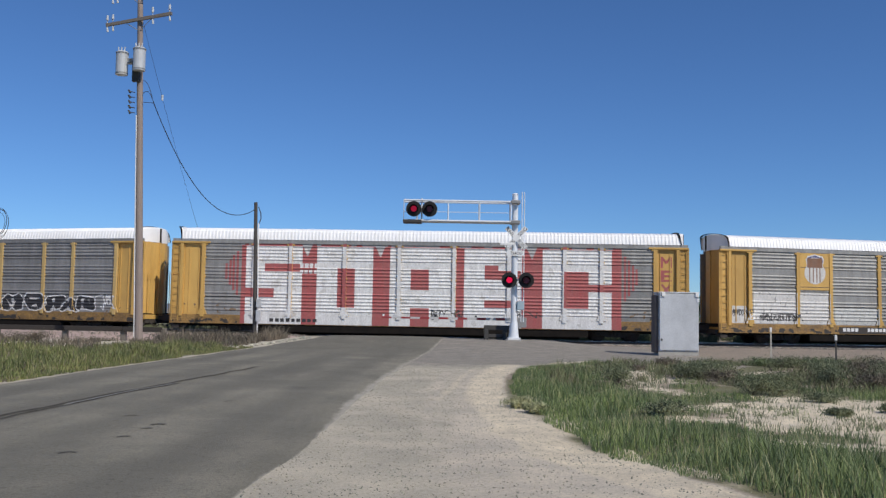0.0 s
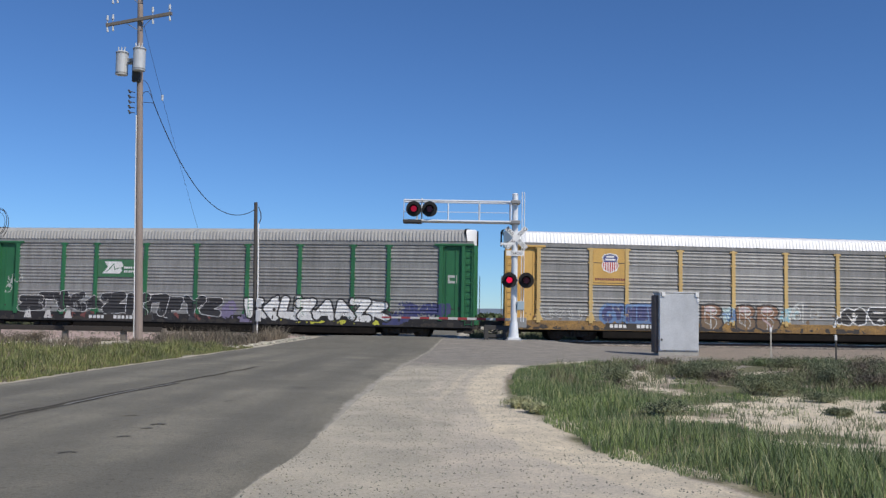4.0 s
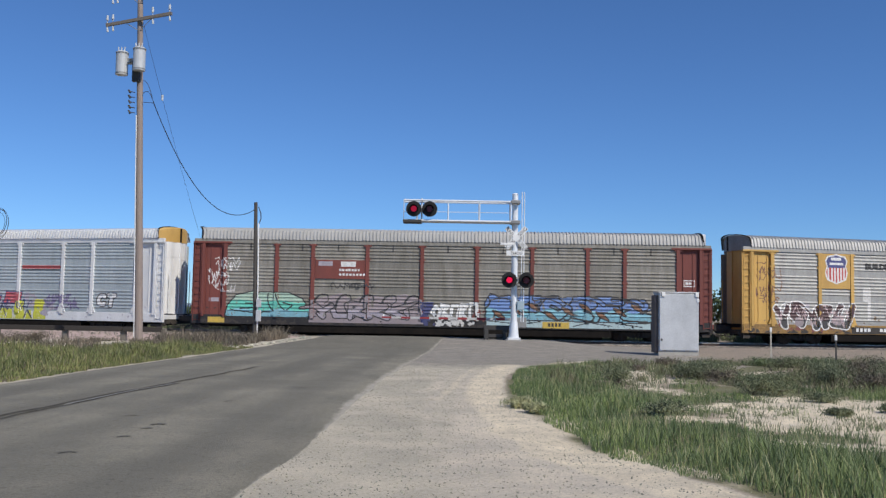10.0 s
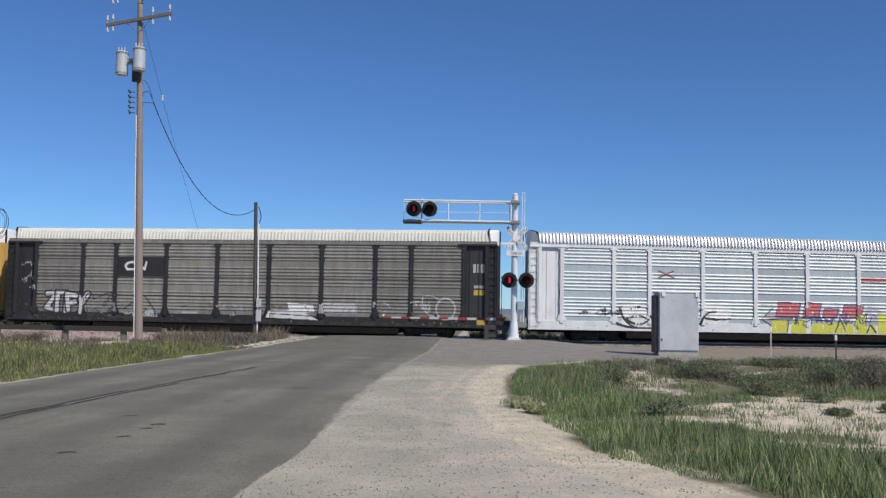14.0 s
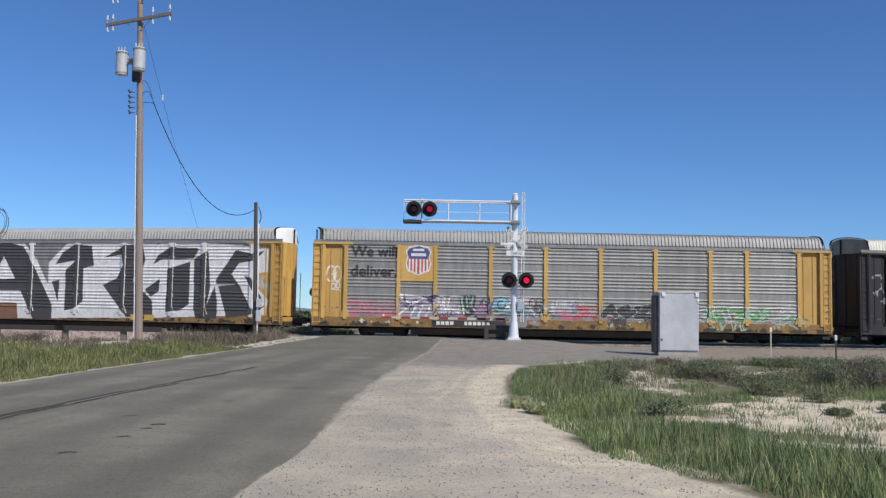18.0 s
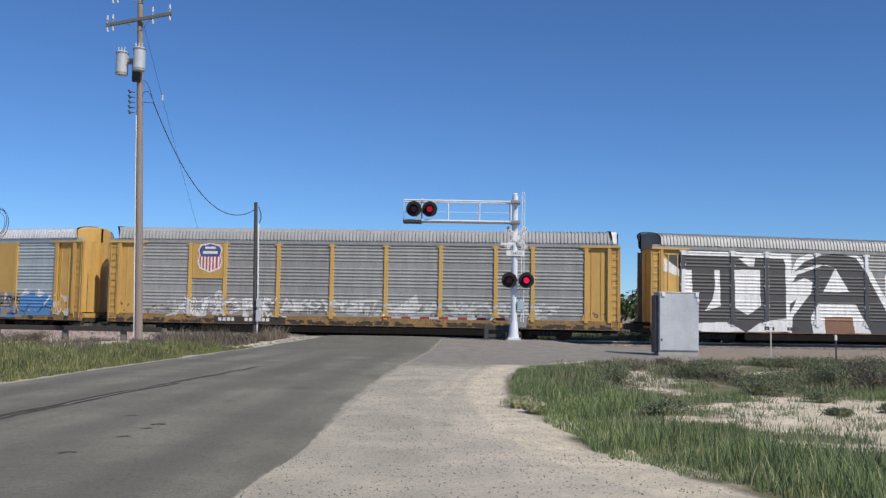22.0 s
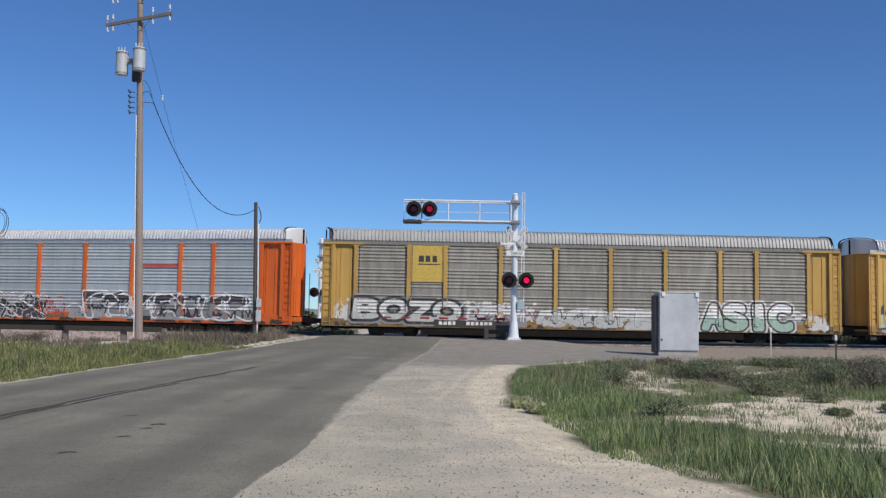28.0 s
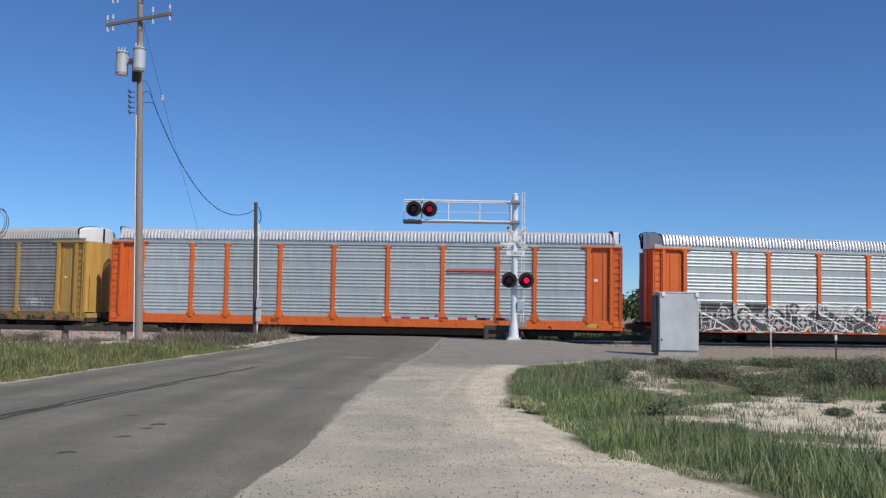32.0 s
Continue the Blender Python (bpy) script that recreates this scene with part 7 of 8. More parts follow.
DARKSTEEL = mat("steel_dark", (0.075, 0.072, 0.07), (0.05, 0.048, 0.045), rough=0.7, metal=0.3, scale=4)
LENS_DARK = mat("lens_unlit", (0.17, 0.008, 0.022), (0.11, 0.006, 0.016), rough=0.35, scale=20)
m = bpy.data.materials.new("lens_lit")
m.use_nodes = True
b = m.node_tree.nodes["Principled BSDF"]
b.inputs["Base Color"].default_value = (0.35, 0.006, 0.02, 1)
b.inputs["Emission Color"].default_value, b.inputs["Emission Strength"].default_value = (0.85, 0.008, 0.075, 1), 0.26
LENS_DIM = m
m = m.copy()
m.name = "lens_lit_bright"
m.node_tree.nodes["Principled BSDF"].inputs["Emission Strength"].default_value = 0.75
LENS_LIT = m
LAMPS = []


def signal_head(parent, x, z, y, phase, lit):
    """A flashing head: round black shield, visor, and inside a lamp that turns its lit face out and in."""
    bm = bmesh.new()
    cyl(bm, (x, y, z), (x, y + 0.03, z), 0.325, 0.325, 32)
    cyl(bm, (x, y + 0.03, z), (x, y + 0.30, z), 0.19, 0.15, 20)
    head = part("signal_head", bm, SIGNAL_BLACK, parent, "round black signal head")
    bm = bmesh.new()
    n = 16
    rings = []
    for dy, k in ((-0.005, 1.0), (-0.27, 0.86)):
        rings.append([bm.verts.new((x + 0.2 * k * math.cos(a), y + dy, z + 0.2 * k * math.sin(a))) for a in np.linspace(-0.35, math.pi + 0.35, n)])
    for i in range(n - 1):
        bm.faces.new((rings[0][i], rings[0][i + 1], rings[1][i + 1], rings[1][i]))
    bmesh.ops.solidify(bm, geom=bm.faces[:], thickness=0.008)
    part("visor", bm, SIGNAL_BLACK, head)
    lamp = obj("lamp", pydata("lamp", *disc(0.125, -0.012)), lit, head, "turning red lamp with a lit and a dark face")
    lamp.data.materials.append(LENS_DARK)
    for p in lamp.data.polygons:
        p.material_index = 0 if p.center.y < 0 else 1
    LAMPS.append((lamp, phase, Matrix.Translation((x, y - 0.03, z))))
    return head


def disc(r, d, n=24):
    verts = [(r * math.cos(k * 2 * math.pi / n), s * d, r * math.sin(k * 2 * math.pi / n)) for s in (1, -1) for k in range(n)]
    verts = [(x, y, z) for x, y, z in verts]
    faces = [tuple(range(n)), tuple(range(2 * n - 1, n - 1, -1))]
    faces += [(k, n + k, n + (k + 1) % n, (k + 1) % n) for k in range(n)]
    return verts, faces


def text_mesh(word, w, h):
    vs, tr = text_tris(word)
    return pydata("lettering", [((x - 0.5) * w, 0.0, (z - 0.5) * h) for x, z in vs], [tuple(int(i) for i in t) for t in tr])


def crossing_signal(x, y, z, d, arm, label, front=True):
    """A mast with a cantilever arm of length arm towards d (-1 or 1) along x."""
    root = thing("crossing_signal", pose(x, y, z), label, "crossing signal", "crossing signals")
    top = 6.12
    bm = bmesh.new()
    cyl(bm, (0, 0, 0.1), (0, 0, top), 0.135, 0.125, 20)
    cyl(bm, (0, 0, top), (0, 0, top + 0.06), 0.14, 0.09, 20)
    part("mast", bm, ALU, root, "bare aluminium mast", True).data.shade_flat()
    bm = bmesh.new()
    box(bm, -0.34, -0.34, -0.25, 0.34, 0.34, 0.02, 0.02)
    part("foundation", bm, CONCRETE, root, "pale concrete base")
    bm = bmesh.new()
    box(bm, -0.26, -0.26, 0.0, 0.26, 0.26, 0.1, 0.01)
    cyl(bm, (0, 0, 0.08), (0, 0, 0.75), 0.22, 0.16, 20)
    part("mast_base", bm, ALU, root)
    lo, hi = 4.93, 5.78
    for yy in (-0.28, 0.28):
        for zz, r in ((lo, 0.045), (hi, 0.04)):
            bm = bmesh.new()
            cyl(bm, (0.12 * d, yy, zz), (d * arm, yy, zz), r, r, 10)
            part("arm_rail", bm, ALU, root)
        n = 4
        for i in range(n):
            u = 0.2 + (arm - 0.75) * i / (n - 1)
            bm = bmesh.new()
            cyl(bm, (d * u, yy, lo), (d * u, yy, hi), 0.028, seg=8)
            part("arm_post", bm, ALU, root)
    bm = bmesh.new()
    cyl(bm, (d * 0.3, -0.28, (lo + hi) / 2 - 0.05), (d * arm, -0.28, (lo + hi) / 2 - 0.05), 0.012, seg=6)
    part("hand_wire", bm, ALU, root)
    bm = bmesh.new()
    box(bm, d * 0.2, -0.26, lo + 0.02, d * arm, 0.26, lo + 0.05)
    part("walkway", bm, ALU, root, "grated aluminium walkway")
    for zz in (lo, hi):
        bm = bmesh.new()
        box(bm, -0.2, -0.34, zz - 0.07, 0.2, 0.34, zz + 0.07, 0.02)
        part("clamp", bm, STEEL, root)
    bm = bmesh.new()
    box(bm, d * (arm - 0.75), -0.36, lo - 0.09, d * (arm + 0.03), 0.36, lo + 0.03, 0.02)
    part("end_box", bm, DARKSTEEL, root)
    bm = bmesh.new()
    cyl(bm, (d * arm, -0.3, lo - 0.02), (d * arm, -0.3, hi + 0.05), 0.018, seg=6)
    part("end_post", bm, ALU, root)
    bm = bmesh.new()
    cyl(bm, (d * (arm - 0.75), -0.2, lo), (d * (arm - 0.75), -0.2, hi + 0.1), 0.035, seg=8)
    cyl(bm, (d * (arm - 0.42), -0.3, 5.40), (d * (arm - 1.08), -0.3, 5.40), 0.035, seg=8)
    part("head_bracket", bm, ALU, root)
    ua, ub = sorted((d * (arm - 0.42), d * (arm - 1.08)))
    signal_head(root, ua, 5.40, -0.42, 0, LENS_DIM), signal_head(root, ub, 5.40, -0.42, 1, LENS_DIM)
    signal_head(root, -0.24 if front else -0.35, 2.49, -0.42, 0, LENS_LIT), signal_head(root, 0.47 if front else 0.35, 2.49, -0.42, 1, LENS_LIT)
    bm = bmesh.new()
    cyl(bm, (-0.3, -0.25, 2.49), (0.5, -0.25, 2.49), 0.04, seg=8)
    box(bm, -0.1, -0.26, 2.4, 0.1, 0.0, 2.58, 0.02)
    part("head_bracket", bm, ALU, root)
    # crossbuck
    for a, words in ((-46, ("RAILROAD",)), (46, ("CROSSING",))):
        bm = bmesh.new()
        box(bm, -0.60, -0.012, -0.10, 0.60, 0.012, 0.10, 0.006)
        blade = part("crossbuck_blade", bm, SIGN_WHITE, root, "white crossbuck blade with black letters")
        blade.matrix_basis = Matrix.Translation((0.05, -0.17 - (0.03 if a > 0 else 0.0), 4.27)) @ Matrix.Rotation(radians(-a), 4, "Y")
        for w, u, half in ((words[0][:4], -0.36, 0.46), (words[0][4:], 0.36, 0.46)):
            t = obj("lettering", text_mesh(w, half * 0.95, 0.14), SIGNAL_BLACK, blade, "black letters")
            t.matrix_basis = Matrix.Translation((u, -0.016, 0))
    bm = bmesh.new()
    box(bm, -0.36, -0.19, 3.52, 0.38, -0.165, 3.74, 0.006)
    plate = part("track_plate", bm, SIGN_WHITE, root, "white plate with black letters")
    t = obj("lettering", text_mesh("TRACKS", 0.5, 0.13), SIGNAL_BLACK, plate, "black letters")
    t.location = (0.06, -0.194, 3.63)
    bm = bmesh.new()
    box(bm, -0.62, -0.22, 3.96, -0.05, -0.12, 4.06, 0.02)
    part("bracket_arm", bm, SIGN_WHITE, root)
    for xx in (0.30, 0.40):
        bm = bmesh.new()
        cyl(bm, (xx, 0.05, 0.75), (xx, 0.05, 6.25), 0.02, seg=6)
        part("ladder_rail", bm, ALU, root)
    bm = bmesh.new()
    box(bm, 0.12, -0.2, 1.25, 0.42, 0.1, 1.62, 0.03)
    part("junction_box", bm, mat("box_blue", (0.30, 0.42, 0.50), (0.36, 0.42, 0.45), rough=0.6), root)
    return root


crossing_signal(3.02, 38.0, 0.27, -1, 4.69, "silver cantilever crossing signal with crossbuck and red lamps beside the road")
crossing_signal(-8.3, 61.5, 0.10, 1, 5.1, "silver cantilever crossing signal beyond the railway", False)


GATE_RED, GATE_WHITE = mat("gate_red", (0.32, 0.035, 0.04), (0.2, 0.03, 0.035), rough=0.7, scale=8), mat("gate_white", (0.55, 0.55, 0.54), (0.40, 0.39, 0.38), rough=0.7, scale=8)


def crossing_gate(x, y, z, length):
    root = thing("crossing_gate", pose(x, y, z), "lowered crossing gate with red and white striped arm", "crossing gate")
    bm = bmesh.new()
    box(bm, -0.35, -0.22, 0.52, 0.25, 0.22, 0.95, 0.03)
    part("mechanism", bm, STEEL, root, "grey gate mechanism housing")
    bm = bmesh.new()
    box(bm, -1.55, -0.1, 0.40, -0.05, 0.1, 0.60, 0.02)
    part("cross_beam", bm, DARKSTEEL, root)
    for xx in (-1.45, -0.65):
        bm = bmesh.new()
        box(bm, xx - 0.09, -0.16, -0.08, xx + 0.09, 0.16, 0.42, 0.015)
        part("stand_leg", bm, DARKSTEEL, root)
    bm = bmesh.new()
    box(bm, -1.5, -0.12, 0.08, -0.6, 0.12, 0.22, 0.02)
    part("lower_beam", bm, DARKSTEEL, root)
    n = 14
    for i in range(n):
        u0, u1 = -0.25 - (length - 0.25) * i / n, -0.25 - (length - 0.25) * (i + 1) / n
        bm = bmesh.new()
        k = 0.058 - 0.024 * i / n
        box(bm, u1, -0.03, 0.86 - k, u0, 0.03, 0.86 + k)
        part("arm_stripe", bm, GATE_RED if i % 2 else GATE_WHITE, root)
    for u in (-1.9, -3.6, -length + 0.05):
        bm = bmesh.new()
        cyl(bm, (u, 0, 0.92), (u, 0, 1.0), 0.05, seg=10)
        part("arm_lamp", bm, SIGNAL_BLACK if u > -5 else SIGN_WHITE, root)
    return root


crossing_gate(3.35, 38.7, 0.26, 5.9)

# ---- signal case beside the track ----
GALV = mat("case_galvanised", (0.64, 0.65, 0.66), (0.42, 0.43, 0.44), rough=0.5, metal=0.25, scale=1.6, stretch=(1, 1, 0.7), amount=0.8)
case = thing("signal_case", pose(8.24, 31.5, 0.10), "grey galvanised steel signal case on the gravel", "cabinet")
bm = bmesh.new()
box(bm, -0.69, 0, 0.06, 0.69, 0.78, 2.08, 0.015)
part("body", bm, GALV, case)
bm = bmesh.new()
box(bm, -0.67, -0.035, 0.10, 0.67, 0.0, 2.06, 0.012)
door = part("door", bm, GALV, case)
bm = bmesh.new()
box(bm, -0.63, -0.055, 0.42, -0.58, -0.035, 0.5, 0.01)
part("handle", bm, DARKSTEEL, door)
for z in (0.4, 1.1, 1.8):
    bm = bmesh.new()
    cyl(bm, (-0.70, -0.03, z - 0.07), (-0.70, -0.03, z + 0.07), 0.018, seg=8)
    part("hinge", bm, STEEL, door)
bm = bmesh.new()
box(bm, -0.71, -0.05, 2.08, 0.71, 0.82, 2.12, 0.012)
part("lid", bm, GALV, case)
for x in (-0.55, 0.62):
    bm = bmesh.new()
    box(bm, x - 0.06, -0.075, 1.95, x + 0.06, -0.04, 2.11, 0.01)
    part("lifting_tab", bm, SIGN_WHITE, case)
bm = bmesh.new()
box(bm, 0.62, -0.06, 1.76, 0.7, -0.02, 1.88, 0.015)
part("padlock", bm, SIGN_WHITE, case)
bm = bmesh.new()
box(bm, -0.7, 0.02, -0.2, 0.7, 0.76, 0.06)
part("plinth", bm, CONCRETE, case)
bm = bmesh.new()
box(bm, -0.80, 0.1, 0.0, -0.69, 0.70, 2.0, 0.02)
part("side_duct", bm, mat("duct_brown", (0.16, 0.13, 0.11), (0.11, 0.09, 0.08), rough=0.8), case)

# ---- poles and wires ----
POLE_WOOD = mat("pole_wood", (0.31, 0.25, 0.22), (0.20, 0.162, 0.142), rough=0.85, scale=3, stretch=(7, 7, 0.25), bump=0.4, bump_scale=25)
GREYWOOD = mat("grey_wood", (0.20, 0.175, 0.15), (0.12, 0.105, 0.09), rough=0.9, scale=3, stretch=(7, 7, 0.3))
PORCELAIN = mat("porcelain", (0.55, 0.57, 0.58), (0.42, 0.44, 0.45), rough=0.3, scale=5)
CAN = mat("transformer_grey", (0.52, 0.545, 0.565), (0.44, 0.46, 0.48), rough=0.5, metal=0.1, scale=3)
WIRE = mat("wire_black", (0.02, 0.02, 0.022), (0.03, 0.03, 0.03), rough=0.6, scale=5)

PX, PY = -11.99, 36.0
pole = thing("utility_pole", pose(PX, PY, -0.15), "tall weathered wooden utility pole with two grey transformers", "utility pole")


def lean(z):
    """The pole's middle at the height z: it leans a little."""
    return -0.036 * z


bm = bmesh.new()
zs = np.linspace(-0.3, 14.9, 12)
rings = []
for z in zs:
    r = 0.158 - 0.0036 * z
    rings.append([bm.verts.new((lean(z) + r * math.cos(a), r * math.sin(a), z)) for a in np.linspace(0, 2 * math.pi, 18, endpoint=False)])
for p, q in zip(rings, rings[1:]):
    for i in range(18):
        bm.faces.new((p[i], p[(i + 1) % 18], q[(i + 1) % 18], q[i]))
bm.faces.new(rings[-1])
part("shaft", bm, POLE_WOOD, pole, "reddish brown wooden shaft", True)


def cross_arm(z, tilt, half, yoff):
    c = Vector((lean(z), yoff, z))
    d = Vector((half, -0.30, tilt * half))
    bm = bmesh.new()
    m = Matrix.Translation(c) @ d.to_track_quat("X", "Z").to_matrix().to_4x4()
    bmesh.ops.create_cube(bm, size=1.0, matrix=m @ Matrix.Diagonal((2 * d.length, 0.095, 0.12, 1)))
    arm = part("crossarm", bm, GREYWOOD, pole, "grey wooden crossarm")
    for k in (-0.97, -0.80, 0.42, 0.93):
        p = c + d * k
        bm = bmesh.new()
        cyl(bm, p + Vector((0, 0, 0.05)), p + Vector((0, 0, 0.22)), 0.016, seg=6)
        cyl(bm, p + Vector((0, 0, 0.2)), p + Vector((0, 0, 0.40)), 0.055, 0.035, 10)
        cyl(bm, p + Vector((0, 0, -0.02)), p + Vector((0.03, 0, -0.28)), 0.03, 0.045, 8)
        part("insulator", bm, PORCELAIN, arm, "pale porcelain insulator")
    for sgn in (-1, 1):
        bm = bmesh.new()
        a = c + d * 0.45 * sgn
        cyl(bm, a, (lean(z - 0.45), yoff * 0.6, z - 0.45), 0.014, seg=6)
        part("arm_brace", bm, STEEL, arm)


cross_arm(13.12, 0.12, 1.42, -0.18)
cross_arm(14.25, 0.10, 1.2, -0.18)


def transformer(x, z, y, h, r):
    bm = bmesh.new()
    cyl(bm, (x, y, z), (x, y, z + h), r, r, 24)
    cyl(bm, (x, y, z + h), (x, y, z + h + 0.05), r * 1.08, r * 0.9, 24)
    can = part("transformer", bm, CAN, pole, "pale grey cylindrical transformer")
    for k in range(3):
        bm = bmesh.new()
        a = -1.2 + 1.2 * k
        cyl(bm, (x + 0.12 * math.sin(a), y - 0.1, z + h), (x + 0.14 * math.sin(a), y - 0.1, z + h + 0.22), 0.03, 0.022, 8)
        part("bushing", bm, PORCELAIN, can)
    for zz in (z + h - 0.04, z + 0.06):
        bm = bmesh.new()
        bmesh.ops.create_cone(bm, cap_ends=False, segments=24, radius1=r * 1.04, radius2=r * 1.04, depth=0.035, matrix=Matrix.Translation((x, y, zz)))
        part("band", bm, STEEL, can)
    bm = bmesh.new()
    box(bm, x + 0.05, y - 0.06, z + h * 0.55, lean(z), y + 0.25, z + h * 0.75, 0.01)
    part("bracket", bm, STEEL, can)
    return can


transformer(-1.12, 10.86, -0.05, 0.9, 0.24)
transformer(-0.30, 10.95, -0.42, 0.88, 0.24)
bm = bmesh.new()
box(bm, -0.62, -0.3, 10.55, -0.34, -0.1, 11.4, 0.02)
part("mount", bm, DARKSTEEL, pole)
for k in range(5):
    z = 9.3 + 0.21 * k
    bm = bmesh.new()
    cyl(bm, (lean(z) - 0.16, -0.1, z), (lean(z) - 0.38, -0.12, z + 0.03), 0.018, seg=6)
    cyl(bm, (lean(z) - 0.34, -0.12, z - 0.02), (lean(z) - 0.42, -0.12, z + 0.10), 0.05, 0.035, 8)
    part("spool_insulator", bm, DARKSTEEL, pole)
bm = bmesh.new()
tube(bm, [(lean(9.2) - 0.09, -0.15, 9.2), (lean(6) - 0.11, -0.15, 6.0), (lean(2) - 0.13, -0.15, 2.0), (lean(0) - 0.14, -0.16, -0.1)], 0.02, 8)
part("conduit", bm, SIGN_WHITE, pole, "pale conduit down the shaft")
for k, (dz, dx) in enumerate(((0.0, 0.55), (0.35, 0.6), (0.9, 0.5))):
    bm = bmesh.new()
    z0 = 9.75 + dz
    tube(bm, [(lean(z0) + 0.15 + (0.62 - 0.15) * q, -0.1, z0 + (9.72 - z0) * q + 0.25 * math.sin(math.pi * q) * (k > 0)) for q in np.linspace(0, 1, 9)], 0.012, 5)
    part("loop_wire", bm, WIRE, pole)

short = thing("service_pole", pose(-9.05, 44.0, 0.16), "slim dark wooden service pole with a meter box", "utility pole")
bm = bmesh.new()
cyl(bm, (0, 0, -0.3), (-0.15, 0, 6.42), 0.105, 0.085, 14)
part("shaft", bm, mat("dark_pole", (0.085, 0.078, 0.072), (0.05, 0.046, 0.043), rough=0.9, scale=3, stretch=(7, 7, 0.3)), short, "dark wooden shaft")
bm = bmesh.new()
tube(bm, [(0.13, -0.08, -0.1), (0.10, -0.08, 2.0), (0.03, -0.08, 5.4)], 0.032, 8)
part("conduit", bm, SIGN_WHITE, short, "white conduit")
for z, h in ((0.62, 0.55), (1.3, 0.42)):
    bm = bmesh.new()
    box(bm, 0.06, -0.24, z, 0.30, -0.1, z + h, 0.03)
    part("meter_box", bm, GALV, short, "small grey meter box")
bm = bmesh.new()
tube(bm, [(0.04, -0.05, 5.35), (0.14, -0.06, 5.62), (0.12, -0.06, 5.9), (0.0, -0.05, 6.2)], 0.022, 6)
part("weatherhead", bm, DARKSTEEL, short)


def cable(name, a, b, sag, r, label):
    a, b = Vector(a), Vector(b)
    bm = bmesh.new()
    tube(bm, [a.lerp(b, q) - Vector((0, 0, sag * 4 * q * (1 - q))) for q in np.linspace(0, 1, 26)], r * 1.35, 5)
    return tagged(part(name, bm, WIRE), label, "cable")


cable("service_cable", (-11.75, 35.9, 9.58), (-9.25, 44.0, 6.22), 1.75, 0.014, "black service cable sagging between the two poles")
cable("guy_wire", (-12.4, 36.0, 13.1), (-14.2, 60.5, 0.05), 0.5, 0.005, "thin guy wire running down behind the railway")
bm = bmesh.new()
g = Vector((-12.4, 36.0, 13.1)).lerp(Vector((-14.2, 60.5, 0.05)), 0.16) - Vector((0, 0, 0.5 * 4 * 0.16 * 0.84))
cyl(bm, g + Vector((0, 0, 0.12)), g - Vector((0, 0, 0.12)), 0.05, 0.05, 8)
tagged(part("guy_insulator", bm, PORCELAIN), "pale insulator on the thin guy wire", "insulator")

# coil of slack cable on its hanger, beside the road
coil = thing("cable_coil", pose(-16.35, 33.0, 4.35), "black coil of slack cable hung on a slim post", "cable coil")
for k in range(5):
    bm = bmesh.new()
    c = Vector((0.05 * (k % 3) - 0.05, 0.04 * k, 0.06 * (k % 2)))
    tube(bm, [c + Vector((0.33 * math.cos(a), 0.02 * math.sin(3 * a), (0.44 + 0.03 * k) * math.sin(a))) for a in np.linspace(0, 2 * math.pi, 22)], 0.008, 5)
    part("loop", bm, WIRE, coil)
bm = bmesh.new()
cyl(bm, (-0.38, 0.1, -4.5), (-0.38, 0.1, 0.75), 0.05, 0.04, 10)
cyl(bm, (-0.38, 0.1, 0.5), (0.0, 0.1, 0.5), 0.02, seg=6)
part("hanger_post", bm, GREYWOOD, coil)

# ---- low barrier along the ballast ----
def barrier():
    root = thing("low_barrier", pose(0, 0, 0), "low dark timber barrier on short posts", "barrier")
    xs = [-24.0, -20.6, -17.45, -14.75, -12.9]
    yy = 42.0
    for a, b in zip(xs, xs[1:]):
        bm = bmesh.new()
        box(bm, a + 0.02, yy - 0.10, 0.24, b - 0.02, yy + 0.02, 0.46, 0.02)
        part("rail_beam", bm, mat("creosote", (0.045, 0.037, 0.032), (0.028, 0.024, 0.021), rough=0.9, scale=4, stretch=(0.6, 6, 6)), root)
    for x in xs:
        bm = bmesh.new()
        box(bm, x - 0.12, yy + 0.02, ground_z(x, yy) - 0.3, x + 0.12, yy + 0.24, 0.40, 0.02)
        part("post", bm, GREYWOOD, root)
    return root


barrier()

# marker stakes
for x, y, h in ((10.38, 28.6, 1.05), (10.69, 24.6, 0.95)):
    st = thing("marker_stake", pose(x, y, ground_z(x, y)), "thin pale marker stake in the weeds", "stake", "marker stakes")
    bm = bmesh.new()
    box(bm, -0.022, -0.012, -0.2, 0.022, 0.012, h, 0.004)
    part("shaft", bm, mat("stake_pale", (0.50, 0.47, 0.40), (0.36, 0.33, 0.28), rough=0.8) if y > 26 else DARKSTEEL, st)
    bm = bmesh.new()
    box(bm, -0.03, -0.016, h - 0.14, 0.03, 0.016, h + 0.005, 0.004)
    part("cap", bm, SIGN_WHITE, st)

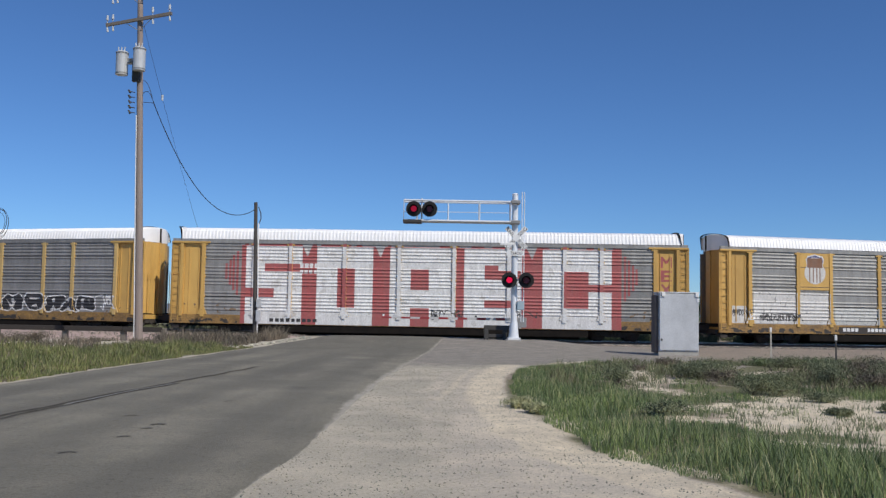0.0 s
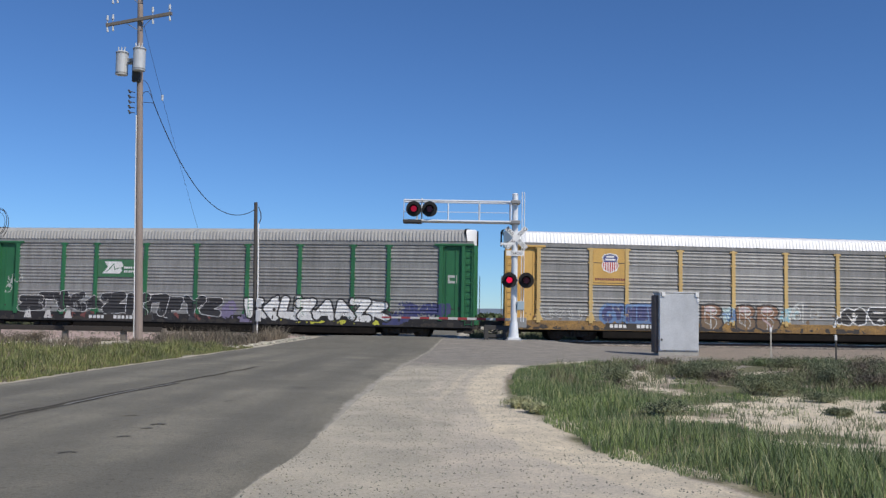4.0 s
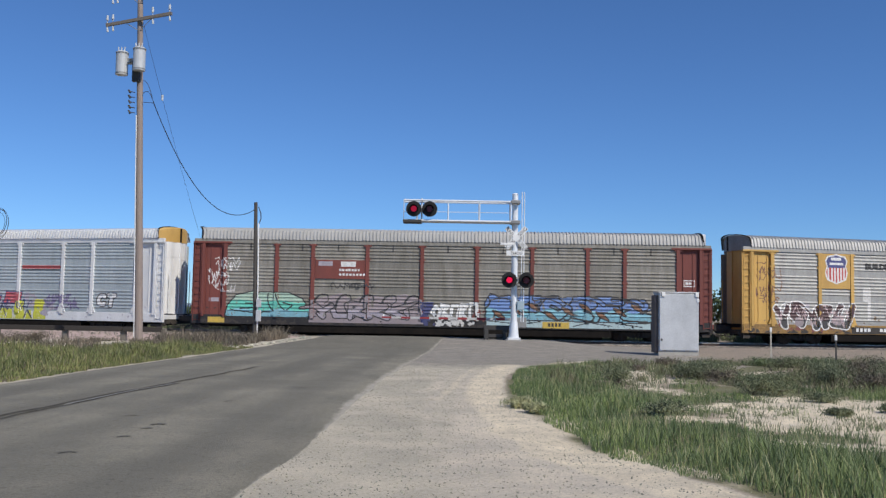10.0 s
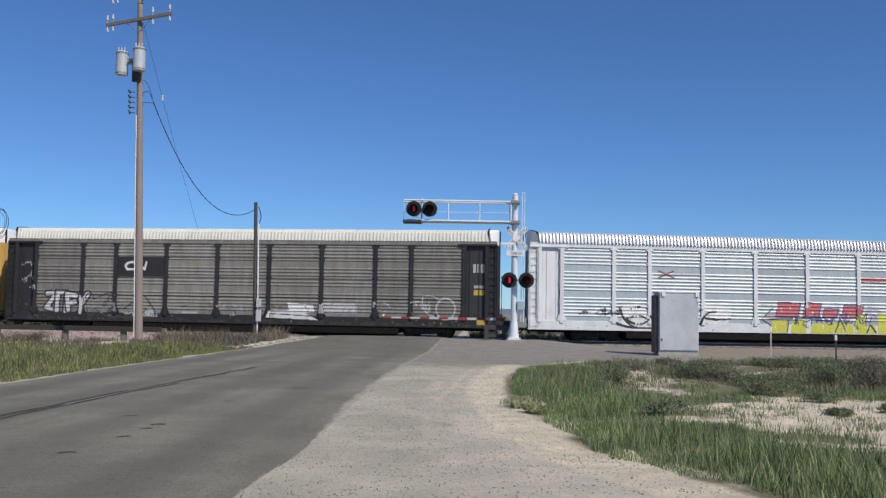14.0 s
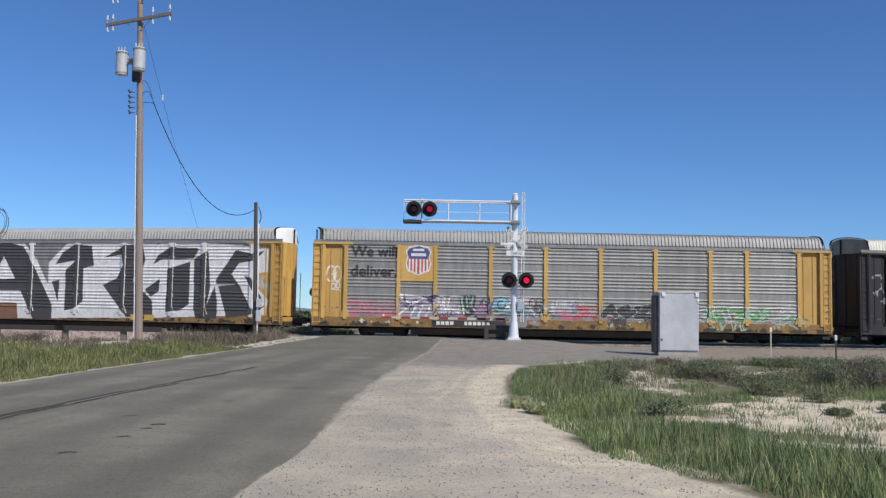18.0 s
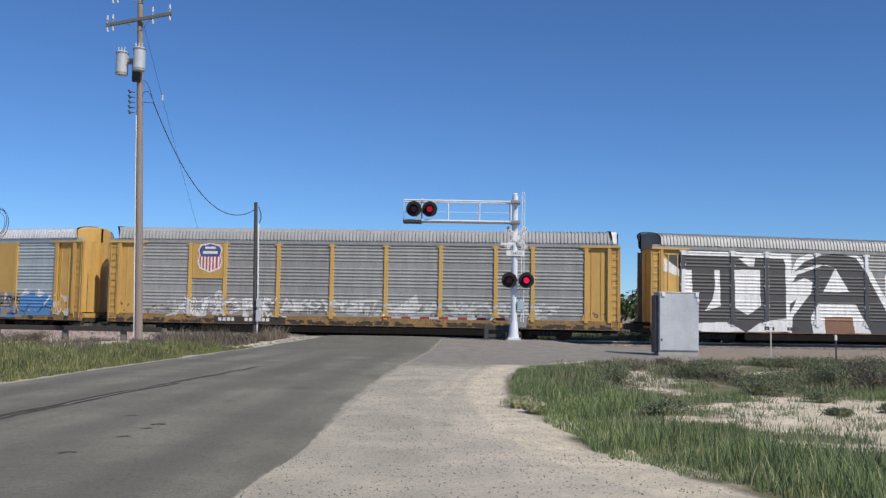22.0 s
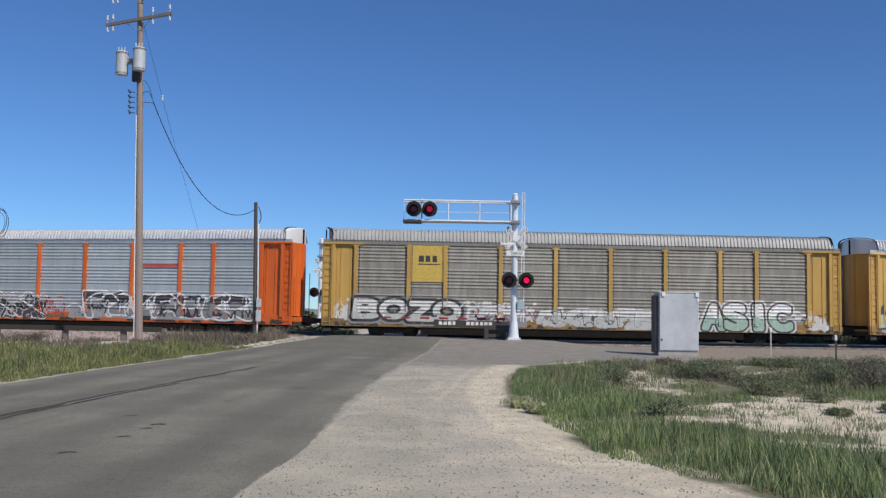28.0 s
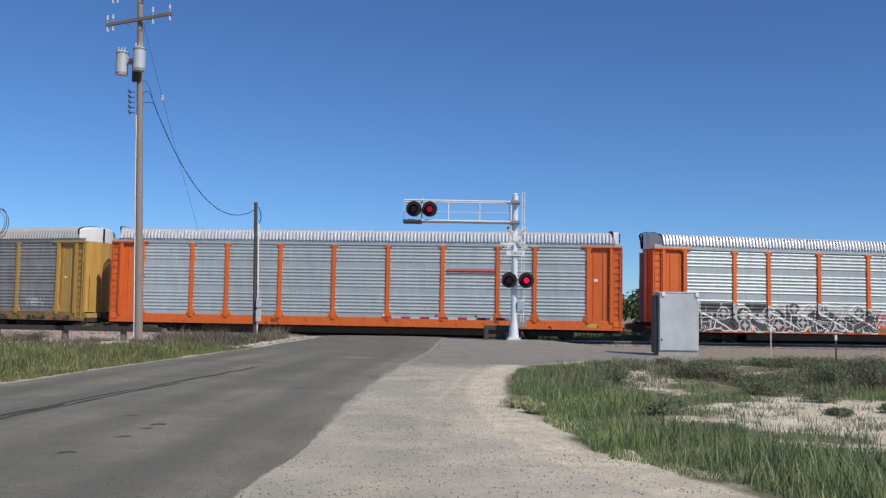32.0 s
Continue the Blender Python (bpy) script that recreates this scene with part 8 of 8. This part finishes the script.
# ---- plants ----
def blades(name, count, place, hmin, hmax, width, material, label, category="grass", lean_k=0.35, stiff=False):
    """Many bent blades in one mesh."""
    rnd = random.Random(name)
    verts, faces = [], []
    for _ in range(count):
        got = place(rnd)
        if not got:
            continue
        x, y, z, k = got
        h = rnd.uniform(hmin, hmax) * k
        a = rnd.uniform(0, 6.283)
        lx, ly = math.cos(a) * h * rnd.uniform(0.1, lean_k), math.sin(a) * h * rnd.uniform(0.1, lean_k)
        fa = rnd.uniform(-0.9, 0.9)
        wx, wy = math.cos(fa) * width * rnd.uniform(0.6, 1.3), math.sin(fa) * width
        o = len(verts)
        verts += [(x - wx, y - wy, z - 0.02), (x + wx, y + wy, z - 0.02), (x + lx * 0.4 - wx * 0.8, y + ly * 0.4 - wy * 0.8, z + h * 0.55), (x + lx * 0.4 + wx * 0.8, y + ly * 0.4 + wy * 0.8, z + h * 0.55), (x + lx, y + ly, z + h)]
        faces += [(o, o + 1, o + 3, o + 2), (o + 2, o + 3, o + 4)]
    return tagged(obj(name, pydata(name, verts, faces), material), label, category, kind="stuff")


def verge_right(rnd):
    y = 4.2 + 21.6 * rnd.random() ** 1.3
    x = grass_edge(y) + 0.03 + 0.13 * noise.noise((3.0, y * 1.1, 9.0)) + 0.08 * noise.noise((7.0, y * 3.7, 9.0)) + (13.5 - 0.05 * y) * rnd.random() ** 1.15
    if x > 0.52 * y + 3:
        return None
    n = noise.noise((x * 0.8, y * 0.8, 2.0))
    sn = sand_at(x, y)
    if sn > -0.08 and rnd.random() > 0.15 * (1 + noise.noise((x * 2.5, y * 2.5, 1.0))):
        return None
    if y > 16.2 and x > 3.7 + 0.1 * (y - 17) + 0.5 * n and (n < 0.06 + 0.2 * rnd.random() + 0.03 * (y - 17) or rnd.random() < 0.05 * (y - 17)):
        return None
    k = 0.3 + 1.0 * smooth01(-0.35, 0.5, 0.7 * n + 0.6 * noise.noise((x * 2.4, y * 2.4, 6.0)))
    return x, y, ground_z(x, y), k * (0.55 + 0.45 * smooth01(-0.1, 0.7, x - grass_edge(y))) * (0.5 if sn > -0.08 else 1.0) * (1 - 0.3 * smooth01(14, 24, y)) * (0.55 + 0.45 * smooth01(-0.1, -0.6, sn))


def verge_left(rnd):
    y = rnd.uniform(13.5, 34.3)
    l = road_edges(y)[0]
    x = l - 0.04 - 0.16 * abs(noise.noise((0.0, y * 1.3, 3.0))) - 9 * rnd.random() ** 1.4
    if noise.noise((x * 0.6, y * 0.6, 9.0)) < -0.4 or noise.noise((x * 2.1, y * 1.6, 4.0)) < -0.32 or y > 27.5 + 6.5 * smooth01(5.0, 1.5, l - x) or (y > 31.5 and x > -7.7):
        return None
    return x, y, ground_z(x, y), (0.4 + 1.2 * abs(noise.noise((x * 0.9, y * 0.7, 5.0))) + 0.5 * noise.noise((x * 2.6, y * 1.8, 5.0))) * (0.4 + 0.6 * smooth01(0.05, 0.9, l - x))


def brush_left(rnd):
    x = rnd.uniform(-23, -6.6)
    y = rnd.uniform(26.0, 39.5)
    top = 36.5 if x < -11.0 else 39.5
    l = road_edges(y)[0]
    if x > l - 0.8 or y > top or y < 26.2 + 5.0 * smooth01(4.5, 1.0, l - x) + rnd.uniform(-1.2, 1.2) or noise.noise((x * 0.7, y * 0.5, 4.0)) < (-0.1 if x < -16 or x > -11 else 0.12):
        return None
    return x, y, ground_z(x, y), (0.7 + 0.6 * noise.noise((x * 0.9, y * 0.9, 8.0))) * (1.75 if x > -11.0 and y > 33 else 0.75)


GRASS_A = island_mat("grass_green", (0.042, 0.072, 0.028), (0.185, 0.225, 0.096), 0.6)
GRASS_B = island_mat("grass_young", (0.08, 0.098, 0.03), (0.215, 0.22, 0.08), 0.7)
OLIVE = island_mat("grass_olive", (0.16, 0.135, 0.07), (0.33, 0.29, 0.15), 0.8)
STRAW = island_mat("grass_straw", (0.26, 0.25, 0.12), (0.46, 0.42, 0.27), 0.8)
BROWN = island_mat("dry_brush", (0.10, 0.075, 0.062), (0.21, 0.165, 0.135), 0.9)
SAGE = island_mat("sage_brush", (0.095, 0.105, 0.06), (0.23, 0.235, 0.14), 0.85)
def verge_bright(rnd):
    g = verge_right(rnd)
    return g if g and noise.noise((g[0] * 0.55, g[1] * 0.35, 12.0)) + 0.28 * smooth01(3.4, 1.3, g[0]) > 0.12 + 0.2 * rnd.random() else None


GRASS_C = island_mat("grass_pale", (0.11, 0.165, 0.04), (0.27, 0.32, 0.11), 0.65)
blades("verge_grass", 145000, verge_right, 0.07, 0.23, 0.0038, GRASS_A, "thick green grass on the verge of the road", lean_k=0.75)
blades("verge_young_grass", 60000, verge_bright, 0.08, 0.23, 0.0038, GRASS_C, "paler yellow-green grass on the verge of the road", lean_k=0.75)
blades("verge_straw", 8000, verge_right, 0.12, 0.33, 0.0036, STRAW, "pale seeding stalks among the green grass", lean_k=0.6)
def weeds_back(rnd):
    x, y = rnd.uniform(2.2, 15.0), rnd.uniform(17.0, 27.4)
    n = noise.noise((x * 0.7, y * 0.9, 21.0)) + 0.6 * noise.noise((x * 2.2, y * 2.0, 5.0))
    if x < grass_edge(y) + 0.2 or x > 0.53 * y + 1.0 or n < 0.02 - 0.02 * (x - 8) or sand_at(x, y) > 0.12:
        return None
    return x, y, ground_z(x, y), 0.5 + 0.9 * max(0.0, n)


blades("back_weeds", 30000, weeds_back, 0.08, 0.30, 0.006, island_mat("weeds", (0.075, 0.075, 0.04), (0.21, 0.215, 0.115), 0.85), "patchy grey-green weeds on bare ground", lean_k=0.9)
def sand_tufts(rnd):
    x, y = rnd.uniform(3.0, 12.0), rnd.uniform(10.5, 25.0)
    if sand_at(x, y) < -0.1 or noise.noise((x * 1.9, y * 1.7, 31.0)) + 0.6 * noise.noise((x * 5.1, y * 4.7, 3.0)) < 0.10 + 0.3 * smooth01(0.2, 0.7, sand_at(x, y)):
        return None
    return x, y, ground_z(x, y), 0.6 + 0.6 * rnd.random()


blades("sand_tufts", 60000, sand_tufts, 0.03, 0.13, 0.004, SAGE, "low sparse tufts on the bare sand", lean_k=1.0)
blades("back_dry_weeds", 13000, weeds_back, 0.08, 0.26, 0.006, BROWN, "patchy dry brown weeds on bare ground", lean_k=0.9)
blades("far_verge_grass", 60000, verge_left, 0.14, 0.38, 0.008, GRASS_B, "bright green grass across the road", lean_k=0.6)
blades("far_verge_straw", 15000, verge_left, 0.15, 0.38, 0.008, OLIVE, "pale stalks in the grass across the road", lean_k=0.5)
blades("far_verge_dry", 14000, verge_left, 0.12, 0.34, 0.009, BROWN, "dry brown stalks in the grass across the road", lean_k=0.7)
blades("dry_brush", 44000, brush_left, 0.14, 0.46, 0.009, BROWN, "dry brown brush between the grass and the ballast", "brush", lean_k=0.8)


def brush_far(rnd):
    s = rnd.uniform(-34, 40)
    p, _ = line_at(s, rnd.uniform(3.2, 8.0))
    l, r = road_edges(p.y)
    if l - 0.6 < p.x < r + 0.6 or noise.noise((p.x * 0.5, p.y * 0.5, 14.0)) < -0.25:
        return None
    return p.x, p.y, ground_z(p.x, p.y), 0.8 + 0.5 * noise.noise((p.x * 0.8, p.y * 0.8, 3.0)) + 0.9 * smooth01(8, 14, p.x)


blades("far_brush", 30000, brush_far, 0.25, 0.75, 0.014, SAGE, "grey-green brush beyond the railway", "brush", lean_k=0.8)


def shrub(x, y, r, h, material, label, n=900):
    """A twiggy bush: many short stems and leaves from a few limbs, with an uneven outline."""
    rnd = random.Random(int(x * 100) + int(y * 37))
    root = thing("shrub", pose(x, y, ground_z(x, y)), label, "shrub", "low shrubs")
    bm = bmesh.new()
    tips = []
    for _ in range(9):
        a, k = rnd.uniform(0, 6.28), rnd.uniform(0.3, 0.95)
        tip = Vector((math.cos(a) * r * k, math.sin(a) * r * k, h * rnd.uniform(0.45, 0.95) * (1.1 - 0.5 * k)))
        mid = tip * 0.5 + Vector((0, 0, h * 0.12))
        cyl(bm, (0, 0, -0.03), mid, 0.016, 0.011, 5), cyl(bm, mid, tip, 0.011, 0.005, 5)
        tips += [mid, tip]
    part("branchwork", bm, BROWN, root)
    verts, faces = [], []
    for _ in range(n):
        t = rnd.choice(tips)
        p = t + Vector((rnd.gauss(0, 0.22 * r), rnd.gauss(0, 0.22 * r), rnd.gauss(0, 0.16 * h)))
        p.z = max(0.01, p.z)
        d = Vector((rnd.gauss(0, 1), rnd.gauss(0, 1), rnd.gauss(0.5, 0.8))).normalized() * rnd.uniform(0.03, 0.075)
        w = Vector((rnd.gauss(0, 1), rnd.gauss(0, 1), rnd.gauss(0, 1))).normalized() * 0.009
        o = len(verts)
        verts += [p - w, p + w, p + d]
        faces.append((o, o + 1, o + 2))
    obj("foliage", pydata("foliage", verts, faces), material, root)
    return root


SAGE_DARK = island_mat("sage_dark", (0.095, 0.105, 0.066), (0.215, 0.225, 0.14), 0.85)
DRY, SG = "dry brown brush", "grey-green sage bush"
for x, y, r, h, mt, lb in [(-9.9, 38.6, 0.9, 0.45, BROWN, DRY), (-8.3, 38.4, 0.8, 0.45, BROWN, DRY), (-7.4, 38.9, 0.6, 0.32, BROWN, DRY), (-11.2, 37.6, 0.8, 0.4, BROWN, DRY), (-17.4, 34.6, 0.9, 0.42, BROWN, DRY), (-15.8, 35.0, 0.8, 0.38, BROWN, DRY), (-18.6, 35.2, 0.8, 0.42, BROWN, DRY),
                           (5.6, 19.8, 0.55, 0.42, SAGE_DARK, SG), (6.0, 19.3, 0.4, 0.3, BROWN, DRY), (3.08, 12.3, 0.32, 0.2, SAGE_DARK, SG), (5.95, 16.3, 0.4, 0.36, SAGE, SG), (5.6, 16.4, 0.45, 0.4, SAGE, SG), (6.4, 17.8, 0.55, 0.36, SAGE, SG), (7.95, 18.4, 0.42, 0.46, SAGE_DARK, SG), (8.6, 17.7, 0.55, 0.36, BROWN, DRY), (9.2, 18.6, 0.6, 0.4, SAGE_DARK, SG), (3.4, 17.6, 0.42, 0.34, SAGE, SG), (3.9, 20.8, 0.4, 0.3, SAGE, SG), (8.9, 20.9, 0.7, 0.46, SAGE_DARK, SG), (9.9, 21.6, 0.8, 0.48, BROWN, DRY), (10.5, 20.2, 0.8, 0.46, SAGE_DARK, SG), (6.9, 23.2, 0.7, 0.32, SAGE, SG), (9.3, 24.0, 0.65, 0.34, SAGE, SG), (10.6, 22.9, 0.7, 0.36, SAGE, SG), (11.4, 22.2, 0.8, 0.42, SAGE_DARK, SG), (11.9, 23.9, 0.7, 0.36, BROWN, DRY), (9.0, 25.6, 0.6, 0.28, GRASS_A, "green weedy clump"), (10.7, 25.8, 0.7, 0.3, GRASS_A, "green weedy clump"), (6.2, 25.2, 0.35, 0.2, BROWN, DRY), (4.9, 22.6, 0.2, 0.12, BROWN, DRY), (1.16, 13.3, 0.2, 0.16, STRAW, "pale weed tuft"), (1.3, 12.5, 0.16, 0.15, STRAW, "pale weed tuft"), (6.3, 14.9, 0.3, 0.16, SAGE, SG), (6.6, 13.2, 0.22, 0.12, SAGE, SG), (5.6, 12.8, 0.18, 0.1, SAGE, SG), (6.3, 11.7, 0.2, 0.12, SAGE, SG)]:
    shrub(x, y, r, h, mt, lb + (" beside the railway" if y > 30 else " on sandy ground"), 3600 if r > 0.5 else 1700)

# ---- distance ----
HAZE = mat("hazy_hill", (0.16, 0.20, 0.25), (0.13, 0.17, 0.21), rough=1.0, scale=0.01)
verts, faces = [], []
nx = 160
for j in range(2):
    for i in range(nx):
        x = -3000 + 6000 * i / (nx - 1)
        verts.append((x, 2600 + 700 * j, -2 if j == 0 else 14 + 16 * noise.noise((x * 0.0016, 0, 0)) + 6 * noise.noise((x * 0.006, 3, 0))))
faces = [(i, i + 1, nx + i + 1, nx + i) for i in range(nx - 1)]
tagged(obj("backdrop", pydata("backdrop", verts, faces), HAZE), "low bluish hills on the horizon", "hill", kind="structure")

LEAF = island_mat("leaf_dark", (0.035, 0.055, 0.022), (0.085, 0.11, 0.045), 0.7)


def far_tree(x, y, h, r):
    rnd = random.Random(int(x * 31 + y * 7))
    root = thing("tree", pose(x, y, 0), "dark green bushy tree beyond the railway", "tree", "trees beyond the railway")
    bm = bmesh.new()
    cyl(bm, (0, 0, -0.1), (0.1, 0, h * 0.4), 0.2, 0.14, 8)
    limbs = []
    for k in range(7):
        a = k * 0.9 + rnd.random()
        tip = Vector((math.cos(a) * r * rnd.uniform(0.4, 0.8), math.sin(a) * r * rnd.uniform(0.4, 0.8), h * rnd.uniform(0.5, 0.88)))
        cyl(bm, (0.1, 0, h * 0.38), tip, 0.09, 0.03, 6)
        limbs.append(tip)
    part("trunk", bm, GREYWOOD, root)
    verts, faces = [], []
    for _ in range(1700):
        t = rnd.choice(limbs)
        p = t + Vector((rnd.gauss(0, 0.3 * r), rnd.gauss(0, 0.3 * r), rnd.gauss(0, 0.13 * h)))
        p.z = max(0.05 * h, min(h, p.z))
        u = Vector((rnd.gauss(0, 1), rnd.gauss(0, 1), rnd.gauss(0, 1))).normalized() * rnd.uniform(0.1, 0.22)
        v = Vector((rnd.gauss(0, 1), rnd.gauss(0, 1), rnd.gauss(0, 1))).normalized() * rnd.uniform(0.1, 0.2)
        o = len(verts)
        verts += [p - u, p + v, p + u, p - v]
        faces.append((o, o + 1, o + 2, o + 3))
    obj("crown", pydata("crown", verts, faces), LEAF, root)


for x, y, h, r in ((12.5, 64, 2.8, 2.2), (16.5, 66, 3.2, 2.6), (21, 66, 3.4, 2.8), (26, 68, 3.2, 2.8), (31, 70, 3.5, 3.0), (9.0, 66, 1.6, 1.5), (3.6, 70, 1.3, 1.4), (-12, 75, 1.2, 1.6), (-20, 78, 1.5, 1.8), (36, 72, 3.4, 2.8)):
    far_tree(x, y, h, r)
for x, y, h, r in ((-7.6, 220, 7.2, 2.2), (-5.2, 226, 6.6, 1.8), (-9.6, 232, 6.4, 2.0), (-1.4, 200, 4.2, 2.2), (0.6, 205, 3.6, 2.0), (-3.4, 210, 4.0, 2.0), (-14, 240, 4.5, 3.0)):
    far_tree(x, y, h, r)


def box_truck(x, y):
    """A small truck that waits at the far side of the crossing, its nose to the track."""
    root = thing("box_truck", pose(x, y, 0), "white truck with grey box body waiting beyond the crossing", "truck")
    white = mat("truck_white", (0.72, 0.73, 0.72), (0.62, 0.62, 0.6), rough=0.4, scale=2)
    grey = mat("truck_box_grey", (0.27, 0.30, 0.29), (0.20, 0.225, 0.22), rough=0.6, scale=1.5)
    dark = mat("truck_dark", (0.02, 0.02, 0.022), (0.03, 0.03, 0.03), rough=0.5)
    glass = mat("truck_glass", (0.012, 0.015, 0.018), (0.02, 0.022, 0.025), rough=0.08)
    bm = bmesh.new()
    box(bm, -1.02, 0.75, 2.02, 1.02, 1.9, 3.02, 0.06), box(bm, -1.02, 1.85, 0.85, 1.02, 5.6, 3.02, 0.06)
    part("box_body", bm, grey, root, "grey box body reaching over the cab")
    bm = bmesh.new()
    box(bm, -0.92, 0.95, 0.5, 0.92, 1.84, 1.2, 0.06), box(bm, -0.9, 1.0, 1.86, 0.9, 1.84, 2.0, 0.05)
    for s in (-1, 1):
        cyl(bm, (s * 0.86, 0.62, 1.16), (s * 0.80, 1.05, 1.92), 0.05, seg=6), cyl(bm, (s * 0.86, 1.78, 1.16), (s * 0.84, 1.78, 1.92), 0.05, seg=6)
    cab = part("cab", bm, white, root)
    bm = bmesh.new()
    bm.faces.new([bm.verts.new(q) for q in ((-0.84, 0.66, 1.18), (0.84, 0.66, 1.18), (0.78, 1.05, 1.88), (-0.78, 1.05, 1.88))])
    part("windscreen", bm, glass, cab, "dark windscreen")
    bm = bmesh.new()
    box(bm, -0.88, -0.5, 0.62, 0.88, 0.96, 1.10, 0.1)
    hood = part("bonnet", bm, white, root)
    bm = bmesh.new()
    box(bm, -0.5, -0.53, 0.68, 0.5, -0.49, 0.98, 0.01)
    part("grille", bm, dark, hood)
    for s in (-1, 1):
        bm = bmesh.new()
        box(bm, s * 0.72 - 0.15, -0.53, 0.74, s * 0.72 + 0.15, -0.485, 0.96, 0.02)
        part("headlight", bm, mat("headlight_glass", (0.85, 0.86, 0.88), (0.75, 0.76, 0.78), rough=0.1), hood)
        bm = bmesh.new()
        box(bm, s * 1.12 - 0.09, 0.72, 1.2, s * 1.12 + 0.09, 0.80, 1.55, 0.02), cyl(bm, (s * 0.86, 0.8, 1.3), (s * 1.1, 0.77, 1.35), 0.02, seg=6)
        part("mirror", bm, dark, root)
        for yy in (0.25, 4.4):
            bm = bmesh.new()
            cyl(bm, (s * 0.72, yy, 0.38), (s * 0.94, yy, 0.38), 0.38, seg=20)
            w = part("wheel", bm, mat("tyre", (0.025, 0.025, 0.025), (0.04, 0.04, 0.04), rough=0.9), root)
            bm = bmesh.new()
            cyl(bm, (s * 0.90, yy, 0.38), (s * 0.95, yy, 0.38), 0.2, seg=14)
            part("rim", bm, STEEL, w)
    bm = bmesh.new()
    box(bm, -0.92, -0.64, 0.42, 0.92, -0.5, 0.64, 0.04)
    part("bumper", bm, STEEL, root)
    bm = bmesh.new()
    box(bm, -0.4, -0.4, 0.36, 0.4, 5.4, 0.7)
    part("chassis", bm, dark, root)


box_truck(-2.75, 80.0)


# ---- what moves ----
def run(t):
    """How far the train has gone along the track at t seconds."""
    u = (t - 16) / 16
    return SPEED * t - 1.0016 * u ** 2 + 0.022 * u ** 3 + 0.4466 * u ** 4 - 0.13 - 0.16 * math.exp(-((t - 14.5) / 10.5) ** 4) + 0.14 * smooth01(2.5, 8.0, t) - 0.38 * smooth01(31.9, 32.0, t)


def motions():
    for k, car in enumerate(CARS):
        rows = []
        for t in [i * 0.5 for i in range(64)] + [31.9, SECONDS]:
            s = S0 - PITCH_CARS * k + PITCH_CARS / 2 + run(t)
            a, b = line_at(s - 9.95)[0], line_at(s + 9.95)[0]
            rows.append((t, Matrix.Translation((a + b) / 2) @ Matrix.Rotation(math.atan2(b.y - a.y, b.x - a.x), 4, "Z")))
        walk(car, rows)
    for wset, x in WHEELSETS:
        walk(wset, [(i * 0.05, Matrix.Translation((x, 0, 0.42)) @ Matrix.Rotation(run(i * 0.05) / 0.42, 4, "Y")) for i in range(641)])
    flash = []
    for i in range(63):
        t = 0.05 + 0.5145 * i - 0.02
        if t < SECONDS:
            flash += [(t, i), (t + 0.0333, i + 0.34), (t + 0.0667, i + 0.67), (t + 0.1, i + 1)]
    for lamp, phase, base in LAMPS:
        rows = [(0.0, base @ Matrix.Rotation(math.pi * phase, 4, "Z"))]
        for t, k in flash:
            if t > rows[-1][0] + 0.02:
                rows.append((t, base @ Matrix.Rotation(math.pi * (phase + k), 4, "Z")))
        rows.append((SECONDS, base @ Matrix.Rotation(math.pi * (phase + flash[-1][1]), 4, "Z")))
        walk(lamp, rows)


motions()
